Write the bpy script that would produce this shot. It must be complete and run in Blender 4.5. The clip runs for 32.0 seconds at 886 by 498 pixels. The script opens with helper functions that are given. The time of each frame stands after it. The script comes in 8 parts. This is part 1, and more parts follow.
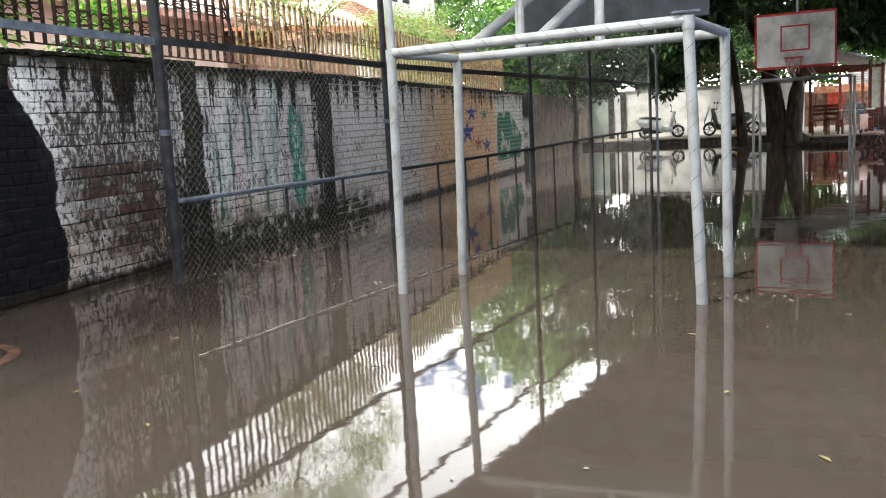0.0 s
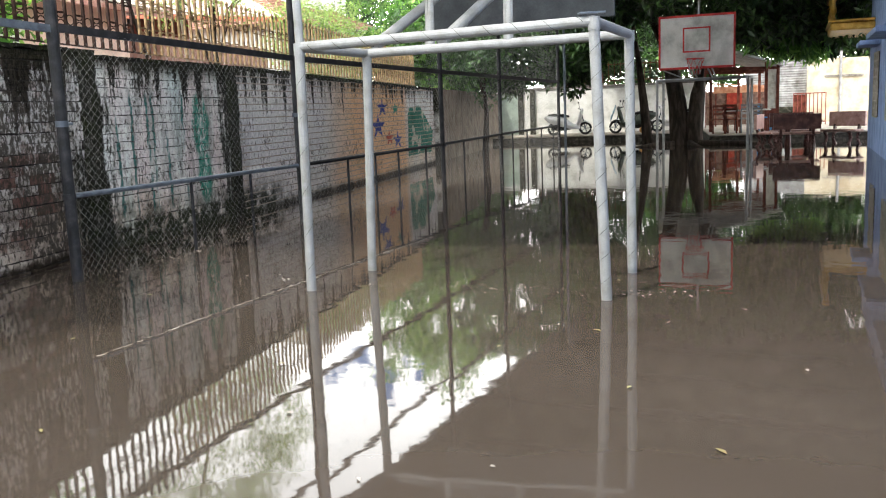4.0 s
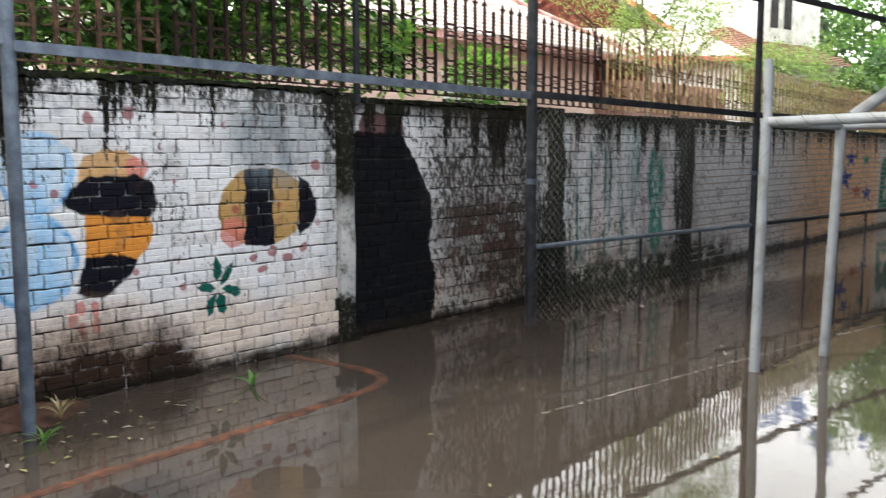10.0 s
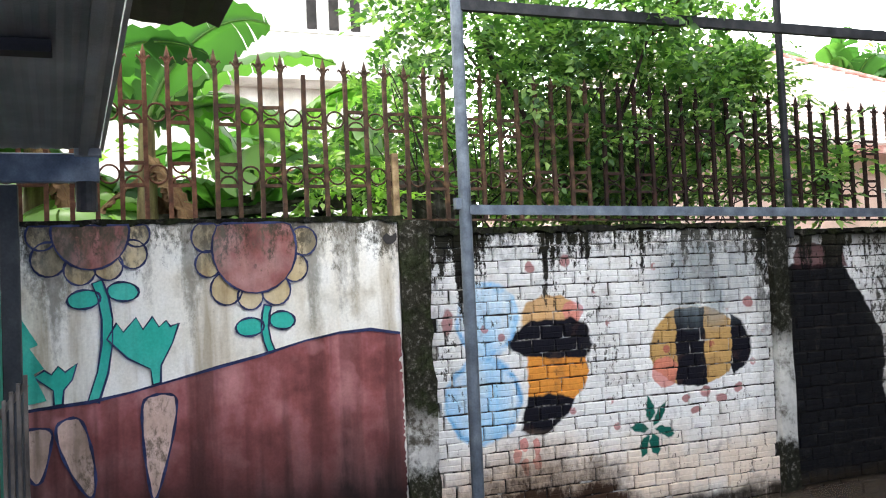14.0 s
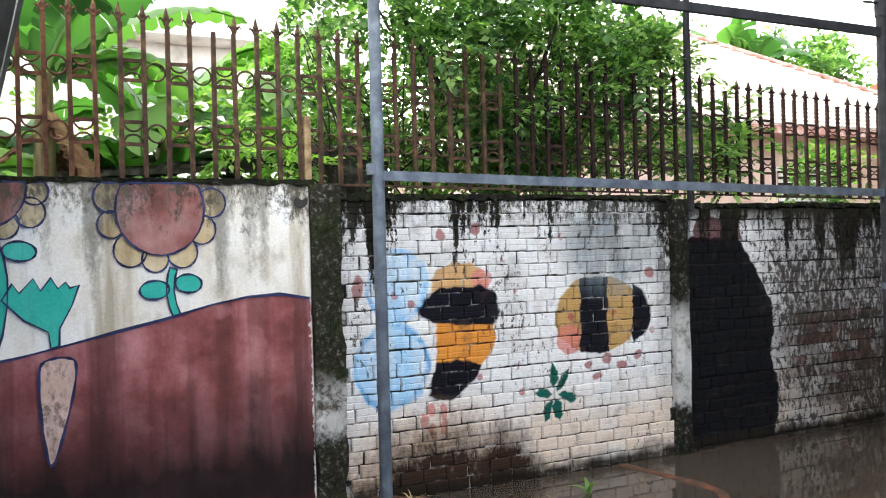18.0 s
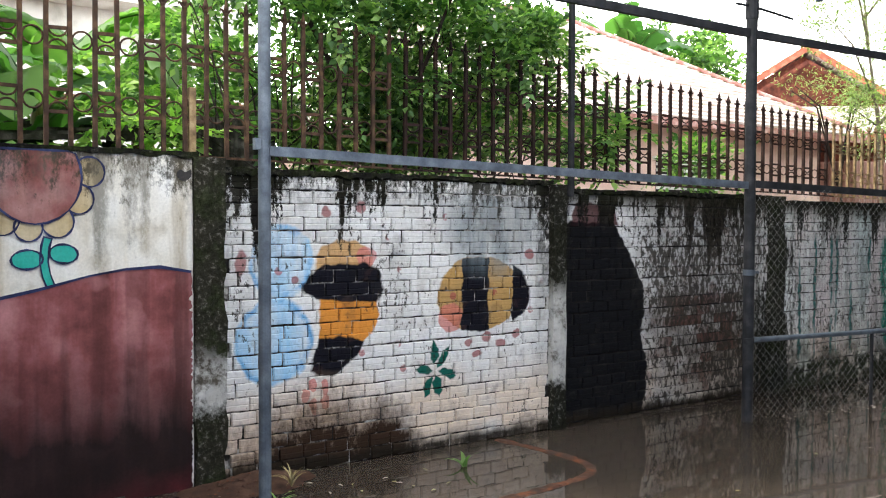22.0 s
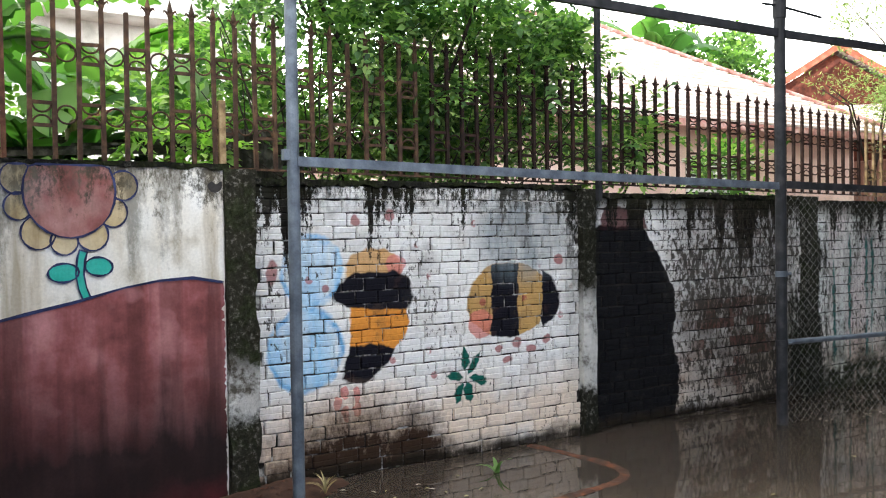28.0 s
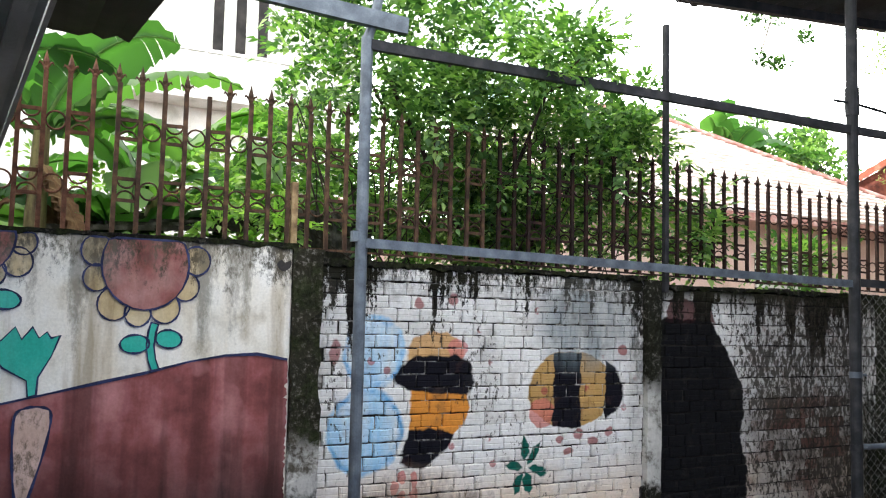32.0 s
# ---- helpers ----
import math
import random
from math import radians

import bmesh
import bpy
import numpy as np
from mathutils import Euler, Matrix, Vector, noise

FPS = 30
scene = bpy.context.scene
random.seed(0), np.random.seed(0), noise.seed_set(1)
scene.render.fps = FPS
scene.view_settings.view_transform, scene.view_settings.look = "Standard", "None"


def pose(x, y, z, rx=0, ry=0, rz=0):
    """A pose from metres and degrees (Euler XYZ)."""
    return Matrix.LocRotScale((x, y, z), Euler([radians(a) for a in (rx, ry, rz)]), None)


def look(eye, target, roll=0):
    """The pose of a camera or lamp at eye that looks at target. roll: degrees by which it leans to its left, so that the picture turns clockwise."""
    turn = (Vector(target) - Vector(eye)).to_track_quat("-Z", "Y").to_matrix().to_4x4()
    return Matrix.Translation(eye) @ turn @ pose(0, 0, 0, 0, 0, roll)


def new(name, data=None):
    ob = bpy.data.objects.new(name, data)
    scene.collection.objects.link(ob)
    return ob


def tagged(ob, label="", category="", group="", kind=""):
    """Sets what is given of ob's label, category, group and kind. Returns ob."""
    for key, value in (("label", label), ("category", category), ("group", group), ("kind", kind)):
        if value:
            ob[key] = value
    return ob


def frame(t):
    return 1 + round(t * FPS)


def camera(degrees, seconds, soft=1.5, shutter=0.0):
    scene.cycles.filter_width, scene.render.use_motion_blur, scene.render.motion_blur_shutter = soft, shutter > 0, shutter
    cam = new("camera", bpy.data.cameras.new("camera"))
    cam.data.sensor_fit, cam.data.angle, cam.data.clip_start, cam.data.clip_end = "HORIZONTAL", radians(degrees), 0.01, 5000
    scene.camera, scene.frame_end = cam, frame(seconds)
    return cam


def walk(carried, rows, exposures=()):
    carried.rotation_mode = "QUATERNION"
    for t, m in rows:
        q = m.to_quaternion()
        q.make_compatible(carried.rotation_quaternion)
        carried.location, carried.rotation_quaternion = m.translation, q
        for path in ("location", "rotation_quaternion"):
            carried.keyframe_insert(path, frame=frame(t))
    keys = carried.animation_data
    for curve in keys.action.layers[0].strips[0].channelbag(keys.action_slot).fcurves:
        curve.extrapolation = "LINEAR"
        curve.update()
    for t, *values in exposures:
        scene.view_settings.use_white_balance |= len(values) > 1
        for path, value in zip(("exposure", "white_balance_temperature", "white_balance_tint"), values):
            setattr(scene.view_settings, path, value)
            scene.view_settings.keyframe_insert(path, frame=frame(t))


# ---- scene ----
cam = camera(53.04, 32.0, soft=1.1, shutter=0.25)
# seconds, eye, yaw, pitch, lean
PATH = [
    (0, 6.071, -0.265, 1.420, 20.05, -8.28, -3.15),
    (0.5, 6.072, -0.258, 1.426, 19.36, -8.49, -3.23),
    (1, 6.078, -0.273, 1.425, 18.42, -8.46, -2.88),
    (1.5, 6.075, -0.253, 1.428, 17.04, -8.54, -2.15),
    (2, 6.080, -0.237, 1.427, 15.80, -8.75, -2.00),
    (2.5, 6.085, -0.236, 1.435, 15.11, -8.90, -2.11),
    (3, 6.083, -0.236, 1.430, 14.87, -8.82, -2.23),
    (3.5, 6.083, -0.240, 1.433, 14.52, -8.83, -2.29),
    (5.5, 6.080, -0.234, 1.440, 14.03, -9.33, -2.18),
    (6, 6.090, -0.235, 1.430, 13.82, -9.37, -2.15),
    (6.5, 6.084, -0.238, 1.439, 13.54, -9.33, -2.05),
    (7, 6.090, -0.246, 1.441, 13.50, -9.11, -2.07),
    (7.5, 6.088, -0.248, 1.440, 13.67, -9.04, -2.02),
    (8, 6.088, -0.254, 1.445, 13.77, -10.14, -2.30),
    (8.5, 6.072, -0.226, 1.466, 15.75, -12.13, -2.38),
    (9, 6.025, -0.281, 1.533, 22.81, -11.75, -0.95),
    (9.5, 6.045, -0.303, 1.698, 33.23, -9.26, -0.36),
    (10, 6.058, -0.306, 1.785, 42.29, -6.60, -0.09),
    (10.5, 6.033, -0.356, 1.848, 49.14, -5.78, 0.04),
    (11, 6.045, -0.380, 1.866, 54.93, -5.42, -0.53),
    (11.5, 6.071, -0.387, 1.909, 59.78, -4.93, -1.10),
    (12, 6.051, -0.389, 1.909, 63.39, -4.53, -1.38),
    (12.5, 6.070, -0.376, 1.901, 66.62, -2.21, -1.64),
    (13, 6.085, -0.388, 1.883, 68.50, 0.90, -2.31),
    (13.5, 6.097, -0.389, 1.895, 68.93, 2.09, -2.60),
    (14, 6.098, -0.394, 1.888, 68.88, 2.25, -2.55),
    (14.5, 6.085, -0.401, 1.883, 68.20, 1.80, -2.22),
    (15, 6.081, -0.399, 1.900, 66.77, 1.17, -1.68),
    (15.5, 6.086, -0.405, 1.882, 65.75, 1.25, -1.48),
    (17.5, 6.094, -0.424, 1.882, 63.99, 0.42, -1.62),
    (18, 6.085, -0.436, 1.881, 62.86, -0.05, -1.50),
    (18.5, 6.072, -0.454, 1.877, 60.58, -1.03, -1.55),
    (19, 6.066, -0.453, 1.915, 57.46, -1.44, -1.00),
    (19.5, 6.103, -0.436, 1.897, 55.75, -1.08, -0.36),
    (20, 6.126, -0.424, 1.896, 55.48, -0.67, -0.19),
    (20.5, 6.148, -0.436, 1.909, 55.41, -0.02, -0.31),
    (21, 6.172, -0.444, 1.915, 55.57, -0.28, -0.56),
    (21.5, 6.185, -0.445, 1.900, 55.57, -1.26, -0.27),
    (22, 6.188, -0.458, 1.891, 55.74, -1.59, 0.20),
    (22.5, 6.210, -0.468, 1.880, 56.30, -1.28, 0.27),
    (23, 6.200, -0.475, 1.894, 55.99, -1.15, 0.36),
    (23.5, 6.203, -0.475, 1.903, 55.57, -1.21, 0.46),
    (24, 6.215, -0.466, 1.898, 55.24, -1.21, 0.40),
    (24.5, 6.208, -0.464, 1.900, 55.12, -1.29, 0.37),
    (26.5, 6.217, -0.462, 1.890, 55.90, -1.37, -0.07),
    (27, 6.214, -0.467, 1.902, 56.35, -1.36, -0.17),
    (27.5, 6.229, -0.462, 1.896, 56.99, -1.07, -0.51),
    (28, 6.220, -0.461, 1.886, 57.71, -1.10, -0.85),
    (28.5, 6.231, -0.456, 1.880, 58.29, -1.01, -1.21),
    (29, 6.233, -0.460, 1.893, 58.59, -0.90, -1.23),
    (29.5, 6.218, -0.470, 1.897, 58.71, -1.20, -0.95),
    (30, 6.227, -0.461, 1.887, 58.51, -1.23, -0.45),
    (30.5, 6.221, -0.466, 1.885, 58.08, -0.54, 0.75),
    (31, 6.229, -0.468, 1.893, 58.90, 0.93, 1.38),
    (31.5, 6.245, -0.473, 1.873, 60.90, 2.84, 1.20),
    (32, 6.235, -0.486, 1.872, 61.76, 4.47, 1.28),
]
EXPOSURES = [(0, 0.07), (8.2, 0.06), (9.5, -0.28), (11, -0.38), (12.5, -0.18), (18, -0.06), (20, -0.14), (21, -0.36), (24, -0.31), (29, -0.32), (31, -0.31), (32, -0.45)]


def aim(yaw, pitch):
    y, p = radians(yaw), radians(pitch)
    return Vector((-math.sin(y) * math.cos(p), math.cos(y) * math.cos(p), math.sin(p)))


walk(cam, [(t, look((x, y, z), Vector((x, y, z)) + aim(yaw, pitch), lean)) for t, x, y, z, yaw, pitch, lean in PATH],
     exposures=EXPOSURES)

# ---- world and sun ----
SUN_EL, SUN_AZ = 58.0, 215.0
world = bpy.data.worlds.new("sky")
scene.world = world
world.use_nodes = True
wn = world.node_tree.nodes
wl = world.node_tree.links
sky = wn.new("ShaderNodeTexSky")
sky.sky_type = "NISHITA"
sky.sun_disc = False
sky.sun_elevation = radians(SUN_EL)
sky.sun_rotation = radians(SUN_AZ)
sky.air_density, sky.dust_density, sky.ozone_density = 1.0, 3.0, 1.0
# broken bright cloud over the blue
tc = wn.new("ShaderNodeTexCoord")
cl = wn.new("ShaderNodeTexNoise")
cl.inputs["Scale"].default_value = 2.6
cl.inputs["Detail"].default_value = 6
cr = wn.new("ShaderNodeValToRGB")
cr.color_ramp.elements[0].position, cr.color_ramp.elements[1].position = 0.30, 0.38
mixc = wn.new("ShaderNodeMix")
mixc.data_type = "RGBA"
wl.new(tc.outputs["Generated"], cl.inputs["Vector"])
wl.new(cl.outputs["Fac"], cr.inputs["Fac"])
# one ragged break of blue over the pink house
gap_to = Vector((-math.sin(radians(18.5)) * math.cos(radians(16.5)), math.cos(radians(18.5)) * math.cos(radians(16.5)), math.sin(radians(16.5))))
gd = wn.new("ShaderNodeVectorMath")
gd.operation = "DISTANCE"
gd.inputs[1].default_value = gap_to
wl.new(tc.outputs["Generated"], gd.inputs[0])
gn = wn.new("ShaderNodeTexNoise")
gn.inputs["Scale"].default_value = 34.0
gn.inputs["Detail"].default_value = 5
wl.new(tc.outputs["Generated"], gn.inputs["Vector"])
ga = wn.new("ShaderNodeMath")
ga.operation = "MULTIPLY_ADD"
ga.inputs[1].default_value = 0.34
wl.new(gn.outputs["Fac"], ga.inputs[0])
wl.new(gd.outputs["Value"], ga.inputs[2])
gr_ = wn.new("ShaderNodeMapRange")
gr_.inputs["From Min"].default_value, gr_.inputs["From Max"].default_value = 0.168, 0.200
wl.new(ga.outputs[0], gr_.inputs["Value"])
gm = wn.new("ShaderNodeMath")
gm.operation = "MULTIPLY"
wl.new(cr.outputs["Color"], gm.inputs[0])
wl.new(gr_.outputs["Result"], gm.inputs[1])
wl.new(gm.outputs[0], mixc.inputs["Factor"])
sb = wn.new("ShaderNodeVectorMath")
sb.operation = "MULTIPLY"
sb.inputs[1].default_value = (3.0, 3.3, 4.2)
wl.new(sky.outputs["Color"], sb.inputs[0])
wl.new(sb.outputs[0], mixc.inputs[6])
# bright haze low down, duller overhead
sepw = wn.new("ShaderNodeSeparateXYZ")
wl.new(tc.outputs["Generated"], sepw.inputs[0])
hz = wn.new("ShaderNodeValToRGB")
hz.color_ramp.elements[0].position, hz.color_ramp.elements[1].position = 0.05, 0.9
hz.color_ramp.elements[0].color, hz.color_ramp.elements[1].color = (1.0, 1.0, 0.985, 1), (0.40, 0.41, 0.42, 1)
wl.new(sepw.outputs["Z"], hz.inputs["Fac"])
hm = wn.new("ShaderNodeVectorMath")
hm.operation = "SCALE"
hm.inputs["Scale"].default_value = 72.0
wl.new(hz.outputs["Color"], hm.inputs[0])
wl.new(hm.outputs[0], mixc.inputs[7])
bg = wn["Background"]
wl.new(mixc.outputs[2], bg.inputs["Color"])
bg.inputs["Strength"].default_value = 0.12

sun = new("sun", bpy.data.lights.new("sun", "SUN"))
sun.data.energy, sun.data.angle, sun.data.color = 5.0, radians(2), (1.0, 0.95, 0.86)
a, e = radians(SUN_AZ), radians(SUN_EL)
sun_dir = Vector((math.sin(a) * math.cos(e), math.cos(a) * math.cos(e), math.sin(e)))
sun.matrix_world = look((0, 0, 30), Vector((0, 0, 30)) - sun_dir)

# ---- materials ----
def nodes_of(name):
    m = bpy.data.materials.new(name)
    m.use_nodes = True
    return m, m.node_tree.nodes, m.node_tree.links


def ramp(n, stops):
    r = n.new("ShaderNodeValToRGB")
    while len(r.color_ramp.elements) < len(stops):
        r.color_ramp.elements.new(0.5)
    for el, (p, c) in zip(r.color_ramp.elements, stops):
        el.position = p
        el.color = (*c, 1) if len(c) == 3 else c
    return r


def noise_of(n, l, scale, detail=4, vec=None, rough=0.55, stretch=None):
    t = n.new("ShaderNodeTexNoise")
    t.inputs["Scale"].default_value = scale
    t.inputs["Detail"].default_value = detail
    t.inputs["Roughness"].default_value = rough
    if vec is None:
        g = n.new("ShaderNodeNewGeometry")
        vec = g.outputs["Position"]
    if stretch:
        mp = n.new("ShaderNodeMapping")
        mp.inputs["Scale"].default_value = stretch
        l.new(vec, mp.inputs["Vector"])
        vec = mp.outputs["Vector"]
    l.new(vec, t.inputs["Vector"])
    return t.outputs["Fac"]


def blend(n, l, fac, a, b, mode="MIX"):
    m = n.new("ShaderNodeMix")
    m.data_type, m.blend_type = "RGBA", mode
    for sock, v in ((m.inputs["Factor"], fac), (m.inputs[6], a), (m.inputs[7], b)):
        if hasattr(v, "is_linked"):
            l.new(v, sock)
        elif isinstance(v, (int, float)):
            sock.default_value = v
        else:
            sock.default_value = (*v, 1)
    return m.outputs[2]


def calc(n, l, op, a, b=0.0, c=0.0, clamp=False):
    m = n.new("ShaderNodeMath")
    m.operation, m.use_clamp = op, clamp
    for sock, v in zip(m.inputs, (a, b, c)):
        if hasattr(v, "is_linked"):
            l.new(v, sock)
        else:
            sock.default_value = v
    return m.outputs[0]


def bump(n, l, height, strength, distance, bsdf):
    b = n.new("ShaderNodeBump")
    b.inputs["Strength"].default_value, b.inputs["Distance"].default_value = strength, distance
    l.new(height, b.inputs["Height"])
    l.new(b.outputs["Normal"], bsdf.inputs["Normal"])


def worn(name, base, dark, light, rough=0.7, metal=0.0, scale=6.0, fine=60.0, relief=0.25, spread=(0.3, 0.7), stretch=None, each=0.0):
    """A surface with two scales of colour change and fine relief."""
    m, n, l = nodes_of(name)
    b = n["Principled BSDF"]
    big = noise_of(n, l, scale, 5, stretch=stretch)
    small = noise_of(n, l, fine, 3)
    r1 = ramp(n, [(spread[0], dark), (0.5, base), (spread[1], light)])
    l.new(big, r1.inputs["Fac"])
    r2 = ramp(n, [(0.25, (0.75, 0.75, 0.75)), (0.75, (1.12, 1.12, 1.12))])
    l.new(small, r2.inputs["Fac"])
    col = blend(n, l, 0.8, r1.outputs["Color"], r2.outputs["Color"], "MULTIPLY")
    if each:
        oi = n.new("ShaderNodeObjectInfo")
        rr = ramp(n, [(0.0, (1 - each,) * 3), (1.0, (1 + each,) * 3)])
        l.new(oi.outputs["Random"], rr.inputs["Fac"])
        col = blend(n, l, 1.0, col, rr.outputs["Color"], "MULTIPLY")
    l.new(col, b.inputs["Base Color"])
    rg = calc(n, l, "MULTIPLY_ADD", big, 0.3, rough - 0.15, True)
    l.new(rg, b.inputs["Roughness"])
    b.inputs["Metallic"].default_value = metal
    b.inputs["Specular IOR Level"].default_value = 0.18 if rough > 0.55 else 0.35
    mixh = calc(n, l, "ADD", calc(n, l, "MULTIPLY", big, 1.0), calc(n, l, "MULTIPLY", small, 0.4))
    bump(n, l, mixh, relief, 0.01, b)
    return m


def water_material():
    m, n, l = nodes_of("muddy_water")
    b = n["Principled BSDF"]
    mud = noise_of(n, l, 0.35, 3)
    r = ramp(n, [(0.3, (0.045, 0.0355, 0.0278)), (0.7, (0.059, 0.0468, 0.0375))])
    l.new(mud, r.inputs["Fac"])
    l.new(r.outputs["Color"], b.inputs["Base Color"])
    b.inputs["Roughness"].default_value = 0.03
    b.inputs["IOR"].default_value = 1.32
    w1 = noise_of(n, l, 2.2, 2)
    w2 = noise_of(n, l, 9.0, 2)
    h = calc(n, l, "ADD", w1, calc(n, l, "MULTIPLY", w2, 0.12))
    bump(n, l, h, 0.075, 0.02, b)
    return m


M_WATER = water_material()
M_MORTAR = worn("mortar", (0.035, 0.030, 0.025), (0.010, 0.009, 0.008), (0.46, 0.44, 0.41), 0.9, 0, 11, 70, 0.5, (0.42, 0.62))
M_MORTARDARK = worn("black_mortar", (0.016, 0.014, 0.013), (0.007, 0.006, 0.006), (0.045, 0.040, 0.036), 0.9, 0, 5, 60, 0.3)
M_MORTARPALE = worn("pale_mortar", (0.42, 0.35, 0.29), (0.20, 0.17, 0.14), (0.55, 0.48, 0.42), 0.9, 0, 9)
M_MOSS = worn("mossy_concrete", (0.030, 0.030, 0.021), (0.010, 0.010, 0.007), (0.12, 0.115, 0.095), 0.9, 0, 9, 70, 0.6)
M_GALV = worn("galvanised_steel", (0.105, 0.128, 0.158), (0.06, 0.074, 0.094), (0.17, 0.20, 0.235), 0.5, 0.25, 8, 90, 0.1)
M_DARKSTEEL = worn("dark_painted_steel", (0.020, 0.021, 0.025), (0.009, 0.010, 0.011), (0.042, 0.042, 0.045), 0.6, 0.0, 8, 90, 0.1)
M_WHITESTEEL = worn("grey_white_painted_pipe", (0.25, 0.26, 0.262), (0.16, 0.155, 0.14), (0.31, 0.322, 0.325), 0.5, 0.0, 6, 110, 0.06, (0.22, 0.75))
M_RUST = worn("rusty_fence_steel", (0.115, 0.05, 0.03), (0.05, 0.026, 0.018), (0.21, 0.10, 0.06), 0.75, 0.1, 12, 90, 0.2)
M_RUSTDARK = worn("dark_rusted_fence_steel", (0.020, 0.011, 0.009), (0.009, 0.006, 0.005), (0.05, 0.024, 0.018), 0.8, 0.0, 12, 90, 0.2)
M_RUSTMID = worn("olive_brown_fence_steel", (0.060, 0.034, 0.022), (0.026, 0.016, 0.012), (0.13, 0.075, 0.042), 0.8, 0.0, 12, 90, 0.2)
M_RUSTRED = worn("red_brown_fence_steel", (0.036, 0.019, 0.015), (0.016, 0.009, 0.007), (0.078, 0.040, 0.030), 0.8, 0.0, 12, 90, 0.2)
M_GOLDFENCE = worn("weathered_gold_fence", (0.27, 0.18, 0.09), (0.11, 0.07, 0.04), (0.42, 0.31, 0.17), 0.6, 0.0, 12, 90, 0.2)
M_BLUE = worn("blue_plaster", (0.30, 0.42, 0.72), (0.20, 0.29, 0.52), (0.40, 0.52, 0.80), 0.8, scale=2)
M_WHITEWALL = worn("white_plaster", (0.70, 0.70, 0.66), (0.42, 0.42, 0.38), (0.82, 0.82, 0.80), 0.85, scale=2)
M_CREAM = worn("cream_plaster", (0.56, 0.49, 0.36), (0.40, 0.32, 0.21), (0.66, 0.60, 0.48), 0.85, scale=2)
M_PINK = worn("pink_plaster", (0.70, 0.52, 0.45), (0.58, 0.41, 0.35), (0.78, 0.62, 0.55), 0.85, scale=2)
M_TILE = worn("red_roof_tile", (0.42, 0.13, 0.08), (0.26, 0.08, 0.05), (0.56, 0.24, 0.16), 0.75, scale=5)
M_TILEBROWN = worn("brown_roof_tile", (0.30, 0.16, 0.115), (0.19, 0.095, 0.07), (0.42, 0.26, 0.20), 0.75, scale=5)
M_SHEET = worn("grey_roof_sheet", (0.30, 0.30, 0.30), (0.16, 0.15, 0.14), (0.45, 0.45, 0.45), 0.6, 0.2, 3)
M_DARKSHEET = worn("dark_roof_sheet", (0.028, 0.026, 0.026), (0.012, 0.011, 0.011), (0.055, 0.05, 0.047), 0.75, 0.0, 3)
M_ROOFSHEET = worn("old_galvanised_sheet", (0.062, 0.060, 0.060), (0.030, 0.028, 0.027), (0.11, 0.108, 0.106), 0.6, 0.0, 2)
M_WOOD = worn("dark_red_wood", (0.13, 0.035, 0.022), (0.06, 0.018, 0.012), (0.22, 0.075, 0.045), 0.6, 0, 5)
M_TWIG = worn("pale_twig_bark", (0.20, 0.17, 0.13), (0.12, 0.10, 0.075), (0.28, 0.25, 0.20), 0.9, 0, 6)
M_BARK = worn("bark", (0.032, 0.024, 0.019), (0.012, 0.010, 0.008), (0.075, 0.06, 0.048), 0.95, 0, 5, 30, 0.8, stretch=(2, 2, 0.4))
M_SOIL = worn("wet_soil", (0.075, 0.040, 0.028), (0.030, 0.018, 0.013), (0.14, 0.080, 0.055), 0.7, 0, 6, 60, 0.6)
M_CONC = worn("wet_concrete", (0.22, 0.20, 0.18), (0.10, 0.09, 0.08), (0.34, 0.32, 0.29), 0.7, 0, 4)


# ---- mesh helpers ----
def tidy(bm):
    bmesh.ops.recalc_face_normals(bm, faces=bm.faces[:])
    return bm


def finish(name, bm, mat, smooth=False):
    me = bpy.data.meshes.new(name)
    bm.to_mesh(me)
    bm.free()
    me.materials.append(mat)
    if smooth:
        for p in me.polygons:
            p.use_smooth = True
    return me


def part(name, bm, mat, parent=None, label="", smooth=False):
    ob = new(name, finish(name, bm, mat, smooth))
    if parent:
        ob.parent = parent
    if label:
        tagged(ob, label)
    return ob


def thing(name, label, category, at=(0, 0, 0), turn=0.0, group="", kind=""):
    ob = new(name)
    ob.matrix_world = pose(*at, 0, 0, turn)
    ob.empty_display_size = 0.2
    return tagged(ob, label, category, group, kind)


def box(bm, x0, y0, z0, x1, y1, z1, bev=0.0):
    vs = [bm.verts.new((x, y, z)) for x in (x0, x1) for y in (y0, y1) for z in (z0, z1)]
    fs = [bm.faces.new([vs[i] for i in q]) for q in ((0, 1, 3, 2), (4, 6, 7, 5), (0, 4, 5, 1), (2, 3, 7, 6), (0, 2, 6, 4), (1, 5, 7, 3))]
    bmesh.ops.recalc_face_normals(bm, faces=fs)
    if bev:
        es = list({e for f in fs for e in f.edges})
        bmesh.ops.bevel(bm, geom=es, offset=bev, segments=1, affect="EDGES", profile=0.7)
    return bm


def boxb(*a, bev=0.0):
    return box(bmesh.new(), *a, bev=bev)


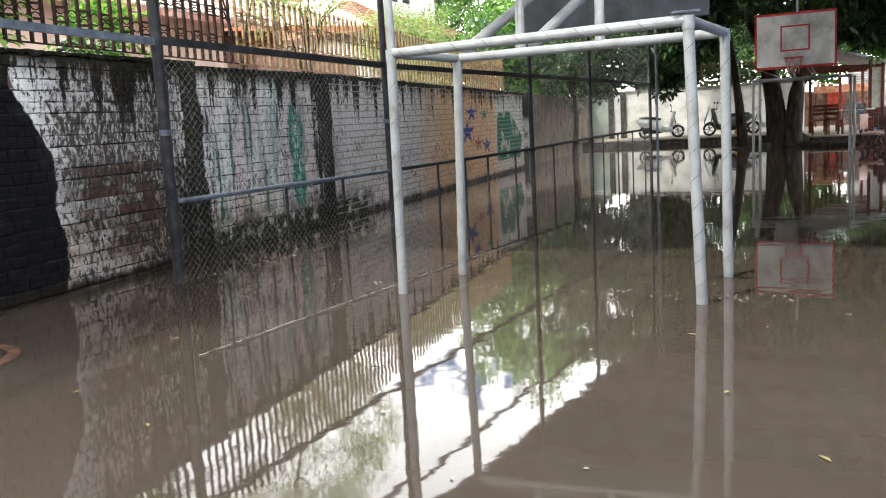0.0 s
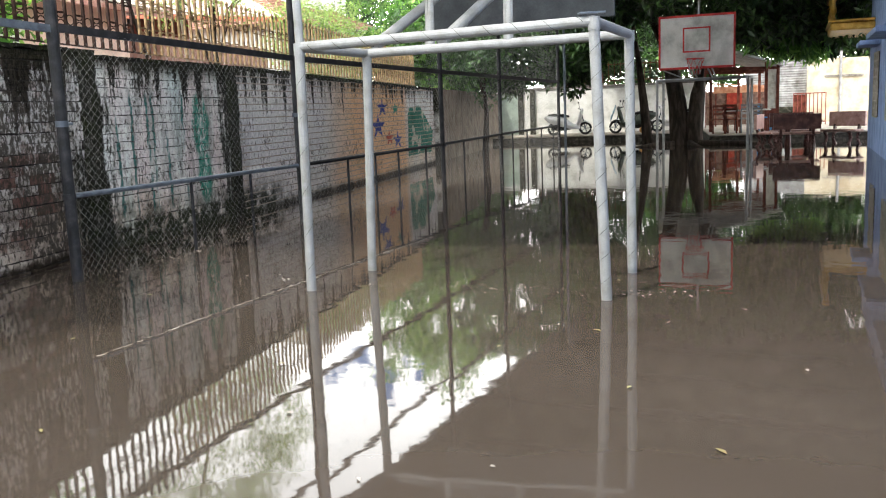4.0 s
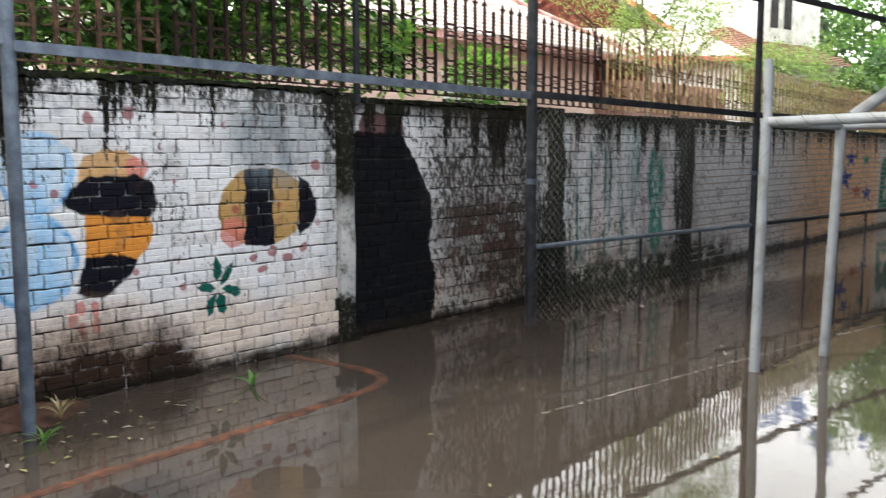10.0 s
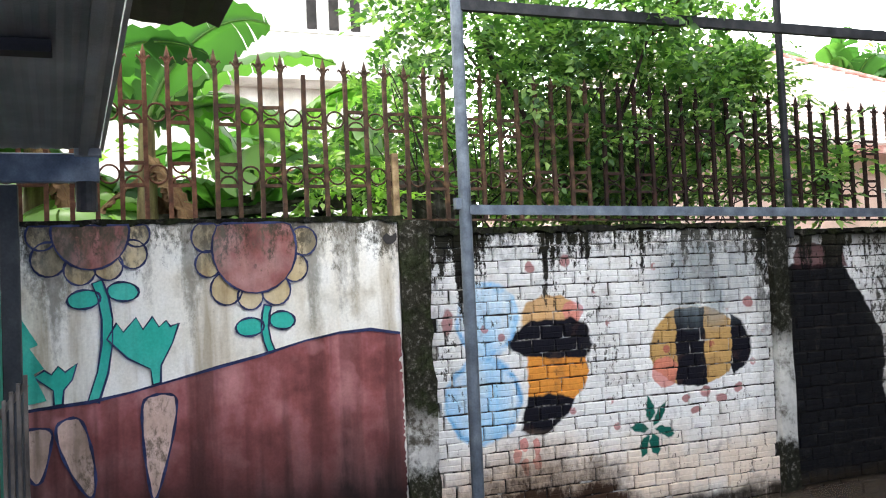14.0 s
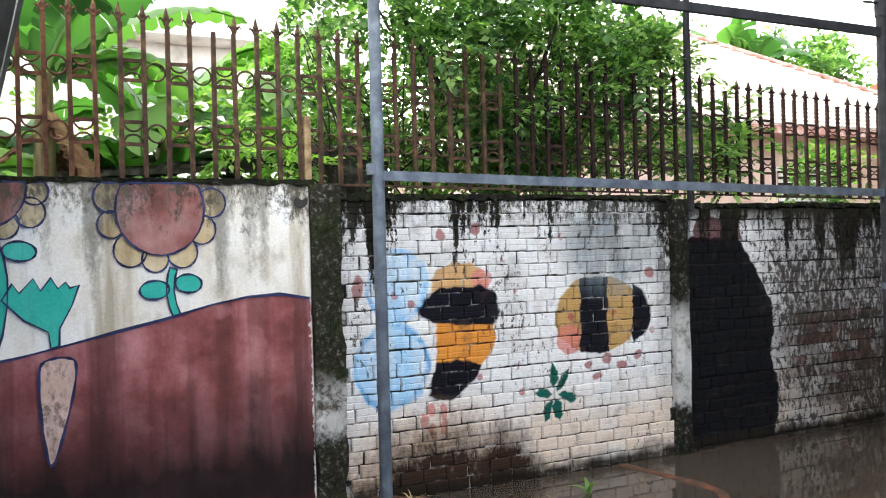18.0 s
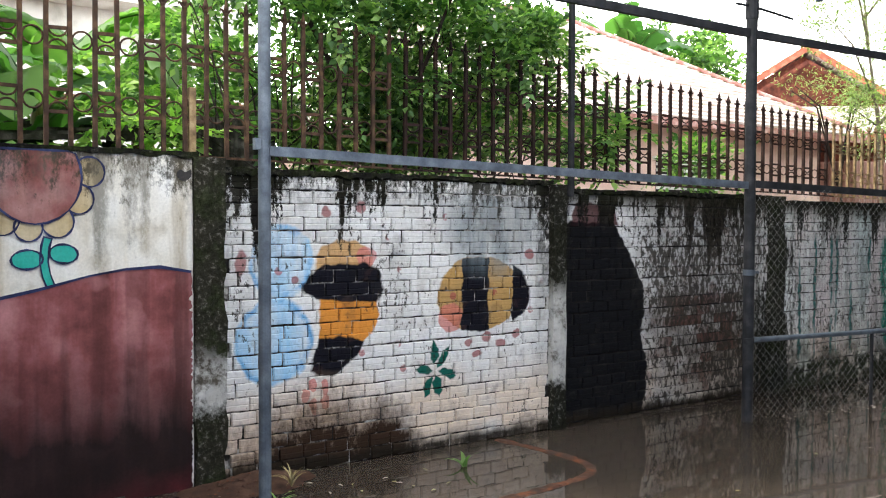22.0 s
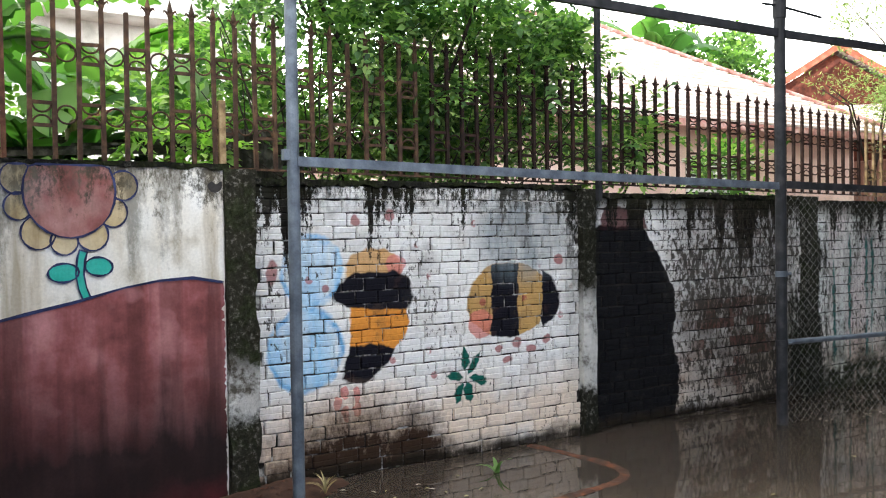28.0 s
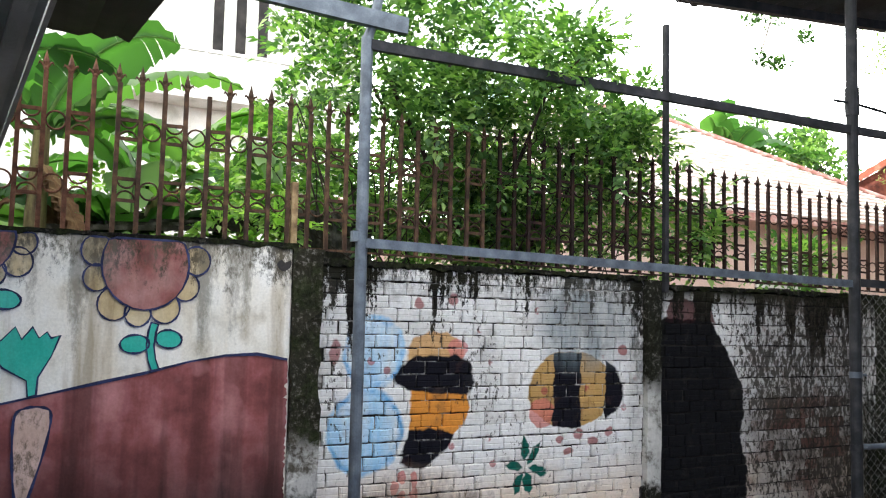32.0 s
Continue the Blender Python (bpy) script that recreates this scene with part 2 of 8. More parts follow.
def tube(bm, pts, r, seg=10, caps=True):
    """A round bar along a polyline; r is one radius or one for each point."""
    pts = [Vector(p) for p in pts]
    rs = r if isinstance(r, (list, tuple)) else [r] * len(pts)
    rings = []
    for i, p in enumerate(pts):
        a, b = pts[max(i - 1, 0)], pts[min(i + 1, len(pts) - 1)]
        d = (b - a).normalized()
        u = d.cross(Vector((0, 0, 1)) if abs(d.z) < 0.95 else Vector((1, 0, 0))).normalized()
        v = d.cross(u)
        rings.append([bm.verts.new(p + (u * math.cos(k * 2 * math.pi / seg) + v * math.sin(k * 2 * math.pi / seg)) * rs[i]) for k in range(seg)])
    for q, w in zip(rings, rings[1:]):
        for k in range(seg):
            bm.faces.new((q[k], q[(k + 1) % seg], w[(k + 1) % seg], w[k]))
    if caps:
        bm.faces.new(rings[0])
        bm.faces.new(rings[-1])
    return bm


def tubeb(pts, r, seg=10):
    return tidy(tube(bmesh.new(), pts, r, seg))


def bar(bm, a, b, w, h):
    """A square bar from a to b, w wide and h high."""
    a, b = Vector(a), Vector(b)
    d = (b - a).normalized()
    u = d.cross(Vector((0, 0, 1)) if abs(d.z) < 0.95 else Vector((1, 0, 0))).normalized()
    v = d.cross(u)
    vs = [bm.verts.new(p + u * su * w / 2 + v * sv * h / 2) for p in (a, b) for su, sv in ((-1, -1), (1, -1), (1, 1), (-1, 1))]
    for q in ((0, 3, 2, 1), (4, 5, 6, 7), (0, 1, 5, 4), (1, 2, 6, 5), (2, 3, 7, 6), (3, 0, 4, 7)):
        bm.faces.new([vs[i] for i in q])
    return bm


def barb(a, b, w, h):
    return tidy(bar(bmesh.new(), a, b, w, h))


COURT = 7.8  # the court lies turned from the wall by this much
CA, SA = math.cos(radians(COURT)), math.sin(radians(COURT))


def court(u, v):
    """A place from metres to the right and along the court, from the near goal's outer left post."""
    return Vector((3.20 + u * CA + v * SA, 6.58 - u * SA + v * CA, 0))


def wall_top(y):
    return 2.36 - 0.0158 * y


# ---- painted brick: white lime paint, murals, peeling and algae ----
def wall_paint(name, on_brick=True):
    m, n, l = nodes_of(name)
    b = n["Principled BSDF"]
    g = n.new("ShaderNodeNewGeometry")
    pos = g.outputs["Position"]
    warp = n.new("ShaderNodeTexNoise")
    warp.inputs["Scale"].default_value = 7.0
    warp.inputs["Detail"].default_value = 3
    l.new(pos, warp.inputs["Vector"])
    sep = n.new("ShaderNodeSeparateXYZ")
    l.new(pos, sep.inputs[0])
    wsep = n.new("ShaderNodeSeparateXYZ")
    l.new(warp.outputs["Color"], wsep.inputs[0])
    Y = calc(n, l, "MULTIPLY_ADD", wsep.outputs[0], 0.09, calc(n, l, "SUBTRACT", sep.outputs["Y"], 0.045))
    Z = calc(n, l, "MULTIPLY_ADD", wsep.outputs[1], 0.09, calc(n, l, "SUBTRACT", sep.outputs["Z"], 0.045))

    def ell(cy, cz, ry, rz, edge=12.0):
        a = calc(n, l, "MULTIPLY", calc(n, l, "SUBTRACT", Y, cy), 1.0 / ry)
        c = calc(n, l, "MULTIPLY", calc(n, l, "SUBTRACT", Z, cz), 1.0 / rz)
        d = calc(n, l, "SQRT", calc(n, l, "ADD", calc(n, l, "MULTIPLY", a, a), calc(n, l, "MULTIPLY", c, c)))
        return calc(n, l, "MULTIPLY", calc(n, l, "SUBTRACT", 1.0, d), edge, clamp=True)

    def poly(pts, edge=60.0):
        """A convex patch; the corners run anticlockwise in y, z."""
        out = None
        for (y0, z0), (y1, z1) in zip(pts, pts[1:] + pts[:1]):
            ny, nz = -(z1 - z0), y1 - y0
            q = math.hypot(ny, nz)
            d = calc(n, l, "MULTIPLY_ADD", Y, ny / q, calc(n, l, "MULTIPLY_ADD", Z, nz / q, -(ny * y0 + nz * z0) / q))
            out = d if out is None else calc(n, l, "MINIMUM", out, d)
        return calc(n, l, "MULTIPLY_ADD", out, edge, 0.5, clamp=True)

    def span(sock, a, b_, soft):
        up = calc(n, l, "MULTIPLY", calc(n, l, "SUBTRACT", sock, a), 1 / soft, clamp=True)
        dn = calc(n, l, "MULTIPLY", calc(n, l, "SUBTRACT", b_, sock), 1 / soft, clamp=True)
        return calc(n, l, "MULTIPLY", up, dn)

    def times(*v):
        out = v[0]
        for w_ in v[1:]:
            out = calc(n, l, "MULTIPLY", out, w_, clamp=True)
        return out

    def thresh(sock, lo, hi):
        return calc(n, l, "MULTIPLY", calc(n, l, "SUBTRACT", sock, lo), 1 / (hi - lo), clamp=True)

    broad = noise_of(n, l, 1.3, 4, pos)
    mid = noise_of(n, l, 5.0, 5, pos, 0.65)
    fine = noise_of(n, l, 38.0, 4, pos, 0.7)
    drip = noise_of(n, l, 1.0, 4, pos, 0.6, stretch=(1, 9.0, 0.55))
    drip2 = noise_of(n, l, 1.0, 4, pos, 0.6, stretch=(1, 5.0, 0.8))
    speck = noise_of(n, l, 1.0, 7, pos, 0.80, stretch=(20, 26, 13))
    speck2 = noise_of(n, l, 1.0, 6, pos, 0.74, stretch=(18, 22, 11))
    lines = noise_of(n, l, 1.0, 3, pos, 0.55, stretch=(1, 5.6, 0.22))
    gate = noise_of(n, l, 2.1, 2, pos, 0.5)
    each = n.new("ShaderNodeObjectInfo").outputs["Random"] if on_brick else g.outputs["Random Per Island"]

    white = ramp(n, [(0.26, (0.46, 0.42, 0.385)), (0.46, (0.75, 0.745, 0.73)), (0.72, (0.85, 0.85, 0.845))])
    l.new(calc(n, l, "MULTIPLY_ADD", mid, 0.6, calc(n, l, "MULTIPLY_ADD", each, 0.14, 0.12)), white.inputs["Fac"])
    col = white.outputs["Color"]
    # warm clay showing low on the wall
    low = times(span(Z, -0.4, 0.80, 0.40), thresh(broad, 0.30, 0.55))
    col = blend(n, l, calc(n, l, "MULTIPLY", low, 0.68), col, (0.74, 0.57, 0.42))
    # later bays: duller and pinker
    bay2 = span(Y, 5.9, 8.4, 0.5)
    col = blend(n, l, calc(n, l, "MULTIPLY", bay2, 0.54), col, (0.19, 0.175, 0.165))
    brown = times(calc(n, l, "MAXIMUM", ell(7.25, 0.55, 1.15, 0.62, 1.5), ell(6.75, 0.95, 0.8, 0.4, 1.5)), thresh(mid, 0.34, 0.52))
    col = blend(n, l, calc(n, l, "MULTIPLY", brown, 0.75), col, (0.066, 0.045, 0.037))
    bay3 = span(Y, 8.1, 12.2, 0.4)
    tint = ramp(n, [(0.3, (0.50, 0.70, 0.68)), (0.45, (0.74, 0.76, 0.72)), (0.58, (0.72, 0.54, 0.54)), (0.7, (0.30, 0.24, 0.14))])
    l.new(noise_of(n, l, 1.0, 3, pos, 0.5, stretch=(1, 2.2, 0.35)), tint.inputs["Fac"])
    col = blend(n, l, calc(n, l, "MULTIPLY", bay3, 0.42), col, tint.outputs["Color"])
    orange = times(calc(n, l, "MULTIPLY", calc(n, l, "SUBTRACT", Y, 14.8), 0.5, clamp=True), span(Y, 10, 20.7, 0.4))
    col = blend(n, l, calc(n, l, "MULTIPLY", orange, 0.92), col, (0.86, 0.52, 0.28))
    glow_low = times(span(Z, -0.5, 0.7, 0.3), span(Y, 11.5, 20, 1.5))
    col = blend(n, l, calc(n, l, "MULTIPLY", glow_low, 0.45), col, (0.78, 0.48, 0.29))
    # far stretch whitened: open-sky light the roof keeps off, put into the paint
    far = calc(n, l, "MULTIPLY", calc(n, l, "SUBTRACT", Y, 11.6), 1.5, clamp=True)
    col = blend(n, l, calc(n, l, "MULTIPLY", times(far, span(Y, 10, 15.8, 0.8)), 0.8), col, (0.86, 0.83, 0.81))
    stain = times(span(Y, 11.7, 17.0, 0.6), thresh(calc(n, l, "MULTIPLY_ADD", speck, 0.55, calc(n, l, "MULTIPLY", mid, 0.6)), 0.66, 0.71))
    col = blend(n, l, calc(n, l, "MULTIPLY", stain, 0.9), col, (0.05, 0.042, 0.036))
    # butterfly
    blue = calc(n, l, "MAXIMUM", ell(2.23, 1.01, 0.33, 0.34, 12), ell(2.29, 1.61, 0.27, 0.30, 12))
    inner = calc(n, l, "MAXIMUM", ell(2.23, 1.01, 0.29, 0.30, 9), ell(2.29, 1.61, 0.23, 0.26, 9))
    rim = calc(n, l, "SUBTRACT", blue, inner, clamp=True)
    col = blend(n, l, times(blue, calc(n, l, "MULTIPLY_ADD", drip2, 2.6, -0.72, True)), col, (0.36, 0.62, 0.84))
    col = blend(n, l, times(rim, thresh(mid, 0.40, 0.55)), col, (0.17, 0.42, 0.70))
    col = blend(n, l, calc(n, l, "MULTIPLY", ell(2.83, 1.60, 0.27, 0.17), 0.85), col, (0.55, 0.29, 0.07))
    col = blend(n, l, calc(n, l, "MULTIPLY", ell(3.02, 1.62, 0.09, 0.10), 0.7), col, (0.62, 0.20, 0.20))
    col = blend(n, l, poly([(2.61, 1.00), (2.98, 0.96), (3.07, 1.02), (3.14, 1.14), (3.12, 1.28), (2.60, 1.33)]), col, (0.66, 0.27, 0.05))
    black = calc(n, l, "MAXIMUM", poly([(2.58, 1.31), (3.12, 1.25), (3.17, 1.36), (3.14, 1.50), (3.0, 1.58), (2.66, 1.575), (2.52, 1.50), (2.46, 1.42), (2.48, 1.35)]),
                 poly([(2.52, 0.77), (2.60, 0.72), (2.72, 0.70), (2.80, 0.73), (2.93, 0.85), (3.00, 0.97), (2.78, 1.01), (2.61, 1.01)]))
    col = blend(n, l, black, col, (0.010, 0.010, 0.015))
    # bee
    col = blend(n, l, calc(n, l, "MULTIPLY", ell(4.15, 1.29, 0.46, 0.33, 25), 0.92), col, (0.44, 0.25, 0.055))
    col = blend(n, l, calc(n, l, "MULTIPLY", ell(3.84, 1.10, 0.13, 0.14), 0.8), col, (0.60, 0.19, 0.15))
    body = ell(4.18, 1.28, 0.54, 0.335, 25)
    stripes = calc(n, l, "MAXIMUM", span(Y, 3.95, 4.25, 0.012), span(Y, 4.50, 4.95, 0.012))
    col = blend(n, l, times(body, stripes), col, (0.010, 0.010, 0.015))
    smear = times(ell(4.30, 1.85, 0.62, 0.48, 2.0), thresh(drip2, 0.30, 0.56))
    col = blend(n, l, calc(n, l, "MULTIPLY", smear, 0.75), col, (0.20, 0.255, 0.285))
    for cy, cz, ry_, rz_ in ((4.02, 0.86, 0.05, 0.035), (4.22, 0.90, 0.06, 0.05), (4.38, 0.84, 0.07, 0.04), (4.55, 0.93, 0.05, 0.05), (4.12, 0.76, 0.06, 0.03), (4.70, 1.62, 0.06, 0.06), (2.66, 1.98, 0.05, 0.05), (2.98, 2.03, 0.05, 0.06), (1.97, 1.60, 0.045, 0.12)):
        col = blend(n, l, calc(n, l, "MULTIPLY", ell(cy, cz, ry_, rz_, 4), 0.8), col, (0.30, 0.065, 0.065))
    # green flower, red flower
    for du, dv in ((-0.017, 0.155), (0.072, 0.105), (-0.115, 0.015), (0.115, -0.035), (-0.072, -0.13), (0.022, -0.135)):
        q = math.hypot(du, dv)
        su, sv = du / q, dv / q
        pt = [(3.69 + du + su * u - sv * v, 0.66 + dv + sv * u + su * v) for u, v in ((0.10, 0), (0.045, 0.040), (-0.045, 0.036), (-0.10, 0), (-0.045, -0.036), (0.045, -0.040))]
        col = blend(n, l, poly(pt, 90), col, (0.010, 0.105, 0.080))
    for k in range(5):
        a_ = radians(72 * k - 20)
        col = blend(n, l, calc(n, l, "MULTIPLY", ell(2.58 + 0.09 * math.sin(a_), 0.57 + 0.09 * math.cos(a_), 0.035, 0.06), 0.75), col, (0.62, 0.11, 0.12))
    # red dabs and clay where the paint has gone
    dabs = n.new("ShaderNodeTexVoronoi")
    dabs.inputs["Scale"].default_value = 3.6
    l.new(pos, dabs.inputs["Vector"])
    dab = times(thresh(dabs.outputs["Distance"], 0.13, 0.10), span(Y, 1.9, 4.9, 0.1), thresh(mid, 0.46, 0.52))
    col = blend(n, l, calc(n, l, "MULTIPLY", dab, 0.75), col, (0.36, 0.08, 0.08))
    bare = times(thresh(calc(n, l, "MULTIPLY_ADD", each, 0.20, mid), 0.68, 0.73), calc(n, l, "MULTIPLY_ADD", bay2, 0.3, 0.10, True))
    col = blend(n, l, bare, col, (0.17, 0.07, 0.05))
    lost = times(ell(7.15, 0.80, 1.0, 0.62, 2.2), thresh(calc(n, l, "MULTIPLY_ADD", each, 0.42, calc(n, l, "MULTIPLY", speck, 0.8)), 0.60, 0.68))
    col = blend(n, l, calc(n, l, "MULTIPLY", lost, 0.9), col, (0.085, 0.036, 0.028))
    # dark painted shape
    fig = calc(n, l, "MAXIMUM", poly([(5.05, -0.3), (6.05, -0.3), (6.15, 0.0), (6.25, 0.26), (6.22, 0.54), (6.14, 0.83), (5.05, 0.85)]),
               poly([(5.05, 0.75), (6.14, 0.80), (6.19, 1.06), (6.17, 1.34), (6.05, 1.51), (5.92, 1.74), (5.77, 1.90), (5.21, 1.93), (5.05, 1.85)]))
    col = blend(n, l, fig, col, (0.0085, 0.0088, 0.0105))
    col = blend(n, l, calc(n, l, "MULTIPLY", poly([(5.20, 1.88), (5.83, 1.88), (5.76, 2.11), (5.27, 2.09)]), 0.92), col, (0.085, 0.020, 0.022))
    # faded teal stalks
    col = blend(n, l, times(calc(n, l, "MAXIMUM", ell(10.68, 1.35, 0.26, 0.50, 4), ell(10.72, 0.70, 0.20, 0.45, 4)), thresh(calc(n, l, "MULTIPLY_ADD", speck, 0.7, calc(n, l, "MULTIPLY", drip2, 0.5)), 0.52, 0.60)), col, (0.03, 0.33, 0.24))
    for y0 in (8.75, 9.05, 9.38, 9.5, 9.8, 10.2):
        col = blend(n, l, times(span(Y, y0, y0 + 0.07, 0.02), span(Z, 0.3, 1.8, 0.1), thresh(drip2, 0.42, 0.5)), col, (0.05, 0.20, 0.19))
    # stars and the green patch
    for cy, cz, r, c in ((18.68, 1.52, 0.22, (0.05, 0.07, 0.30)), (18.34, 1.12, 0.30, (0.05, 0.07, 0.30)), (19.76, 0.78, 0.22, (0.06, 0.09, 0.32)),
                         (19.65, 1.50, 0.17, (0.05, 0.28, 0.20)), (19.12, 0.85, 0.20, (0.55, 0.13, 0.08))):
        for k in range(5):
            a_ = radians(72 * k)
            s, c2 = math.sin(a_), math.cos(a_)
            pt = [(cy + s * u * r * 1.8 + c2 * v * r * 1.3, cz + c2 * u * r - s * v * r) for u, v in ((1.0, 0), (0.0, -0.36), (-0.2, 0), (0.0, 0.36))]
            col = blend(n, l, poly(pt, 40), col, c)
    gp = poly([(20.6, 0.35), (22.8, 0.35), (23.0, 0.9), (21.8, 1.55), (20.7, 1.5)], 30)
    gc = ramp(n, [(0.40, (0.02, 0.17, 0.12)), (0.56, (0.03, 0.22, 0.16)), (0.60, (0.55, 0.55, 0.45))])
    l.new(noise_of(n, l, 2.2, 2, pos), gc.inputs["Fac"])
    col = blend(n, l, gp, col, gc.outputs["Color"])
    # algae: runs from the coping, splashes at the foot, blotches
    top = calc(n, l, "MULTIPLY", calc(n, l, "SUBTRACT", calc(n, l, "ADD", sep.outputs["Z"], calc(n, l, "MULTIPLY", sep.outputs["Y"], 0.0158)), 1.05), 0.78, clamp=True)
    runs = calc(n, l, "ADD", calc(n, l, "MULTIPLY", top, 0.30), calc(n, l, "MULTIPLY_ADD", lines, 0.72, calc(n, l, "MULTIPLY", speck, 0.42)))
    runs = thresh(calc(n, l, "MULTIPLY_ADD", span(Y, 4.75, 12.0, 0.3), 0.042, calc(n, l, "SUBTRACT", runs, 0.010)), 0.835, 0.86)
    col = blend(n, l, runs, col, (0.012, 0.011, 0.009))
    later = span(Y, 4.75, 12.0, 0.3)
    edge = times(thresh(top, 0.80, 0.95), thresh(calc(n, l, "MULTIPLY_ADD", later, 0.22, calc(n, l, "MULTIPLY_ADD", lines, 0.5, speck)), 0.66, 0.78))
    col = blend(n, l, edge, col, (0.016, 0.016, 0.010))
    # mottled grime, thick in patches
    gpatch = calc(n, l, "MAXIMUM", calc(n, l, "MAXIMUM", ell(2.72, 1.80, 0.34, 0.22, 1.5), ell(3.28, 1.45, 0.20, 0.60, 1.8)), ell(1.92, 1.60, 0.16, 0.7, 2.0))
    gpatch = calc(n, l, "MAXIMUM", gpatch, calc(n, l, "MULTIPLY", calc(n, l, "MAXIMUM", ell(6.9, 1.30, 1.1, 0.55, 1.6), ell(7.6, 0.9, 0.7, 1.1, 1.6)), 0.55))
    grime = thresh(calc(n, l, "ADD", calc(n, l, "MULTIPLY", speck2, 0.9), calc(n, l, "ADD", calc(n, l, "MULTIPLY", gpatch, 0.055), calc(n, l, "MULTIPLY_ADD", bay2, 0.075, calc(n, l, "MULTIPLY_ADD", bay3, 0.01, calc(n, l, "MULTIPLY_ADD", span(Y, 1.5, 4.95, 0.1), -0.045, calc(n, l, "MULTIPLY", gate, 0.24)))))), 0.63, 0.67)
    col = blend(n, l, calc(n, l, "MULTIPLY", grime, 0.92), col, (0.034, 0.029, 0.023))
    col = blend(n, l, calc(n, l, "MULTIPLY", fig, 0.85), col, (0.0085, 0.0088, 0.0105))
    haze = calc(n, l, "MAXIMUM", ell(4.35, 1.95, 0.75, 0.45, 1.4), ell(4.88, 1.2, 0.16, 1.2, 1.4))
    col = blend(n, l, calc(n, l, "MULTIPLY", times(haze, thresh(mid, 0.3, 0.6)), 0.62), col, (0.20, 0.20, 0.19))
    veil = times(gpatch, thresh(mid, 0.36, 0.60))
    col = blend(n, l, calc(n, l, "MULTIPLY", veil, 0.22), col, (0.16, 0.15, 0.125))
    heavy = times(thresh(calc(n, l, "MULTIPLY_ADD", speck, 0.5, calc(n, l, "MULTIPLY", drip2, 0.6)), 0.52, 0.60), calc(n, l, "MAXIMUM", calc(n, l, "MAXIMUM", span(Y, 7.6, 8.9, 0.35), times(span(Y, 4.70, 5.22, 0.2), thresh(Z, 1.1, 1.7))), calc(n, l, "MAXIMUM", span(Y, 11.1, 11.8, 0.2), calc(n, l, "MULTIPLY", bay3, 0.45))))
    col = blend(n, l, heavy, col, (0.025, 0.026, 0.018))
    # wide black runs beside the later pilasters
    for y0, y1 in ((7.75, 8.95), (10.95, 12.15)):
        nearp = span(Y, y0, y1, 0.55)
        runb = thresh(calc(n, l, "ADD", calc(n, l, "MULTIPLY", nearp, 0.26), calc(n, l, "MULTIPLY_ADD", drip2, 0.55, calc(n, l, "MULTIPLY", speck, 0.35))), 0.60, 0.65)
        col = blend(n, l, times(runb, thresh(nearp, 0.02, 0.2)), col, (0.014, 0.015, 0.011))
    pb = times(span(Y, 4.76, 5.24, 0.14), thresh(Z, 1.40, 1.75), thresh(calc(n, l, "MULTIPLY_ADD", drip2, 0.5, speck), 0.60, 0.72))
    col = blend(n, l, pb, col, (0.010, 0.010, 0.007))
    blot = times(thresh(calc(n, l, "MULTIPLY_ADD", fine, 0.25, mid), 0.70, 0.80), calc(n, l, "MULTIPLY_ADD", bay2, 0.5, 0.42, True))
    col = blend(n, l, calc(n, l, "MULTIPLY", blot, 0.75), col, (0.05, 0.045, 0.04))
    foot = calc(n, l, "MAXIMUM", ell(2.62, -0.20, 1.15, 1.05, 1.1), ell(3.15, -0.05, 0.55, 0.75, 1.1))
    foot = thresh(calc(n, l, "MULTIPLY_ADD", foot, 0.60, calc(n, l, "MULTIPLY_ADD", speck, 0.35, calc(n, l, "MULTIPLY", mid, 0.45))), 0.50, 0.76)
    warm = ell(2.55, 0.15, 1.1, 0.62, 2.0)
    col = blend(n, l, calc(n, l, "MULTIPLY", warm, 0.50), col, (0.70, 0.48, 0.31))
    col = blend(n, l, foot, col, (0.040, 0.023, 0.015))
    wet = times(span(Z, -0.5, 0.17, 0.12), thresh(mid, 0.38, 0.55))
    col = blend(n, l, calc(n, l, "MULTIPLY", wet, 0.9), col, (0.030, 0.024, 0.018))
    tide = times(span(Z, -0.5, 0.115, 0.07), thresh(speck, 0.28, 0.46))
    col = blend(n, l, calc(n, l, "MULTIPLY", tide, 0.9), col, (0.018, 0.014, 0.010))
    moss3 = times(span(Z, -0.5, 0.55, 0.3), span(Y, 8.0, 13.5, 0.7), thresh(mid, 0.35, 0.5))
    col = blend(n, l, moss3, col, (0.022, 0.026, 0.014))
    col = blend(n, l, 0.55, col, ramp_of(n, l, fine, [(0.3, (0.72, 0.72, 0.72)), (0.7, (1.1, 1.1, 1.1))]), "MULTIPLY")
    l.new(col, b.inputs["Base Color"])
    b.inputs["Roughness"].default_value = 0.8
    b.inputs["Specular IOR Level"].default_value = 0.06
    bump(n, l, calc(n, l, "ADD", calc(n, l, "MULTIPLY", fine, 0.6), calc(n, l, "MULTIPLY", speck, 0.8)), 0.8, 0.010, b)
    return m


def ramp_of(n, l, fac, stops):
    r = ramp(n, stops)
    l.new(fac, r.inputs["Fac"])
    return r.outputs["Color"]


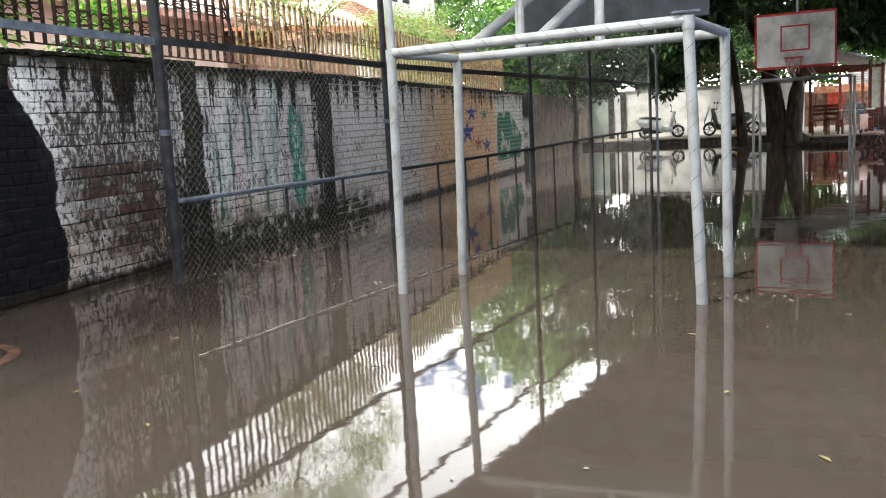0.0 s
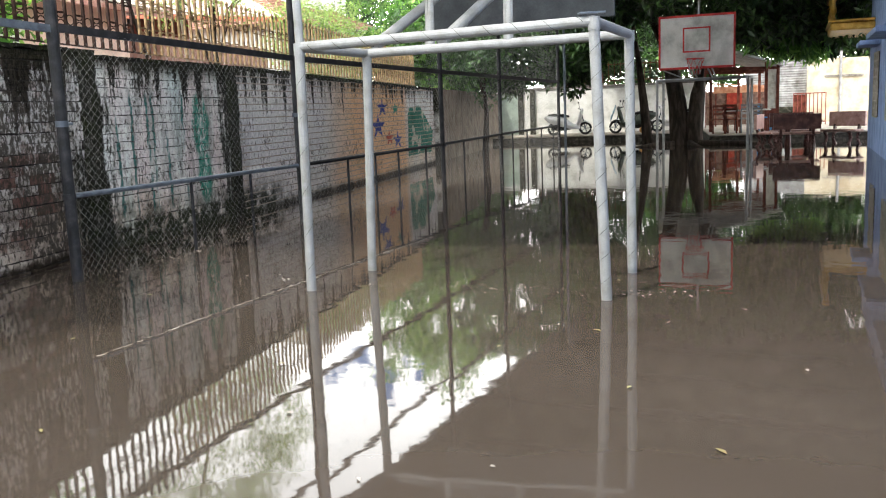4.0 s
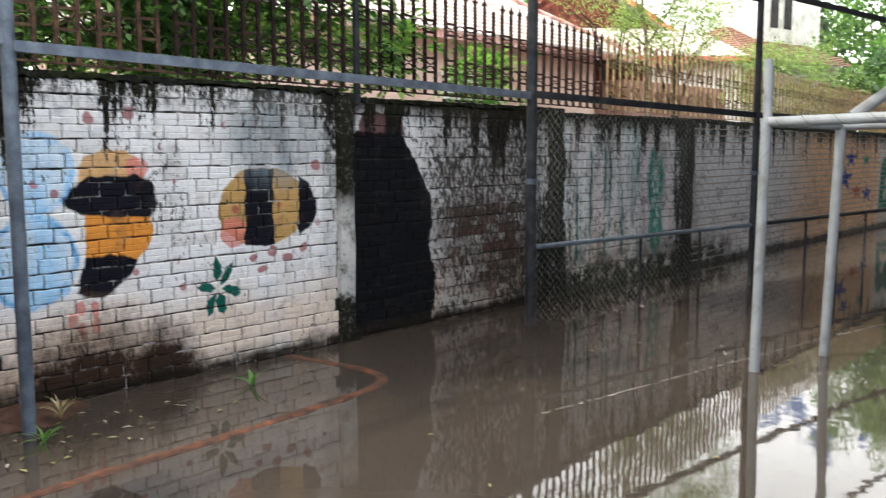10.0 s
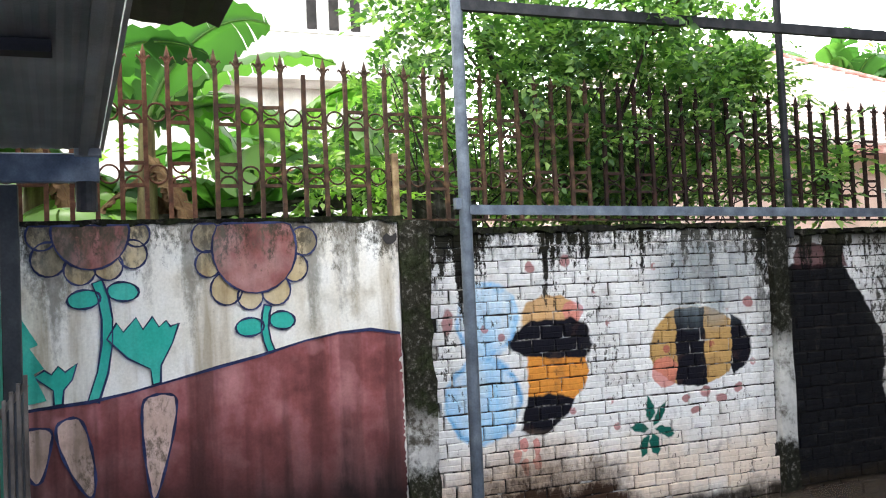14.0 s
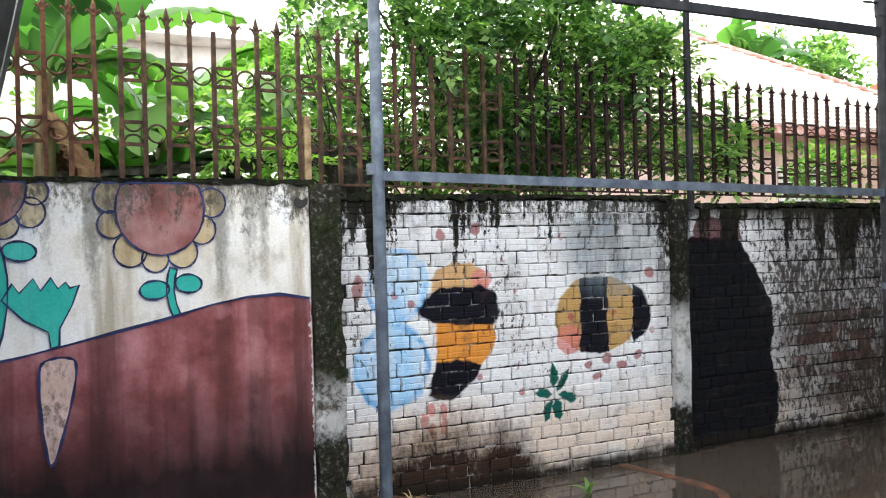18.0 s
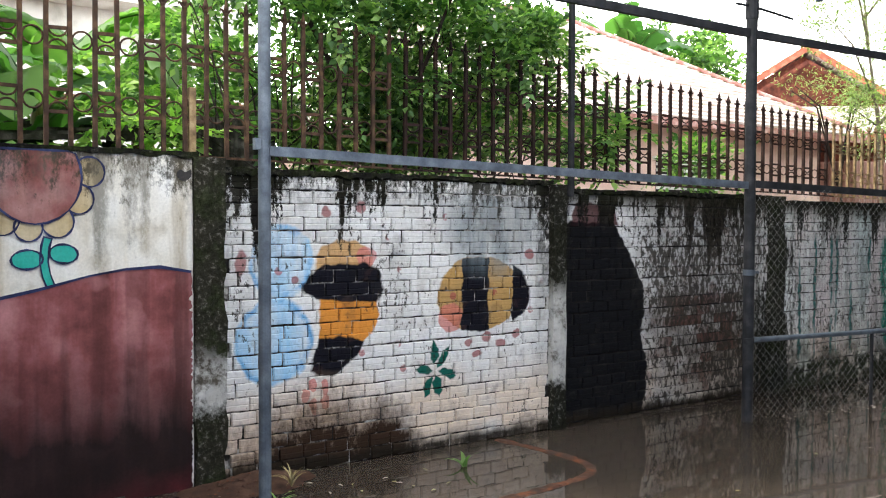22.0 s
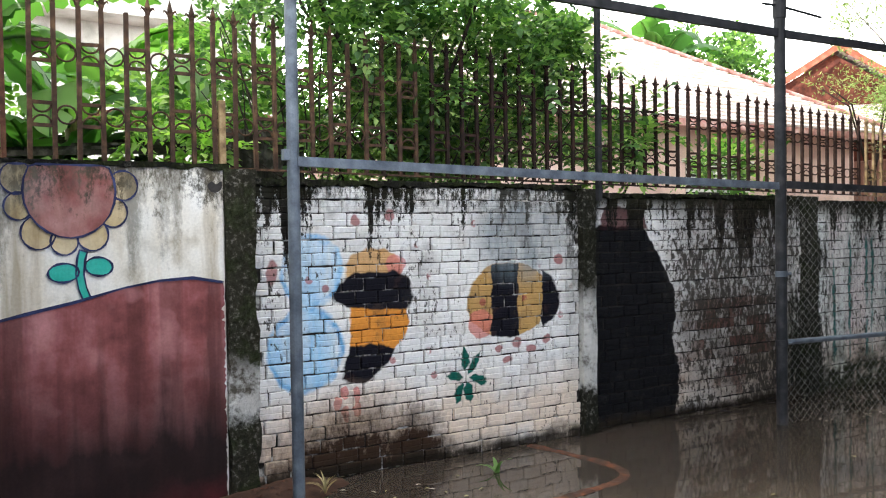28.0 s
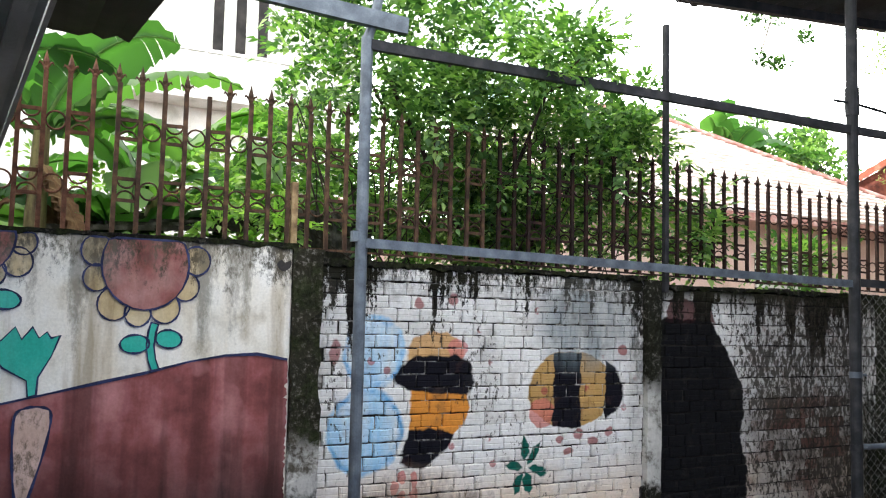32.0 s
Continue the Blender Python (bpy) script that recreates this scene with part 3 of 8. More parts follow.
def streaked(name, base, stain, pale, low=None, rough=0.85, tops=False, dirt=0.0, bands=0.0):
    """Old paint on cement with runs of damp down it."""
    m, n, l = nodes_of(name)
    b = n["Principled BSDF"]
    g = n.new("ShaderNodeNewGeometry")
    pos = g.outputs["Position"]
    sep = n.new("ShaderNodeSeparateXYZ")
    l.new(pos, sep.inputs[0])
    d1 = noise_of(n, l, 1.0, 5, pos, 0.6, stretch=(1, 4.2, 0.5))
    d2 = noise_of(n, l, 1.0, 3, pos, 0.5, stretch=(1, 6.5, 0.5))
    blotch = noise_of(n, l, 2.6, 3, pos, 0.5)
    speck = noise_of(n, l, 1.0, 7, pos, 0.80, stretch=(22, 26, 15))
    mid = noise_of(n, l, 4.0, 5, pos, 0.65)
    fine = noise_of(n, l, 55.0, 3, pos, 0.6)
    col = ramp_of(n, l, calc(n, l, "MULTIPLY_ADD", blotch, 0.45, calc(n, l, "MULTIPLY_ADD", mid, 0.25, calc(n, l, "MULTIPLY", d1, 0.30))), [(0.35, stain), (0.47, base), (0.62, pale)])
    run = calc(n, l, "MULTIPLY", calc(n, l, "SUBTRACT", calc(n, l, "MULTIPLY_ADD", d2, 0.45, calc(n, l, "MULTIPLY", d1, 0.55)), 0.52), 9.0, clamp=True)
    col = blend(n, l, calc(n, l, "MULTIPLY", run, 0.75), col, stain)
    lines = noise_of(n, l, 1.0, 3, pos, 0.55, stretch=(1, 5.0, 0.20))
    if bands:
        bd = calc(n, l, "MULTIPLY", calc(n, l, "SUBTRACT", lines, 0.53), 14.0, clamp=True)
        col = blend(n, l, calc(n, l, "MULTIPLY", bd, bands), col, stain)
        spot = calc(n, l, "MULTIPLY", calc(n, l, "SUBTRACT", noise_of(n, l, 3.8, 2, pos, 0.4), 0.62), 9.0, clamp=True)
        col = blend(n, l, calc(n, l, "MULTIPLY", spot, 0.6), col, pale)
    if dirt:
        dk = calc(n, l, "MULTIPLY", calc(n, l, "SUBTRACT", calc(n, l, "MULTIPLY_ADD", blotch, 0.5, calc(n, l, "MULTIPLY", speck, 0.6)), 0.56), 12.0, clamp=True)
        col = blend(n, l, calc(n, l, "MULTIPLY", dk, dirt), col, stain)
    if tops:
        hi = calc(n, l, "MULTIPLY", calc(n, l, "SUBTRACT", sep.outputs["Z"], 1.35), 0.95, clamp=True)
        alg = calc(n, l, "MULTIPLY", calc(n, l, "SUBTRACT", calc(n, l, "ADD", calc(n, l, "MULTIPLY", hi, 0.34), calc(n, l, "MULTIPLY_ADD", speck, 0.50, calc(n, l, "MULTIPLY_ADD", blotch, 0.25, calc(n, l, "MULTIPLY", d1, 0.30)))), 0.80), 13.0, clamp=True)
        col = blend(n, l, calc(n, l, "MULTIPLY", alg, 0.9), col, (0.035, 0.033, 0.022))
        old = calc(n, l, "MULTIPLY", calc(n, l, "SUBTRACT", calc(n, l, "ADD", calc(n, l, "MULTIPLY", hi, 0.24), calc(n, l, "MULTIPLY_ADD", lines, 0.74, calc(n, l, "MULTIPLY", speck, 0.38))), 0.72), 9.0, clamp=True)
        col = blend(n, l, calc(n, l, "MULTIPLY", old, 0.7), col, (0.12, 0.105, 0.075))
        west = calc(n, l, "MULTIPLY", calc(n, l, "SUBTRACT", -0.15, sep.outputs["Y"]), 1.1, clamp=True)
        west = calc(n, l, "MULTIPLY", west, calc(n, l, "MULTIPLY", calc(n, l, "SUBTRACT", sep.outputs["Z"], 1.75), 2.2, clamp=True))
        west = calc(n, l, "MULTIPLY", west, calc(n, l, "MULTIPLY", calc(n, l, "SUBTRACT", speck, 0.40), 6.0, clamp=True))
        col = blend(n, l, calc(n, l, "MULTIPLY", west, 0.8), col, (0.035, 0.028, 0.02))
        yel = calc(n, l, "MULTIPLY", calc(n, l, "SUBTRACT", d1, 0.50), 5.0, clamp=True)
        col = blend(n, l, calc(n, l, "MULTIPLY", yel, 0.45), col, (0.62, 0.50, 0.30), "MULTIPLY")
        tintb = calc(n, l, "MULTIPLY", calc(n, l, "SUBTRACT", noise_of(n, l, 1.6, 2, pos), 0.55), 4.0, clamp=True)
        col = blend(n, l, calc(n, l, "MULTIPLY", tintb, 0.25), col, (0.50, 0.60, 0.64))
    if low:
        damp = calc(n, l, "MULTIPLY", calc(n, l, "SUBTRACT", calc(n, l, "MULTIPLY_ADD", d1, 0.5, calc(n, l, "MULTIPLY_ADD", mid, 0.3, 0.72)), sep.outputs["Z"]), 1.4, clamp=True)
        col = blend(n, l, calc(n, l, "MULTIPLY", damp, 0.96), col, low)
        # the newer red coat left bare at the far corner of the foot
        fy = calc(n, l, "MULTIPLY", calc(n, l, "SUBTRACT", sep.outputs["Y"], 0.75), 1.6, clamp=True)
        fz = calc(n, l, "MULTIPLY", calc(n, l, "SUBTRACT", calc(n, l, "MULTIPLY_ADD", mid, 0.35, 0.02), sep.outputs["Z"]), 4.0, clamp=True)
        red = calc(n, l, "MULTIPLY", calc(n, l, "MULTIPLY", fy, fz), calc(n, l, "MULTIPLY_ADD", blotch, 2.4, -0.6, True))
        col = blend(n, l, calc(n, l, "MULTIPLY", red, 0.85), col, (0.120, 0.017, 0.022))
    col = blend(n, l, 0.5, col, ramp_of(n, l, fine, [(0.3, (0.75, 0.75, 0.75)), (0.7, (1.1, 1.1, 1.1))]), "MULTIPLY")
    l.new(col, b.inputs["Base Color"])
    b.inputs["Roughness"].default_value = rough
    b.inputs["Specular IOR Level"].default_value = 0.15
    bump(n, l, calc(n, l, "ADD", calc(n, l, "MULTIPLY", fine, 0.4), mid), 0.25, 0.006, b)
    return m


def mottled(name, black, pale, green, split=None, below=None):
    """Old plaster under black algae and moss, flaking to pale specks; pale where the algae stops."""
    m, n, l = nodes_of(name)
    b = n["Principled BSDF"]
    g = n.new("ShaderNodeNewGeometry")
    pos = g.outputs["Position"]
    sep = n.new("ShaderNodeSeparateXYZ")
    l.new(pos, sep.inputs[0])
    speck = noise_of(n, l, 24.0, 6, pos, 0.78)
    mid = noise_of(n, l, 4.5, 4, pos, 0.6)
    col = ramp_of(n, l, speck, [(0.38, black), (0.55, tuple(2.0 * c for c in black)), (0.63, pale)])
    col = blend(n, l, ramp_of(n, l, mid, [(0.46, (0, 0, 0)), (0.57, (0.9, 0.9, 0.9))]), col, blend(n, l, 1.0, ramp_of(n, l, speck, [(0.35, (0.3, 0.3, 0.3)), (0.65, (1.5, 1.5, 1.5))]), green, "MULTIPLY"))
    if split:
        lo, hi = split
        wob = calc(n, l, "MULTIPLY_ADD", mid, 0.5, calc(n, l, "MULTIPLY_ADD", speck, 0.35, sep.outputs["Z"]))
        up = calc(n, l, "MULTIPLY", calc(n, l, "SUBTRACT", wob, lo + 0.42), 6.0, clamp=True)
        dn = calc(n, l, "MULTIPLY", calc(n, l, "SUBTRACT", hi + 0.42, wob), 6.0, clamp=True)
        wh = ramp_of(n, l, calc(n, l, "MULTIPLY_ADD", mid, 0.6, calc(n, l, "MULTIPLY", speck, 0.4)), [(0.40, (0.085, 0.075, 0.060)), (0.51, below), (0.62, tuple(min(0.8, c * 1.25) for c in below))])
        col = blend(n, l, calc(n, l, "MULTIPLY", up, dn), col, wh)
    l.new(col, b.inputs["Base Color"])
    b.inputs["Roughness"].default_value = 0.9
    b.inputs["Specular IOR Level"].default_value = 0.06
    bump(n, l, speck, 0.9, 0.02, b)
    return m


M_PILMOSS = mottled("algae_black_pilaster", (0.018, 0.017, 0.012), (0.17, 0.16, 0.14), (0.030, 0.036, 0.017), (0.50, 1.02), (0.52, 0.51, 0.48))
M_PILDARK = mottled("mossy_pilaster", (0.010, 0.010, 0.008), (0.16, 0.155, 0.14), (0.016, 0.019, 0.010))
M_COPING = mottled("black_mossy_coping", (0.007, 0.007, 0.006), (0.06, 0.057, 0.048), (0.020, 0.024, 0.010))
M_BRICKPAINT = wall_paint("painted_brick_mural", True)
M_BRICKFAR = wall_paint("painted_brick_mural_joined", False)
M_CEMENTMURAL = streaked("stained_white_cement", (0.76, 0.73, 0.65), (0.36, 0.305, 0.21), (0.87, 0.86, 0.82), tops=True)
M_HILL = streaked("faded_maroon_paint", (0.245, 0.078, 0.077), (0.085, 0.029, 0.026), (0.48, 0.215, 0.215), low=(0.012, 0.009, 0.0085), bands=0.4)
M_PETAL = streaked("dirty_cream_paint", (0.52, 0.41, 0.23), (0.16, 0.10, 0.04), (0.68, 0.58, 0.40), tops=True)
M_DISC = streaked("faded_brown_red_paint", (0.26, 0.10, 0.088), (0.07, 0.028, 0.024), (0.48, 0.27, 0.25), tops=True)
M_TEAL = streaked("teal_green_paint", (0.03, 0.40, 0.31), (0.02, 0.22, 0.17), (0.09, 0.52, 0.42))
M_CARROT = streaked("dirty_pink_paint", (0.54, 0.38, 0.31), (0.10, 0.075, 0.05), (0.70, 0.52, 0.46), dirt=0.85)
M_OUTLINE = worn("dark_blue_line_paint", (0.024, 0.030, 0.085), (0.014, 0.016, 0.04), (0.06, 0.075, 0.17), 0.7)
M_PILWHITE = mottled("flaking_white_pilaster", (0.012, 0.012, 0.009), (0.16, 0.155, 0.14), (0.018, 0.018, 0.012), (0.36, 1.40), (0.46, 0.455, 0.43))

# ---- ground and water ----
bm = bmesh.new()
vs = [bm.verts.new(p) for p in ((-600, -600, -0.35), (600, -600, -0.35), (600, 600, -0.35), (-600, 600, -0.35))]
bm.faces.new(vs)
tagged(part("ground", bm, M_SOIL), "flooded yard ground of brown soil", "ground", kind="structure")
bm = bmesh.new()
vs = [bm.verts.new(p) for p in ((-0.1, -8, 0), (18, -8, 0), (18, 43.1, 0), (-0.1, 43.1, 0))]
bm.faces.new(vs)
tagged(part("water", bm, M_WATER), "still brown flood water covering the school yard", "water", kind="structure")


# ---- yard wall: cement stretch with its mural ----
w0 = thing("wall_west_1", "stained cement wall painted with flowers over a maroon hill", "wall", kind="structure")
part("cement_panel", boxb(-0.16, -3.2, -0.34, 0.0, 1.62, 2.37, bev=0.008), M_CEMENTMURAL, w0)


def curve_loop(pts, steps=6):
    """A closed smooth loop through y, z corners."""
    out, k = [], len(pts)
    for i in range(k):
        p0, p1, p2, p3 = (Vector(pts[(i + j - 1) % k]) for j in range(4))
        for s in range(steps):
            t = s / steps
            out.append(0.5 * ((2 * p1) + (p2 - p0) * t + (2 * p0 - 5 * p1 + 4 * p2 - p3) * t * t + (3 * p1 - p0 - 3 * p2 + p3) * t ** 3))
    return out


def flat_patch(name, loop, x, mat, parent, label=""):
    bm = bmesh.new()
    vs = [bm.verts.new((x, p[0], p[1])) for p in loop]
    f = bm.faces.new(vs)
    f.normal_update()
    bmesh.ops.triangulate(bm, faces=[f], ngon_method="EAR_CLIP")
    back = bmesh.ops.extrude_face_region(bm, geom=bm.faces[:])
    bmesh.ops.translate(bm, verts=[v for v in back["geom"] if isinstance(v, bmesh.types.BMVert)], vec=(-0.003, 0, 0))
    return part(name, tidy(bm), mat, parent, label)


def brush_line(loop, x, width, parent, closed=True, name="brush_line"):
    """A brush stroke of uneven width along a line of y, z places."""
    bm = bmesh.new()
    k = len(loop)
    rows = []
    for i in range(k):
        a = loop[(i - 1) % k] if closed or i else loop[0]
        b = loop[(i + 1) % k] if closed or i < k - 1 else loop[-1]
        d = (Vector(b) - Vector(a)).normalized()
        o = Vector((-d.y, d.x)) * width * (0.5 + 0.18 * math.sin(i * 1.7))
        p = Vector(loop[i])
        rows.append((bm.verts.new((x, *(p + o))), bm.verts.new((x, *(p - o)))))
    for i in range(k if closed else k - 1):
        q, r = rows[i], rows[(i + 1) % k]
        bm.faces.new((q[0], q[1], r[1], r[0]))
    return part(name, tidy(bm), M_OUTLINE, parent)


def disc_loop(cy, cz, ry, rz, k=18, turn=0.0):
    c, s = math.cos(turn), math.sin(turn)
    return [Vector((cy + math.cos(a) * ry * c - math.sin(a) * rz * s, cz + math.cos(a) * ry * s + math.sin(a) * rz * c)) for a in (i * 2 * math.pi / k for i in range(k))]


def clip_top(loop, top=2.36):
    return [Vector((p[0], min(p[1], top))) for p in loop]


crest = [(1.60, 1.55), (1.38, 1.59), (1.15, 1.58), (0.91, 1.54), (0.60, 1.46), (0.31, 1.40), (0.04, 1.34), (-0.24, 1.28), (-0.48, 1.24), (-0.79, 1.22), (-1.6, 1.12), (-3.2, 1.0)]
re_ = random.Random(14)
ragged = [(1.604 + re_.uniform(-0.006, 0.008) - (re_.uniform(0.006, 0.020) if re_.random() < 0.12 else 0.0), -0.3 + 1.84 * i / 120) for i in range(120)]
flat_patch("painted_hill", [Vector(p) for p in ragged + crest + [(-3.2, -0.3)]], 0.004, M_HILL, w0, "faded maroon painted hill")
brush_line([Vector(p) for p in crest], 0.012, 0.018, w0, closed=False)


def painted_flower(cy, cz, r, petals, parent):
    for k, (py, pz, pr) in enumerate(petals):
        lp = clip_top(disc_loop(py, pz, pr, pr * 1.05))
        flat_patch("petal", lp, 0.0065 + 0.0008 * k, M_PETAL, parent)
        brush_line(lp, 0.0127 + 0.0004 * k, 0.012, parent)
    lp = clip_top(disc_loop(cy, cz, r, r * 1.08, 24))
    flat_patch("flower_disc", lp, 0.0165, M_DISC, parent, "brown red flower disc")
    brush_line(lp, 0.020, 0.013, parent)


def painted_leaf(cy, cz, ry, rz, turn, parent):
    lp = disc_loop(cy, cz, ry, rz, 16, turn)
    flat_patch("painted_leaf", lp, 0.010, M_TEAL, parent, "teal painted leaf")
    brush_line(lp, 0.014, 0.013, parent)


def painted_stem(line, width, parent):
    bm_line = [Vector(p) for p in line]
    left, right = [], []
    for i, p in enumerate(bm_line):
        d = (bm_line[min(i + 1, len(bm_line) - 1)] - bm_line[max(i - 1, 0)]).normalized()
        o = Vector((-d.y, d.x)) * width / 2
        left.append(p + o)
        right.append(p - o)
    lp = left + right[::-1]
    bm = bmesh.new()
    rows = [(bm.verts.new((0.0085, *a)), bm.verts.new((0.0085, *b))) for a, b in zip(left, right)]
    for q, r_ in zip(rows, rows[1:]):
        bm.faces.new((q[0], q[1], r_[1], r_[0]))
    part("painted_stem", tidy(bm), M_TEAL, parent, "teal painted stem")
    brush_line(lp, 0.0135, 0.012, parent)


painted_flower(0.585, 2.19, 0.285, [(0.39, 1.92, 0.105), (0.545, 1.86, 0.085), (0.72, 1.90, 0.10), (0.85, 2.05, 0.095), (0.92, 2.23, 0.095), (0.275, 2.09, 0.085), (0.27, 2.27, 0.10)], w0)
painted_flower(-0.45, 2.33, 0.235, [(-0.70, 2.15, 0.105), (-0.52, 2.08, 0.095), (-0.35, 2.10, 0.09), (-0.20, 2.17, 0.09), (-0.17, 2.30, 0.08), (-0.74, 2.30, 0.09)], w0)
painted_stem([(0.66, 1.795), (0.645, 1.74), (0.635, 1.64), (0.65, 1.55), (0.675, 1.48)], 0.05, w0)
painted_leaf(0.535, 1.655, 0.095, 0.062, 0.05, w0)
painted_leaf(0.755, 1.69, 0.088, 0.062, -0.1, w0)
painted_stem([(-0.42, 2.0), (-0.385, 1.90), (-0.365, 1.76), (-0.37, 1.60), (-0.40, 1.42), (-0.46, 1.24)], 0.065, w0)
painted_leaf(-0.50, 1.89, 0.10, 0.06, 0.1, w0)
painted_leaf(-0.265, 1.93, 0.098, 0.062, -0.1, w0)


def painted_tulip(pts, parent, x=0.0125):
    lp = [Vector(p) for p in pts]
    flat_patch("painted_tulip", lp, x, M_TEAL, parent, "teal painted tulip")
    brush_line(lp, x + 0.002, 0.012, parent)


painted_tulip([(-0.37, 1.63), (-0.31, 1.73), (-0.27, 1.67), (-0.19, 1.76), (-0.15, 1.68), (-0.09, 1.76), (-0.05, 1.69), (-0.005, 1.73), (0.02, 1.69), (0.075, 1.71),
               (0.03, 1.58), (-0.045, 1.44), (-0.05, 1.33), (-0.10, 1.32), (-0.11, 1.42), (-0.25, 1.50)], w0)
painted_tulip([(-0.80, 1.42), (-0.74, 1.46), (-0.70, 1.43), (-0.66, 1.48), (-0.62, 1.44), (-0.55, 1.49), (-0.58, 1.39), (-0.63, 1.33), (-0.64, 1.24), (-0.69, 1.24), (-0.69, 1.33)], w0, 0.016)
flat_patch("painted_tree", [Vector(p) for p in ((-1.05, 1.22), (-0.73, 1.27), (-0.80, 1.44), (-0.74, 1.47), (-0.82, 1.60), (-0.77, 1.62), (-0.86, 1.78), (-1.05, 1.80))], 0.022, M_TEAL, w0, "teal painted tree")
for pts in ([(-0.165, 1.20), (-0.10, 1.25), (0.0, 1.25), (0.045, 1.20), (0.02, 1.00), (-0.06, 0.70), (-0.115, 0.58), (-0.15, 0.75), (-0.17, 1.0)],
            [(-0.68, 1.10), (-0.60, 1.15), (-0.53, 1.12), (-0.48, 0.95), (-0.46, 0.75), (-0.49, 0.64), (-0.58, 0.76), (-0.66, 0.95)],
            [(-0.90, 1.05), (-0.84, 1.10), (-0.72, 1.09), (-0.71, 1.0), (-0.77, 0.78), (-0.84, 0.80)]):
    lp = curve_loop(pts, 4)
    flat_patch("painted_root", lp, 0.0125, M_CARROT, w0, "dirty pink painted root")
    brush_line(lp, 0.017, 0.016, w0)
flat_patch("damp_hole", curve_loop([(1.50, 2.24), (1.53, 2.27), (1.56, 2.25), (1.60, 2.27), (1.60, 2.22), (1.56, 2.19), (1.52, 2.20)], 3), 0.006, M_DARKSHEET, w0, "dark crumbled hole")


def rough_strip(y0, y1, x0, x1, zf, thick, step=0.12, seed=1, jag=0.02):
    """A coping with an uneven edge along the wall."""
    r = random.Random(seed)
    bm = bmesh.new()
    prev = None
    k = max(2, int((y1 - y0) / step))
    for i in range(k + 1):
        y = y0 + (y1 - y0) * i / k
        z = zf(y)
        j = [r.uniform(-jag, jag) for _ in range(4)]
        ring = [bm.verts.new(p) for p in ((x0 + j[0], y, z - thick + j[1] * 1.5), (x1 + j[2], y, z - thick + j[3] * 1.5), (x1 + j[2], y, z + j[1] * 0.5), (x0 + j[0], y, z + j[3] * 0.5))]
        if prev:
            for a, b in ((0, 1), (1, 2), (2, 3), (3, 0)):
                bm.faces.new((prev[a], prev[b], ring[b], ring[a]))
        else:
            bm.faces.new(ring)
        prev = ring
    bm.faces.new(prev)
    return tidy(bm)


part("coping", rough_strip(-3.2, 1.66, -0.175, 0.014, lambda y: 2.395, 0.035, step=0.06, seed=3, jag=0.010), M_COPING, w0)


# ---- yard wall: brick bays ----
def brick_mesh(length, high, seed):
    """A ribbed hollow clay brick, its face towards +x, with chipped, rounded edges."""
    r = random.Random(seed)
    e = 0.010
    prof = [(-0.05, 0), (-e, 0.0), (-0.002, e * 0.6), (0, high * 0.42), (-0.006, high * 0.47), (-0.001, high * 0.53), (0, high - e * 0.8), (-0.004, high - e * 0.3), (-e, high), (-0.05, high)]
    bm = bmesh.new()
    rings = []
    bow = r.uniform(-0.004, 0.004)
    for f, inset in ((0, 0.009), (0.04, 0), (0.35, 0), (0.68, 0), (0.96, 0), (1, 0.009)):
        lift, sink = r.uniform(-0.0035, 0.0035), r.uniform(-0.003, 0.003)
        chip = 0.008 if r.random() < 0.12 else 0.0
        rings.append([bm.verts.new((x - inset - (chip if k in (1, 2) else 0) + sink, f * length, z + (lift if k < 3 else -lift * 0.6 if k > 5 else 0) + bow * math.sin(math.pi * f) + r.uniform(-0.001, 0.001))) for k, (x, z) in enumerate(prof)])
    for a, b in zip(rings, rings[1:]):
        for i in range(len(prof) - 1):
            bm.faces.new((a[i], b[i], b[i + 1], a[i + 1]))
    bm.faces.new(rings[0])
    bm.faces.new(rings[-1])
    return finish("brick", tidy(bm), M_BRICKPAINT)


BRICK, COURSE = 0.194, 0.1025
FULL = [brick_mesh(BRICK - 0.008, COURSE - (0.0075 if s % 3 else 0.0045), s) for s in range(10)]
SHORT = {k: brick_mesh(k * 0.02, COURSE - 0.007, 40 + k) for k in range(2, 11)}


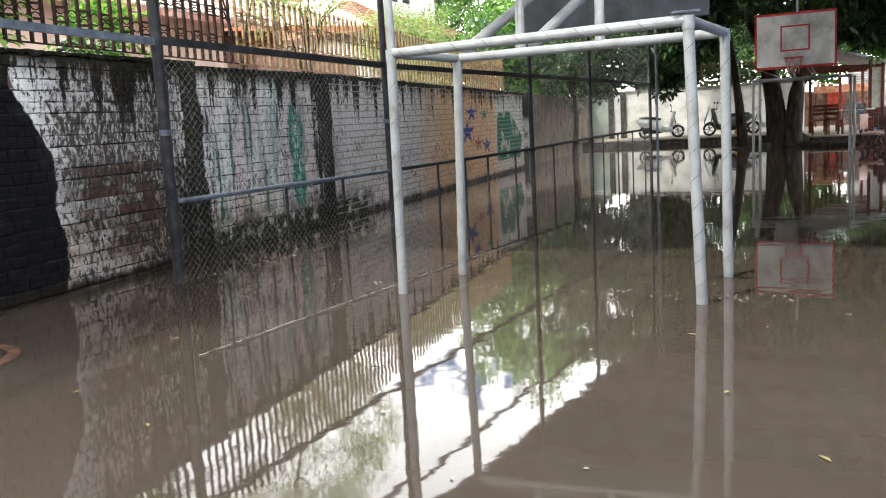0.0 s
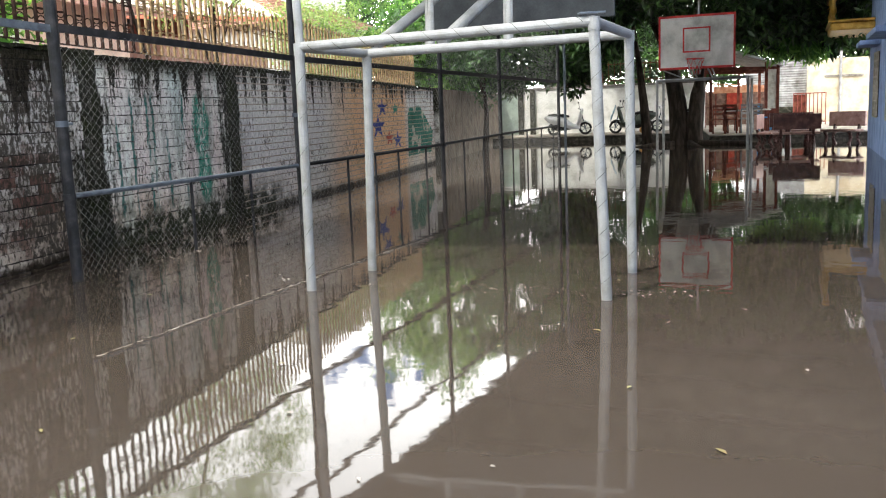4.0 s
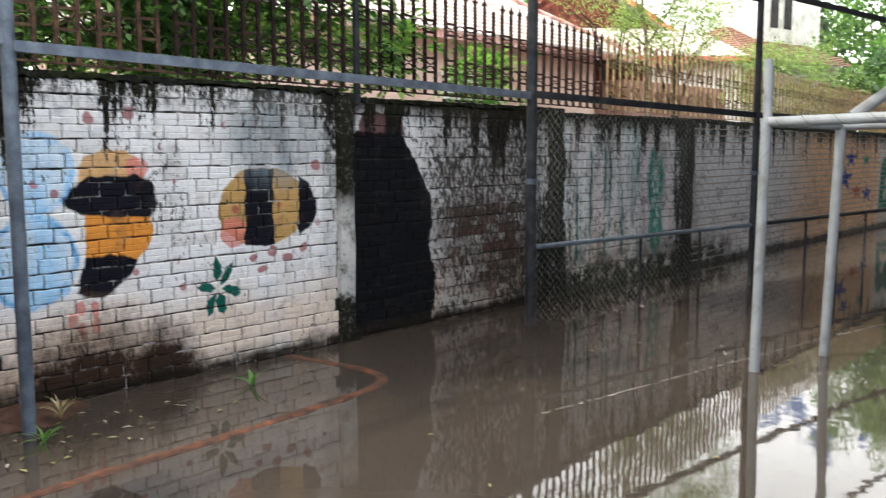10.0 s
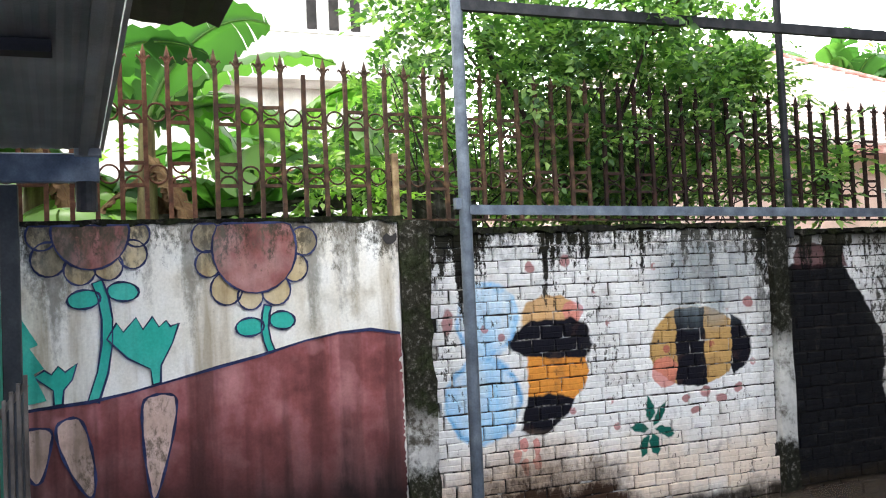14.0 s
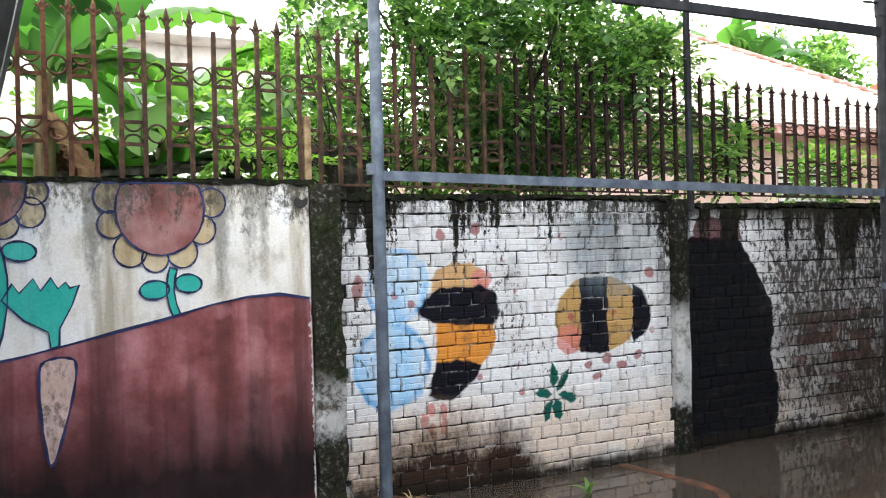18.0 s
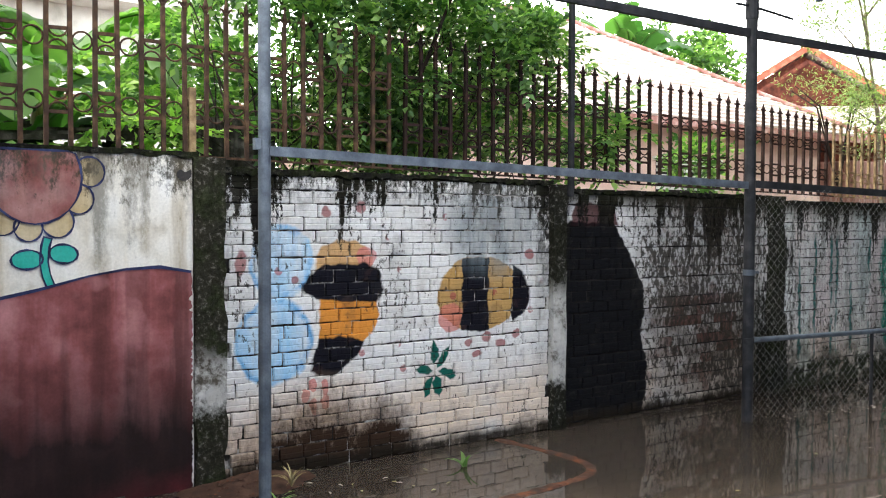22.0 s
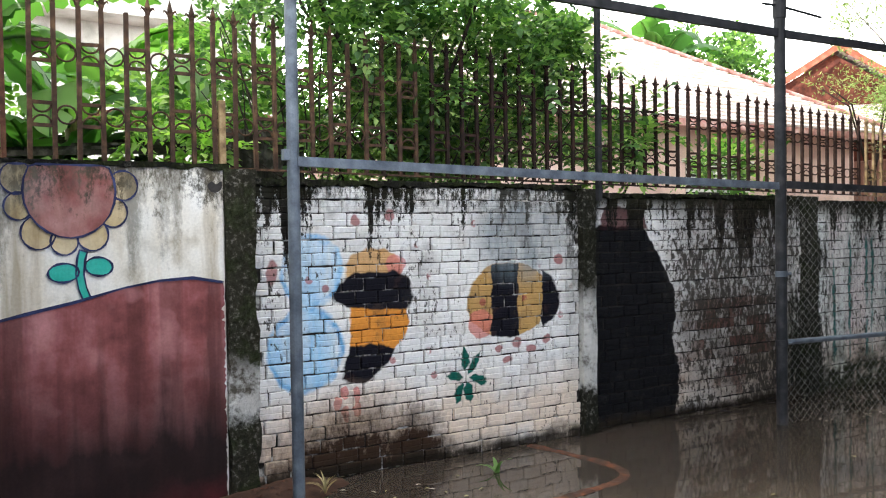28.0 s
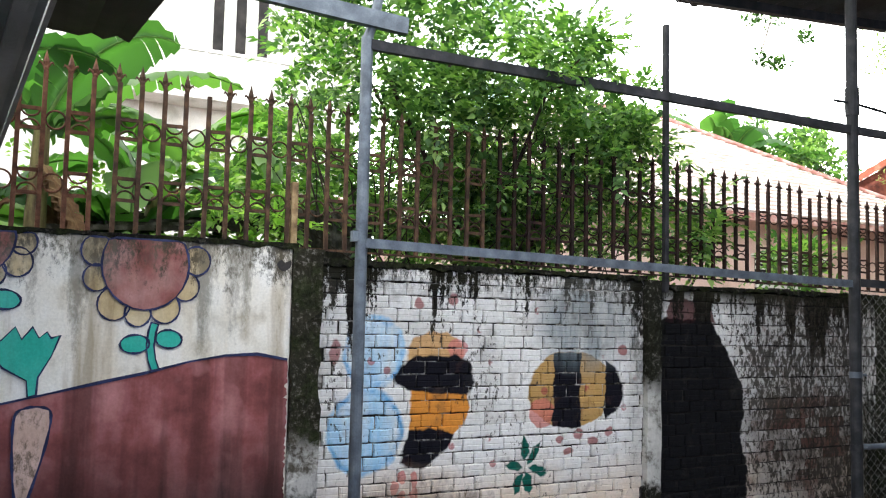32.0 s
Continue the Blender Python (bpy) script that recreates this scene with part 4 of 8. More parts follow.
def brick_bay(name, label, y0, y1, top, seed, mortar, limit=298):
    """Bricks one by one from the coping down; the drowned lowest courses are one mesh."""
    w_ = thing(name, label, "wall", kind="structure")
    part("mortar_core", boxb(-0.16, y0, -0.34, -0.019, y1, top - 0.03), mortar, w_)
    r = random.Random(seed)
    rows = int((top + 0.2) / COURSE) + 1
    count, verts, faces = 0, [], []
    for row in range(rows):
        z = top - 0.030 - (row + 1) * COURSE + r.uniform(-0.003, 0.003)
        if z < -0.16:
            break
        y = y0 + 0.004 - (BRICK * 0.5 if row % 2 else 0.0) + r.uniform(-0.05, 0.05)
        tilt = r.uniform(-0.25, 0.25)
        while y < y1 - 0.03:
            a, b = max(y, y0 + 0.003), min(y + BRICK - 0.006, y1 - 0.003)
            if b - a > BRICK - 0.03:
                me = FULL[r.randrange(10)]
            else:
                me = SHORT.get(int((b - a) / 0.02))
            if me:
                m = pose(r.uniform(-0.006, 0.005), a + r.uniform(-0.002, 0.002), z, r.uniform(-0.7, 0.7) + tilt, 0, r.uniform(-1.2, 1.2))
                if count < limit:
                    ob = new("brick", me)
                    ob.parent = w_
                    ob.matrix_local = m
                    count += 1
                else:
                    k = len(verts)
                    verts += [m @ v.co for v in me.vertices]
                    faces += [[k + q for q in p.vertices] for p in me.polygons]
            y += BRICK
    if verts:
        me = bpy.data.meshes.new("low_brickwork")
        me.from_pydata(verts, [], faces)
        me.materials.append(M_BRICKFAR)
        ob = new("low_brickwork", me)
        ob.parent = w_
        tagged(ob, kind="stuff")
    part("coping", rough_strip(y0 - 0.02, y1 + 0.02, -0.175, 0.022, lambda y: top + 0.012, 0.040, 0.045, seed, 0.013), M_COPING, w_)
    return w_


def far_bricks(y0, y1, seed):
    """Brickwork far along the wall, joined in one mesh."""
    r = np.random.default_rng(seed)
    verts, faces = [], []
    row = 0
    zt = wall_top(y0) - 0.03
    while zt - (row + 1) * COURSE > -0.12:
        z = zt - (row + 1) * COURSE
        y = y0 - (BRICK / 2 if row % 2 else 0)
        while y < y1 - 0.05:
            a, b = max(y, y0), min(y + BRICK - 0.011, y1)
            if z + COURSE < wall_top(a) + 0.02 and b - a > 0.04:
                x = r.uniform(-0.004, 0.004)
                k = len(verts)
                h, e = COURSE - 0.010, 0.006
                verts += [(-0.03, a, z), (-0.03, b, z), (-0.03, b, z + h), (-0.03, a, z + h), (x, a + e, z + e), (x, b - e, z + e), (x, b - e, z + h - e), (x, a + e, z + h - e)]
                faces += [(k + 4, k + 5, k + 6, k + 7), (k, k + 1, k + 5, k + 4), (k + 1, k + 2, k + 6, k + 5), (k + 2, k + 3, k + 7, k + 6), (k + 3, k, k + 4, k + 7)]
            y += BRICK
        row += 1
    me = bpy.data.meshes.new("brickwork")
    me.from_pydata(verts, [], faces)
    me.materials.append(M_BRICKFAR)
    ob = new("brickwork", me)
    return tagged(ob, kind="stuff")


def uneven_box(x0, y0, z0, x1, y1, z1, seed, jag=0.008, cuts=10):
    """A pilaster with crumbling edges."""
    r = random.Random(seed)
    bm = bmesh.new()
    prev = None
    for i in range(cuts + 1):
        z = z0 + (z1 - z0) * i / cuts
        ring = [bm.verts.new((x + r.uniform(-jag, jag), y + r.uniform(-jag, jag), z)) for x, y in ((x0, y0), (x1, y0), (x1 + jag, (y0 + y1) / 2), (x1, y1), (x0, y1))]
        if prev:
            for a in range(5):
                bm.faces.new((prev[a], prev[(a + 1) % 5], ring[(a + 1) % 5], ring[a]))
        else:
            bm.faces.new(ring)
        prev = ring
    bm.faces.new(prev)
    return tidy(bm)


p1 = tagged(part("pilaster", uneven_box(-0.18, 1.62, -0.34, 0.045, 1.84, 2.36, 5, 0.014, 30), M_PILMOSS), "mossy black concrete pilaster in the yard wall", "pilaster", kind="structure")
tagged(part("pilaster", uneven_box(-0.18, 4.95, -0.34, 0.05, 5.11, 2.26, 6, 0.010, 16), M_PILWHITE), "flaking white pilaster with black algae", "pilaster", kind="structure")
tagged(part("pilaster", uneven_box(-0.18, 8.18, -0.34, 0.05, 8.42, 2.22, 7, 0.014, 24), M_PILDARK), "mossy black concrete pilaster in the yard wall", "pilaster", kind="structure")
tagged(part("pilaster", uneven_box(-0.18, 11.50, -0.34, 0.045, 11.72, 2.16, 8, 0.014, 20), M_PILDARK), "mossy black concrete pilaster in the yard wall", "pilaster", kind="structure")
tagged(part("pilaster", uneven_box(-0.18, 23.2, -0.34, 0.12, 23.6, 2.02, 9, 0.012, 8), M_PILWHITE), "flaking white pilaster with black algae", "pilaster", kind="structure")

# stained plaster; its brown is dark because the tree shade is in the colour
M_SHADEWALL = streaked("shade_brown_plaster", (0.20, 0.155, 0.12), (0.05, 0.04, 0.03), (0.30, 0.25, 0.20))
w4 = thing("wall_west_5", "weathered brick wall with orange paint, stars and a green patch", "wall", kind="structure")
part("mortar_core", boxb(-0.16, 11.72, -0.34, -0.013, 23.2, 1.97), M_MORTARPALE, w4)
part("mortar_core", boxb(-0.158, 11.72, 1.97, -0.014, 17.5, 2.04), M_MORTARPALE, w4)
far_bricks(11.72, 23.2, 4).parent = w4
part("coping", rough_strip(11.7, 23.2, -0.175, 0.02, lambda y: wall_top(y) + 0.01, 0.06, 0.25, 15, 0.012), M_COPING, w4)
w6 = tagged(part("wall_west_6", boxb(-0.16, 0.0, -0.34, 0.0, 13.95, 2.0, bev=0.01), M_SHADEWALL), "stained plaster wall coloured dark for the shade of trees", "wall", kind="structure")
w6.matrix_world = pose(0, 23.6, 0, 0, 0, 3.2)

# ---- iron fence on the wall ----
def fence_meshes(mat):
    out = {"bar": finish("bar", boxb(-0.015, -0.015, 0, 0.015, 0.015, 1.06, bev=0.002), mat)}
    out["rung"] = finish("rung", boxb(-0.009, 0.014, -0.012, 0.009, 0.139, 0.012), mat)

    def arc(cy, cz, r, a0, a1, k, t):
        bm = bmesh.new()
        tube(bm, [(0, cy + r * math.cos(a), cz + r * math.sin(a)) for a in (a0 + (a1 - a0) * i / k for i in range(k + 1))], t, 5, caps=a1 - a0 < 6)
        return tidy(bm)

    out["ring"] = finish("ring", arc(0.0765, 0, 0.062, 0, 2 * math.pi, 16, 0.0075), mat, True)
    bm = bmesh.new()
    for cz, a0 in ((0.065, math.pi), (-0.065, 0)):
        tube(bm, [(0, 0.0765 + 0.058 * math.cos(a), cz + 0.055 * math.sin(a)) for a in (a0 + math.pi * i / 8 for i in range(9))], 0.0075, 5)
    out["scroll"] = finish("scroll", tidy(bm), mat, True)
    bm = bmesh.new()
    tube(bm, [(0, 0, 0), (0, 0, 0.02), (0, 0, 0.035), (0, 0, 0.06), (0, 0, 0.14)], [0.014, 0.020, 0.011, 0.021, 0.001], 6)
    for s in (-1, 1):
        tube(bm, [(0, 0, 0.015), (0, s * 0.022, 0.045), (0, s * 0.040, 0.058), (0, s * 0.047, 0.040)], [0.010, 0.010, 0.008, 0.004], 5)
    out["finial"] = finish("finial", tidy(bm), mat)
    out["rail"] = finish("rail", boxb(-0.012, 0, -0.008, 0.012, 10 * 0.3066, 0.008), mat)
    return out


FENCE_TOP = ((-3.0, 3.62), (0.0, 3.585), (1.6, 3.535), (3.5, 3.49), (4.7, 3.455), (6.2, 3.39), (7.0, 3.355), (8.0, 3.28), (9.0, 3.22), (10.1, 3.16), (23.0, 2.86))


def fence_foot(y):
    return 2.39 if y < 1.6 else 2.375 - 0.0158 * (y - 1.6)


def fence_tip(y):
    for (a, za), (b, zb) in zip(FENCE_TOP, FENCE_TOP[1:]):
        if y <= b:
            return za + (zb - za) * (y - a) / (b - a)
    return FENCE_TOP[-1][1]


def fence_panel(ms, y0, seed, label):
    f = thing("iron_fence", label, "fence", (-0.09, y0, 0), 0, group="fence panels on the wall")
    r = random.Random(seed)

    def put(name, y, z, lean=0.0):
        zf = fence_foot(y0 + y)
        k = (fence_tip(y0 + y) - zf) / 1.2
        ob = new(name, ms[name])
        ob.parent = f
        ob.matrix_local = Matrix.Translation((0, y, zf + z * k)) @ Matrix.Rotation(lean, 4, "X") @ Matrix.Diagonal((1, 1, k, 1))

    fall = math.atan2(fence_foot(y0 + 3.05) - fence_foot(y0), 3.05)
    put("rail", 0, 0.0, fall)
    for k in range(10):
        y = k * 0.3066
        for b in (0, 1):
            dy = y + b * 0.153
            put("bar", dy, 0.0, r.uniform(-0.008, 0.008))
            if r.random() > 0.10:
                put("finial", dy, 1.06)
        for z in (0.24, 0.39, 0.67, 0.80):
            put("rung", y, z, r.uniform(-0.03, 0.03))
        for z in (0.315, 0.735):
            put("scroll", y, z)
            if k < 9:
                put("ring", y + 0.153, z)
    return f


FENCE_RUST = fence_meshes(M_RUST)
FENCE_MID = fence_meshes(M_RUSTMID)
FENCE_DARK = fence_meshes(M_RUSTDARK)
FENCE_RED = fence_meshes(M_RUSTRED)
FENCE_GOLD = fence_meshes(M_GOLDFENCE)
y = -2.70
for i in range(8):
    ms, what = ((FENCE_RUST, "rusty brown") if y < 0 else (FENCE_MID, "olive-brown rusted") if y < 2 else (FENCE_DARK, "black rusted") if y < 5 else (FENCE_RED, "dark red-brown") if y < 8 else (FENCE_GOLD, "weathered gold"))
    fence_panel(ms, y, 30 + i, what + " iron fence with rings and spear tips")
    y += 3.066
tagged(part("fence_stay", boxb(-0.11, 1.615, 2.40, -0.06, 1.665, 2.86, bev=0.004), M_GOLDFENCE), "short weathered wooden stay tied to the fence", "stay")

# ---- posts, beams and rails round the court ----
def post(name, x, y, r, top, mat, label, bottom=-0.33):
    p = thing(name, label, "post", (x, y, 0), group="court posts")
    part("pole", tubeb([(0, 0, bottom), (0, 0, top)], r, 14), mat, p)
    return p


pp = post("fence_post", 0.51, 1.94, 0.043, 3.86, M_GALV, "round galvanised post at the edge of the soil bed")
part("clamp", barb((0.0, -0.075, 2.43), (0.0, -0.03, 2.43), 0.05, 0.075), M_GALV, pp)
part("bent_top", tubeb([(0, 0, 3.84), (0.02, 0.03, 3.95), (0.06, 0.10, 4.35), (0.08, 0.13, 4.8)], 0.036, 12), M_GALV, pp)
POSTS = [(0.80, 6.77), (1.36, 10.76), (2.065, 15.8), (2.54, 19.2), (3.24, 24.2)]
for i, (x, y) in enumerate(POSTS):
    p = post("fence_post", x, y, 0.052 if i == 0 else 0.042, 5.35, M_DARKSTEEL, "dark steel post standing in the flood water")
    for z in (0.78, 1.44) if i < 2 else (0.78,):
        part("collar", tubeb([(0, 0, z - 0.028), (0, 0, z + 0.028)], 0.058, 14), M_GALV if z > 1 else M_DARKSTEEL, p)
        part("bolt", tubeb([(0.03, 0.05, z), (0.06, 0.075, z)], 0.012, 8), M_GALV, p)
    if i == 0:
        part("bracket", tubeb([(-0.02, -0.22, 3.98), (0, 0.0, 3.98), (0.03, 0.6, 3.93)], 0.012, 6), M_DARKSTEEL, p)
        part("sleeve", tubeb([(0, 0, 3.86), (0, 0, 4.12)], 0.062, 14), M_DARKSTEEL, p)
p = post("fence_post", 3.40, 24.35, 0.035, 5.35, M_GALV, "paired grey post at the far corner of the court")
tagged(part("wall_post", boxb(0.06, 5.095, 2.15, 0.11, 5.145, 4.64, bev=0.006), M_DARKSTEEL), "black square post on top of the wall", "post")


def beam(pts, w, h, mat, label):
    bm = bmesh.new()
    for a, b in zip(pts, pts[1:]):
        bar(bm, a, b, w, h)
    return tagged(part("beam", tidy(bm), mat), label, "beam")


beam([(0.53, 1.96, 2.385), (0.80, 6.75, 2.275)], 0.045, 0.066, M_GALV, "grey square steel beam between posts")
beam([(0.53, 1.96, 3.80), (0.66, 4.4, 3.765), (0.80, 6.75, 3.72)], 0.05, 0.075, M_DARKSTEEL, "dark square steel beam high between posts")
beam([(0.57, 2.22, 3.965), (0.57, -1.4, 4.13)], 0.06, 0.12, M_GALV, "grey square steel roof beam")
for (x0, y0), (x1, y1), za, zb in ((POSTS[0], POSTS[1], 2.29, 2.17), (POSTS[1], POSTS[2], 2.17, 2.12), (POSTS[2], POSTS[4], 2.12, 2.05)):
    beam([(x0, y0, za), (x1, y1, zb)], 0.045, 0.07, M_DARKSTEEL, "dark square steel beam between posts")
for (x0, y0), (x1, y1) in ((POSTS[0], POSTS[1]), (POSTS[1], POSTS[2]), (POSTS[2], POSTS[4])):
    beam([(x0, y0, 3.72), (x1, y1, 3.6)], 0.045, 0.07, M_DARKSTEEL, "dark square steel beam high between posts")

rail = thing("handrail", "grey pipe handrail with stubs in the water", "railing")
for k, ((x0, y0), (x1, y1), za, zb, stubs) in enumerate(((POSTS[0], POSTS[1], 0.785, 0.78, (8.5, 9.62)), (POSTS[1], POSTS[2], 0.78, 0.80, (12.1, 13.0, 13.85, 15.0)),
                                                        (POSTS[2], POSTS[3], 0.80, 0.85, (16.9, 18.05)), (POSTS[3], POSTS[4], 0.85, 0.88, (20.05, 21.2, 22.45, 23.6)))):
    part("top_rail", tubeb([(x0, y0, za), (x1, y1, zb)], 0.026, 10), M_GALV if k == 0 else M_DARKSTEEL, rail)
    for y in stubs:
        t = (y - y0) / (y1 - y0)
        x = x0 + (x1 - x0) * t
        part("stub", tubeb([(x, y, -0.33), (x, y, za + (zb - za) * t)], 0.018, 8), M_DARKSTEEL, rail)


def chain_link(a, b, z0, z1a, z1b, cell, wire):
    """Woven wire between two posts: each wire zigzags against its neighbour."""
    a, b = Vector(a), Vector(b)
    ln = (b - a).length
    d = (b - a) / ln
    nrm = Vector((-d.y, d.x))
    verts, faces = [], []
    h = cell / 2
    cols = int(ln / h)
    for c in range(cols):
        rows = int(((z1a + (z1b - z1a) * c / cols) - z0) / h)
        prev = None
        for rr in range(rows + 1):
            s = c * h + (0.48 * h if (rr + c) % 2 else -0.48 * h) + h / 2
            sag = 0.02 * math.sin(s * 1.3 + rr * 0.05) + 0.012 * math.sin(rr * 0.31 + s)
            p = a + d * s + nrm * sag
            z = z0 + rr * h + 0.012 * math.sin(s * 2.1)
            k = len(verts)
            verts += [(p.x + d.x * wire, p.y + d.y * wire, z), (p.x - d.x * wire * 0.5 + nrm.x * wire, p.y - d.y * wire * 0.5 + nrm.y * wire, z), (p.x - d.x * wire * 0.5 - nrm.x * wire, p.y - d.y * wire * 0.5 - nrm.y * wire, z)]
            if prev is not None:
                faces += [(prev + i, prev + (i + 1) % 3, k + (i + 1) % 3, k + i) for i in range(3)]
            prev = k
    me = bpy.data.meshes.new("chain_link")
    me.from_pydata(verts, [], faces)
    me.materials.append(M_WIRE)
    return new("chain_link", me)


M_WIRE = worn("dull_wire", (0.28, 0.28, 0.27), (0.15, 0.15, 0.14), (0.40, 0.40, 0.39), 0.5, 0.2, 10, 90, 0.05)
for (x0, y0), (x1, y1), za, zb in ((POSTS[0], POSTS[1], 2.27, 2.15), (POSTS[1], POSTS[2], 3.6, 3.6), (POSTS[2], POSTS[4], 3.6, 3.5)):
    c = chain_link((x0, y0), (x1, y1), -0.1, za, zb, 0.085 if y0 < 8 else 0.10, 0.0012 if y0 < 8 else 0.0010)
    tagged(c, "sagging grey chain-link netting between posts", "netting", kind="stuff")

# ---- goals and backboards ----
def goal(feet, heads, rb, label):
    """feet and heads: near left, far left, near right, far right."""
    g = thing("goal", label, "goal", group="goals")
    feet, heads = [Vector(p) for p in feet], [Vector(p) for p in heads]
    for p, t in zip(feet, heads):
        d = (t - p).normalized()
        part("post", tubeb([p - d * 0.33, p + (t - p) * 0.5, t], rb, 14), M_WHITESTEEL, g)
        part("elbow", tubeb([t - d * 0.06, t + d * rb * 0.75], rb * 1.12, 14), M_WHITESTEEL, g)
    for a, b in ((0, 2), (1, 3)):
        part("crossbar", tubeb([heads[a], heads[b]], rb, 14), M_WHITESTEEL, g)
    for a, b in ((0, 1), (2, 3)):
        part("side_bar", tubeb([heads[a], heads[b]], rb * 0.95, 14), M_WHITESTEEL, g)
    return g, feet, heads


g, feet, heads = goal(((3.235, 6.48, 0), (3.455, 7.40, 0), (5.655, 6.28, 0), (5.80, 7.37, 0)), ((3.265, 6.46, 1.965), (3.515, 7.38, 1.95), (5.585, 6.26, 2.01), (5.785, 7.36, 1.985)), 0.040,
                      "grey-white steel pipe goal standing in flood water")
part("post_stub", tubeb([heads[0] + Vector((0, 0.02, 0)), heads[0] + Vector((-0.01, 0.02, 0.48))], 0.034, 12), M_WHITESTEEL, g)
part("top_plate", barb(heads[2] + Vector((-0.10, -0.03, 0.056)), heads[2] + Vector((0.07, 0.04, 0.062)), 0.07, 0.012), M_GALV, g)
rw = random.Random(4)
for (a, b), turns in (((heads[0], heads[2]), 9), ((feet[2], heads[2]), 10), ((feet[0], heads[0]), 6), ((feet[3], heads[3]), 7)):
    a, b = Vector(a), Vector(b)
    d = (b - a).normalized()
    u = d.cross(Vector((0.3, 0.2, 0.9))).normalized()
    v = d.cross(u)
    pts = []
    for i in range(turns * 8 + 1):
        t = i / (turns * 8)
        an = 2 * math.pi * turns * t + 0.6 * math.sin(9 * t)
        pts.append(a + (b - a) * (0.04 + 0.93 * t) + (u * math.cos(an) + v * math.sin(an)) * 0.0425)
    part("wound_wire", tubeb(pts, 0.0016, 4), M_MOSS, g, "thin wire wound round the pipe")
far_feet = [court(u, v) for u, v in ((-0.05, 19.7), (0.0, 20.6), (2.40, 19.7), (2.45, 20.6))]
goal(far_feet, [p + Vector((0, 0, 2.0)) for p in far_feet], 0.038, "white pipe goal at the far end in flood water")

M_BOARD = streaked("weathered_white_board", (0.50, 0.50, 0.49), (0.30, 0.30, 0.29), (0.62, 0.62, 0.61))
M_REDPAINT = worn("red_line_paint", (0.42, 0.03, 0.03), (0.28, 0.02, 0.02), (0.52, 0.06, 0.05), 0.6)


def backboard(u, v, turn, label, face_mat, lines):
    c = court(u, v)
    b = thing("backboard", label, "backboard", (c.x, c.y, 0), turn, group="backboards")
    part("board", boxb(-0.95, 0, 2.25, 0.95, 0.035, 3.60, bev=0.006), face_mat, b)
    if lines:
        for x0, z0, x1, z1 in ((-0.97, 2.23, 0.97, 2.29), (-0.97, 3.56, 0.97, 3.62), (-0.97, 2.29, -0.92, 3.56), (0.92, 2.29, 0.97, 3.56)):
            part("border", boxb(x0, -0.012, z0, x1, 0.045, z1, bev=0.004), M_REDPAINT, b, "red border")
        for x0, z0, x1, z1 in ((-0.35, 2.66, 0.35, 2.70), (-0.35, 3.26, 0.35, 3.30), (-0.35, 2.70, -0.31, 3.26), (0.31, 2.70, 0.35, 3.26)):
            part("target_line", boxb(x0, -0.005, z0, x1, 0.002, z1), M_REDPAINT, b, "red target line")
        bm = bmesh.new()
        tube(bm, [(0.23 * math.cos(a), -0.33 + 0.23 * math.sin(a), 2.48) for a in (i * 2 * math.pi / 20 for i in range(21))], 0.011, 6)
        hoop = part("hoop", tidy(bm), M_REDPAINT, b, "red hoop", True)
        part("hoop_bracket", boxb(-0.09, -0.11, 2.46, 0.09, -0.013, 2.50, bev=0.004), M_REDPAINT, b)
        for k in range(10):
            a0 = k * 2 * math.pi / 10
            for sgn in (1, -1):
                pts = []
                for s in range(5):
                    f_ = s / 4
                    rad = 0.23 - 0.10 * f_ ** 0.7
                    pts.append((rad * math.cos(a0 + sgn * f_ * 0.9), -0.33 + rad * math.sin(a0 + sgn * f_ * 0.9), 2.48 - 0.40 * f_))
                part("net_cord", tubeb(pts, 0.007, 4), M_REDPAINT if k % 3 == 0 else M_WHITESTEEL, b)
    return b


b = backboard(1.19, 18.15, -COURT, "white basketball backboard with red border and hoop", M_BOARD, True)
for x in (-0.22, -0.12, 0.28, 0.38):
    part("strut", tubeb([(x, 0.06, 2.75), (x, 0.06, 2.25), (x * 1.0, 1.25, 2.04)], 0.022, 8), M_WHITESTEEL, b)
part("strut", tubeb([(-0.9, 0.06, 2.25), (-0.5, 1.25, 2.04)], 0.018, 8), M_WHITESTEEL, b)
part("mast", tubeb([(0.05, 0.07, 3.2), (0.05, 0.07, 4.25)], 0.03, 8), M_WHITESTEEL, b)
M_BOARDBACK = worn("grey_board_back", (0.040, 0.045, 0.050), (0.02, 0.023, 0.026), (0.07, 0.075, 0.08), 0.6, 0.1, 3)
b = backboard(1.16, 2.35, 180 - COURT, "grey back of a basketball backboard over the goal", M_BOARDBACK, False)
for x0, x1 in ((0.55, 0.95), (-0.02, 0.30)):
    part("strut", tubeb([(x0, 0.08, 3.2), (x0, 0.08, 2.75), (x1, 1.36, 2.02)], 0.05, 12), M_WHITESTEEL, b)
for x0 in (0.42, -0.30):
    part("strut", tubeb([(x0, 0.10, 3.3), (x0, 1.3, 3.2), (x0, 1.34, 1.98)], 0.045, 12), M_WHITESTEEL, b)

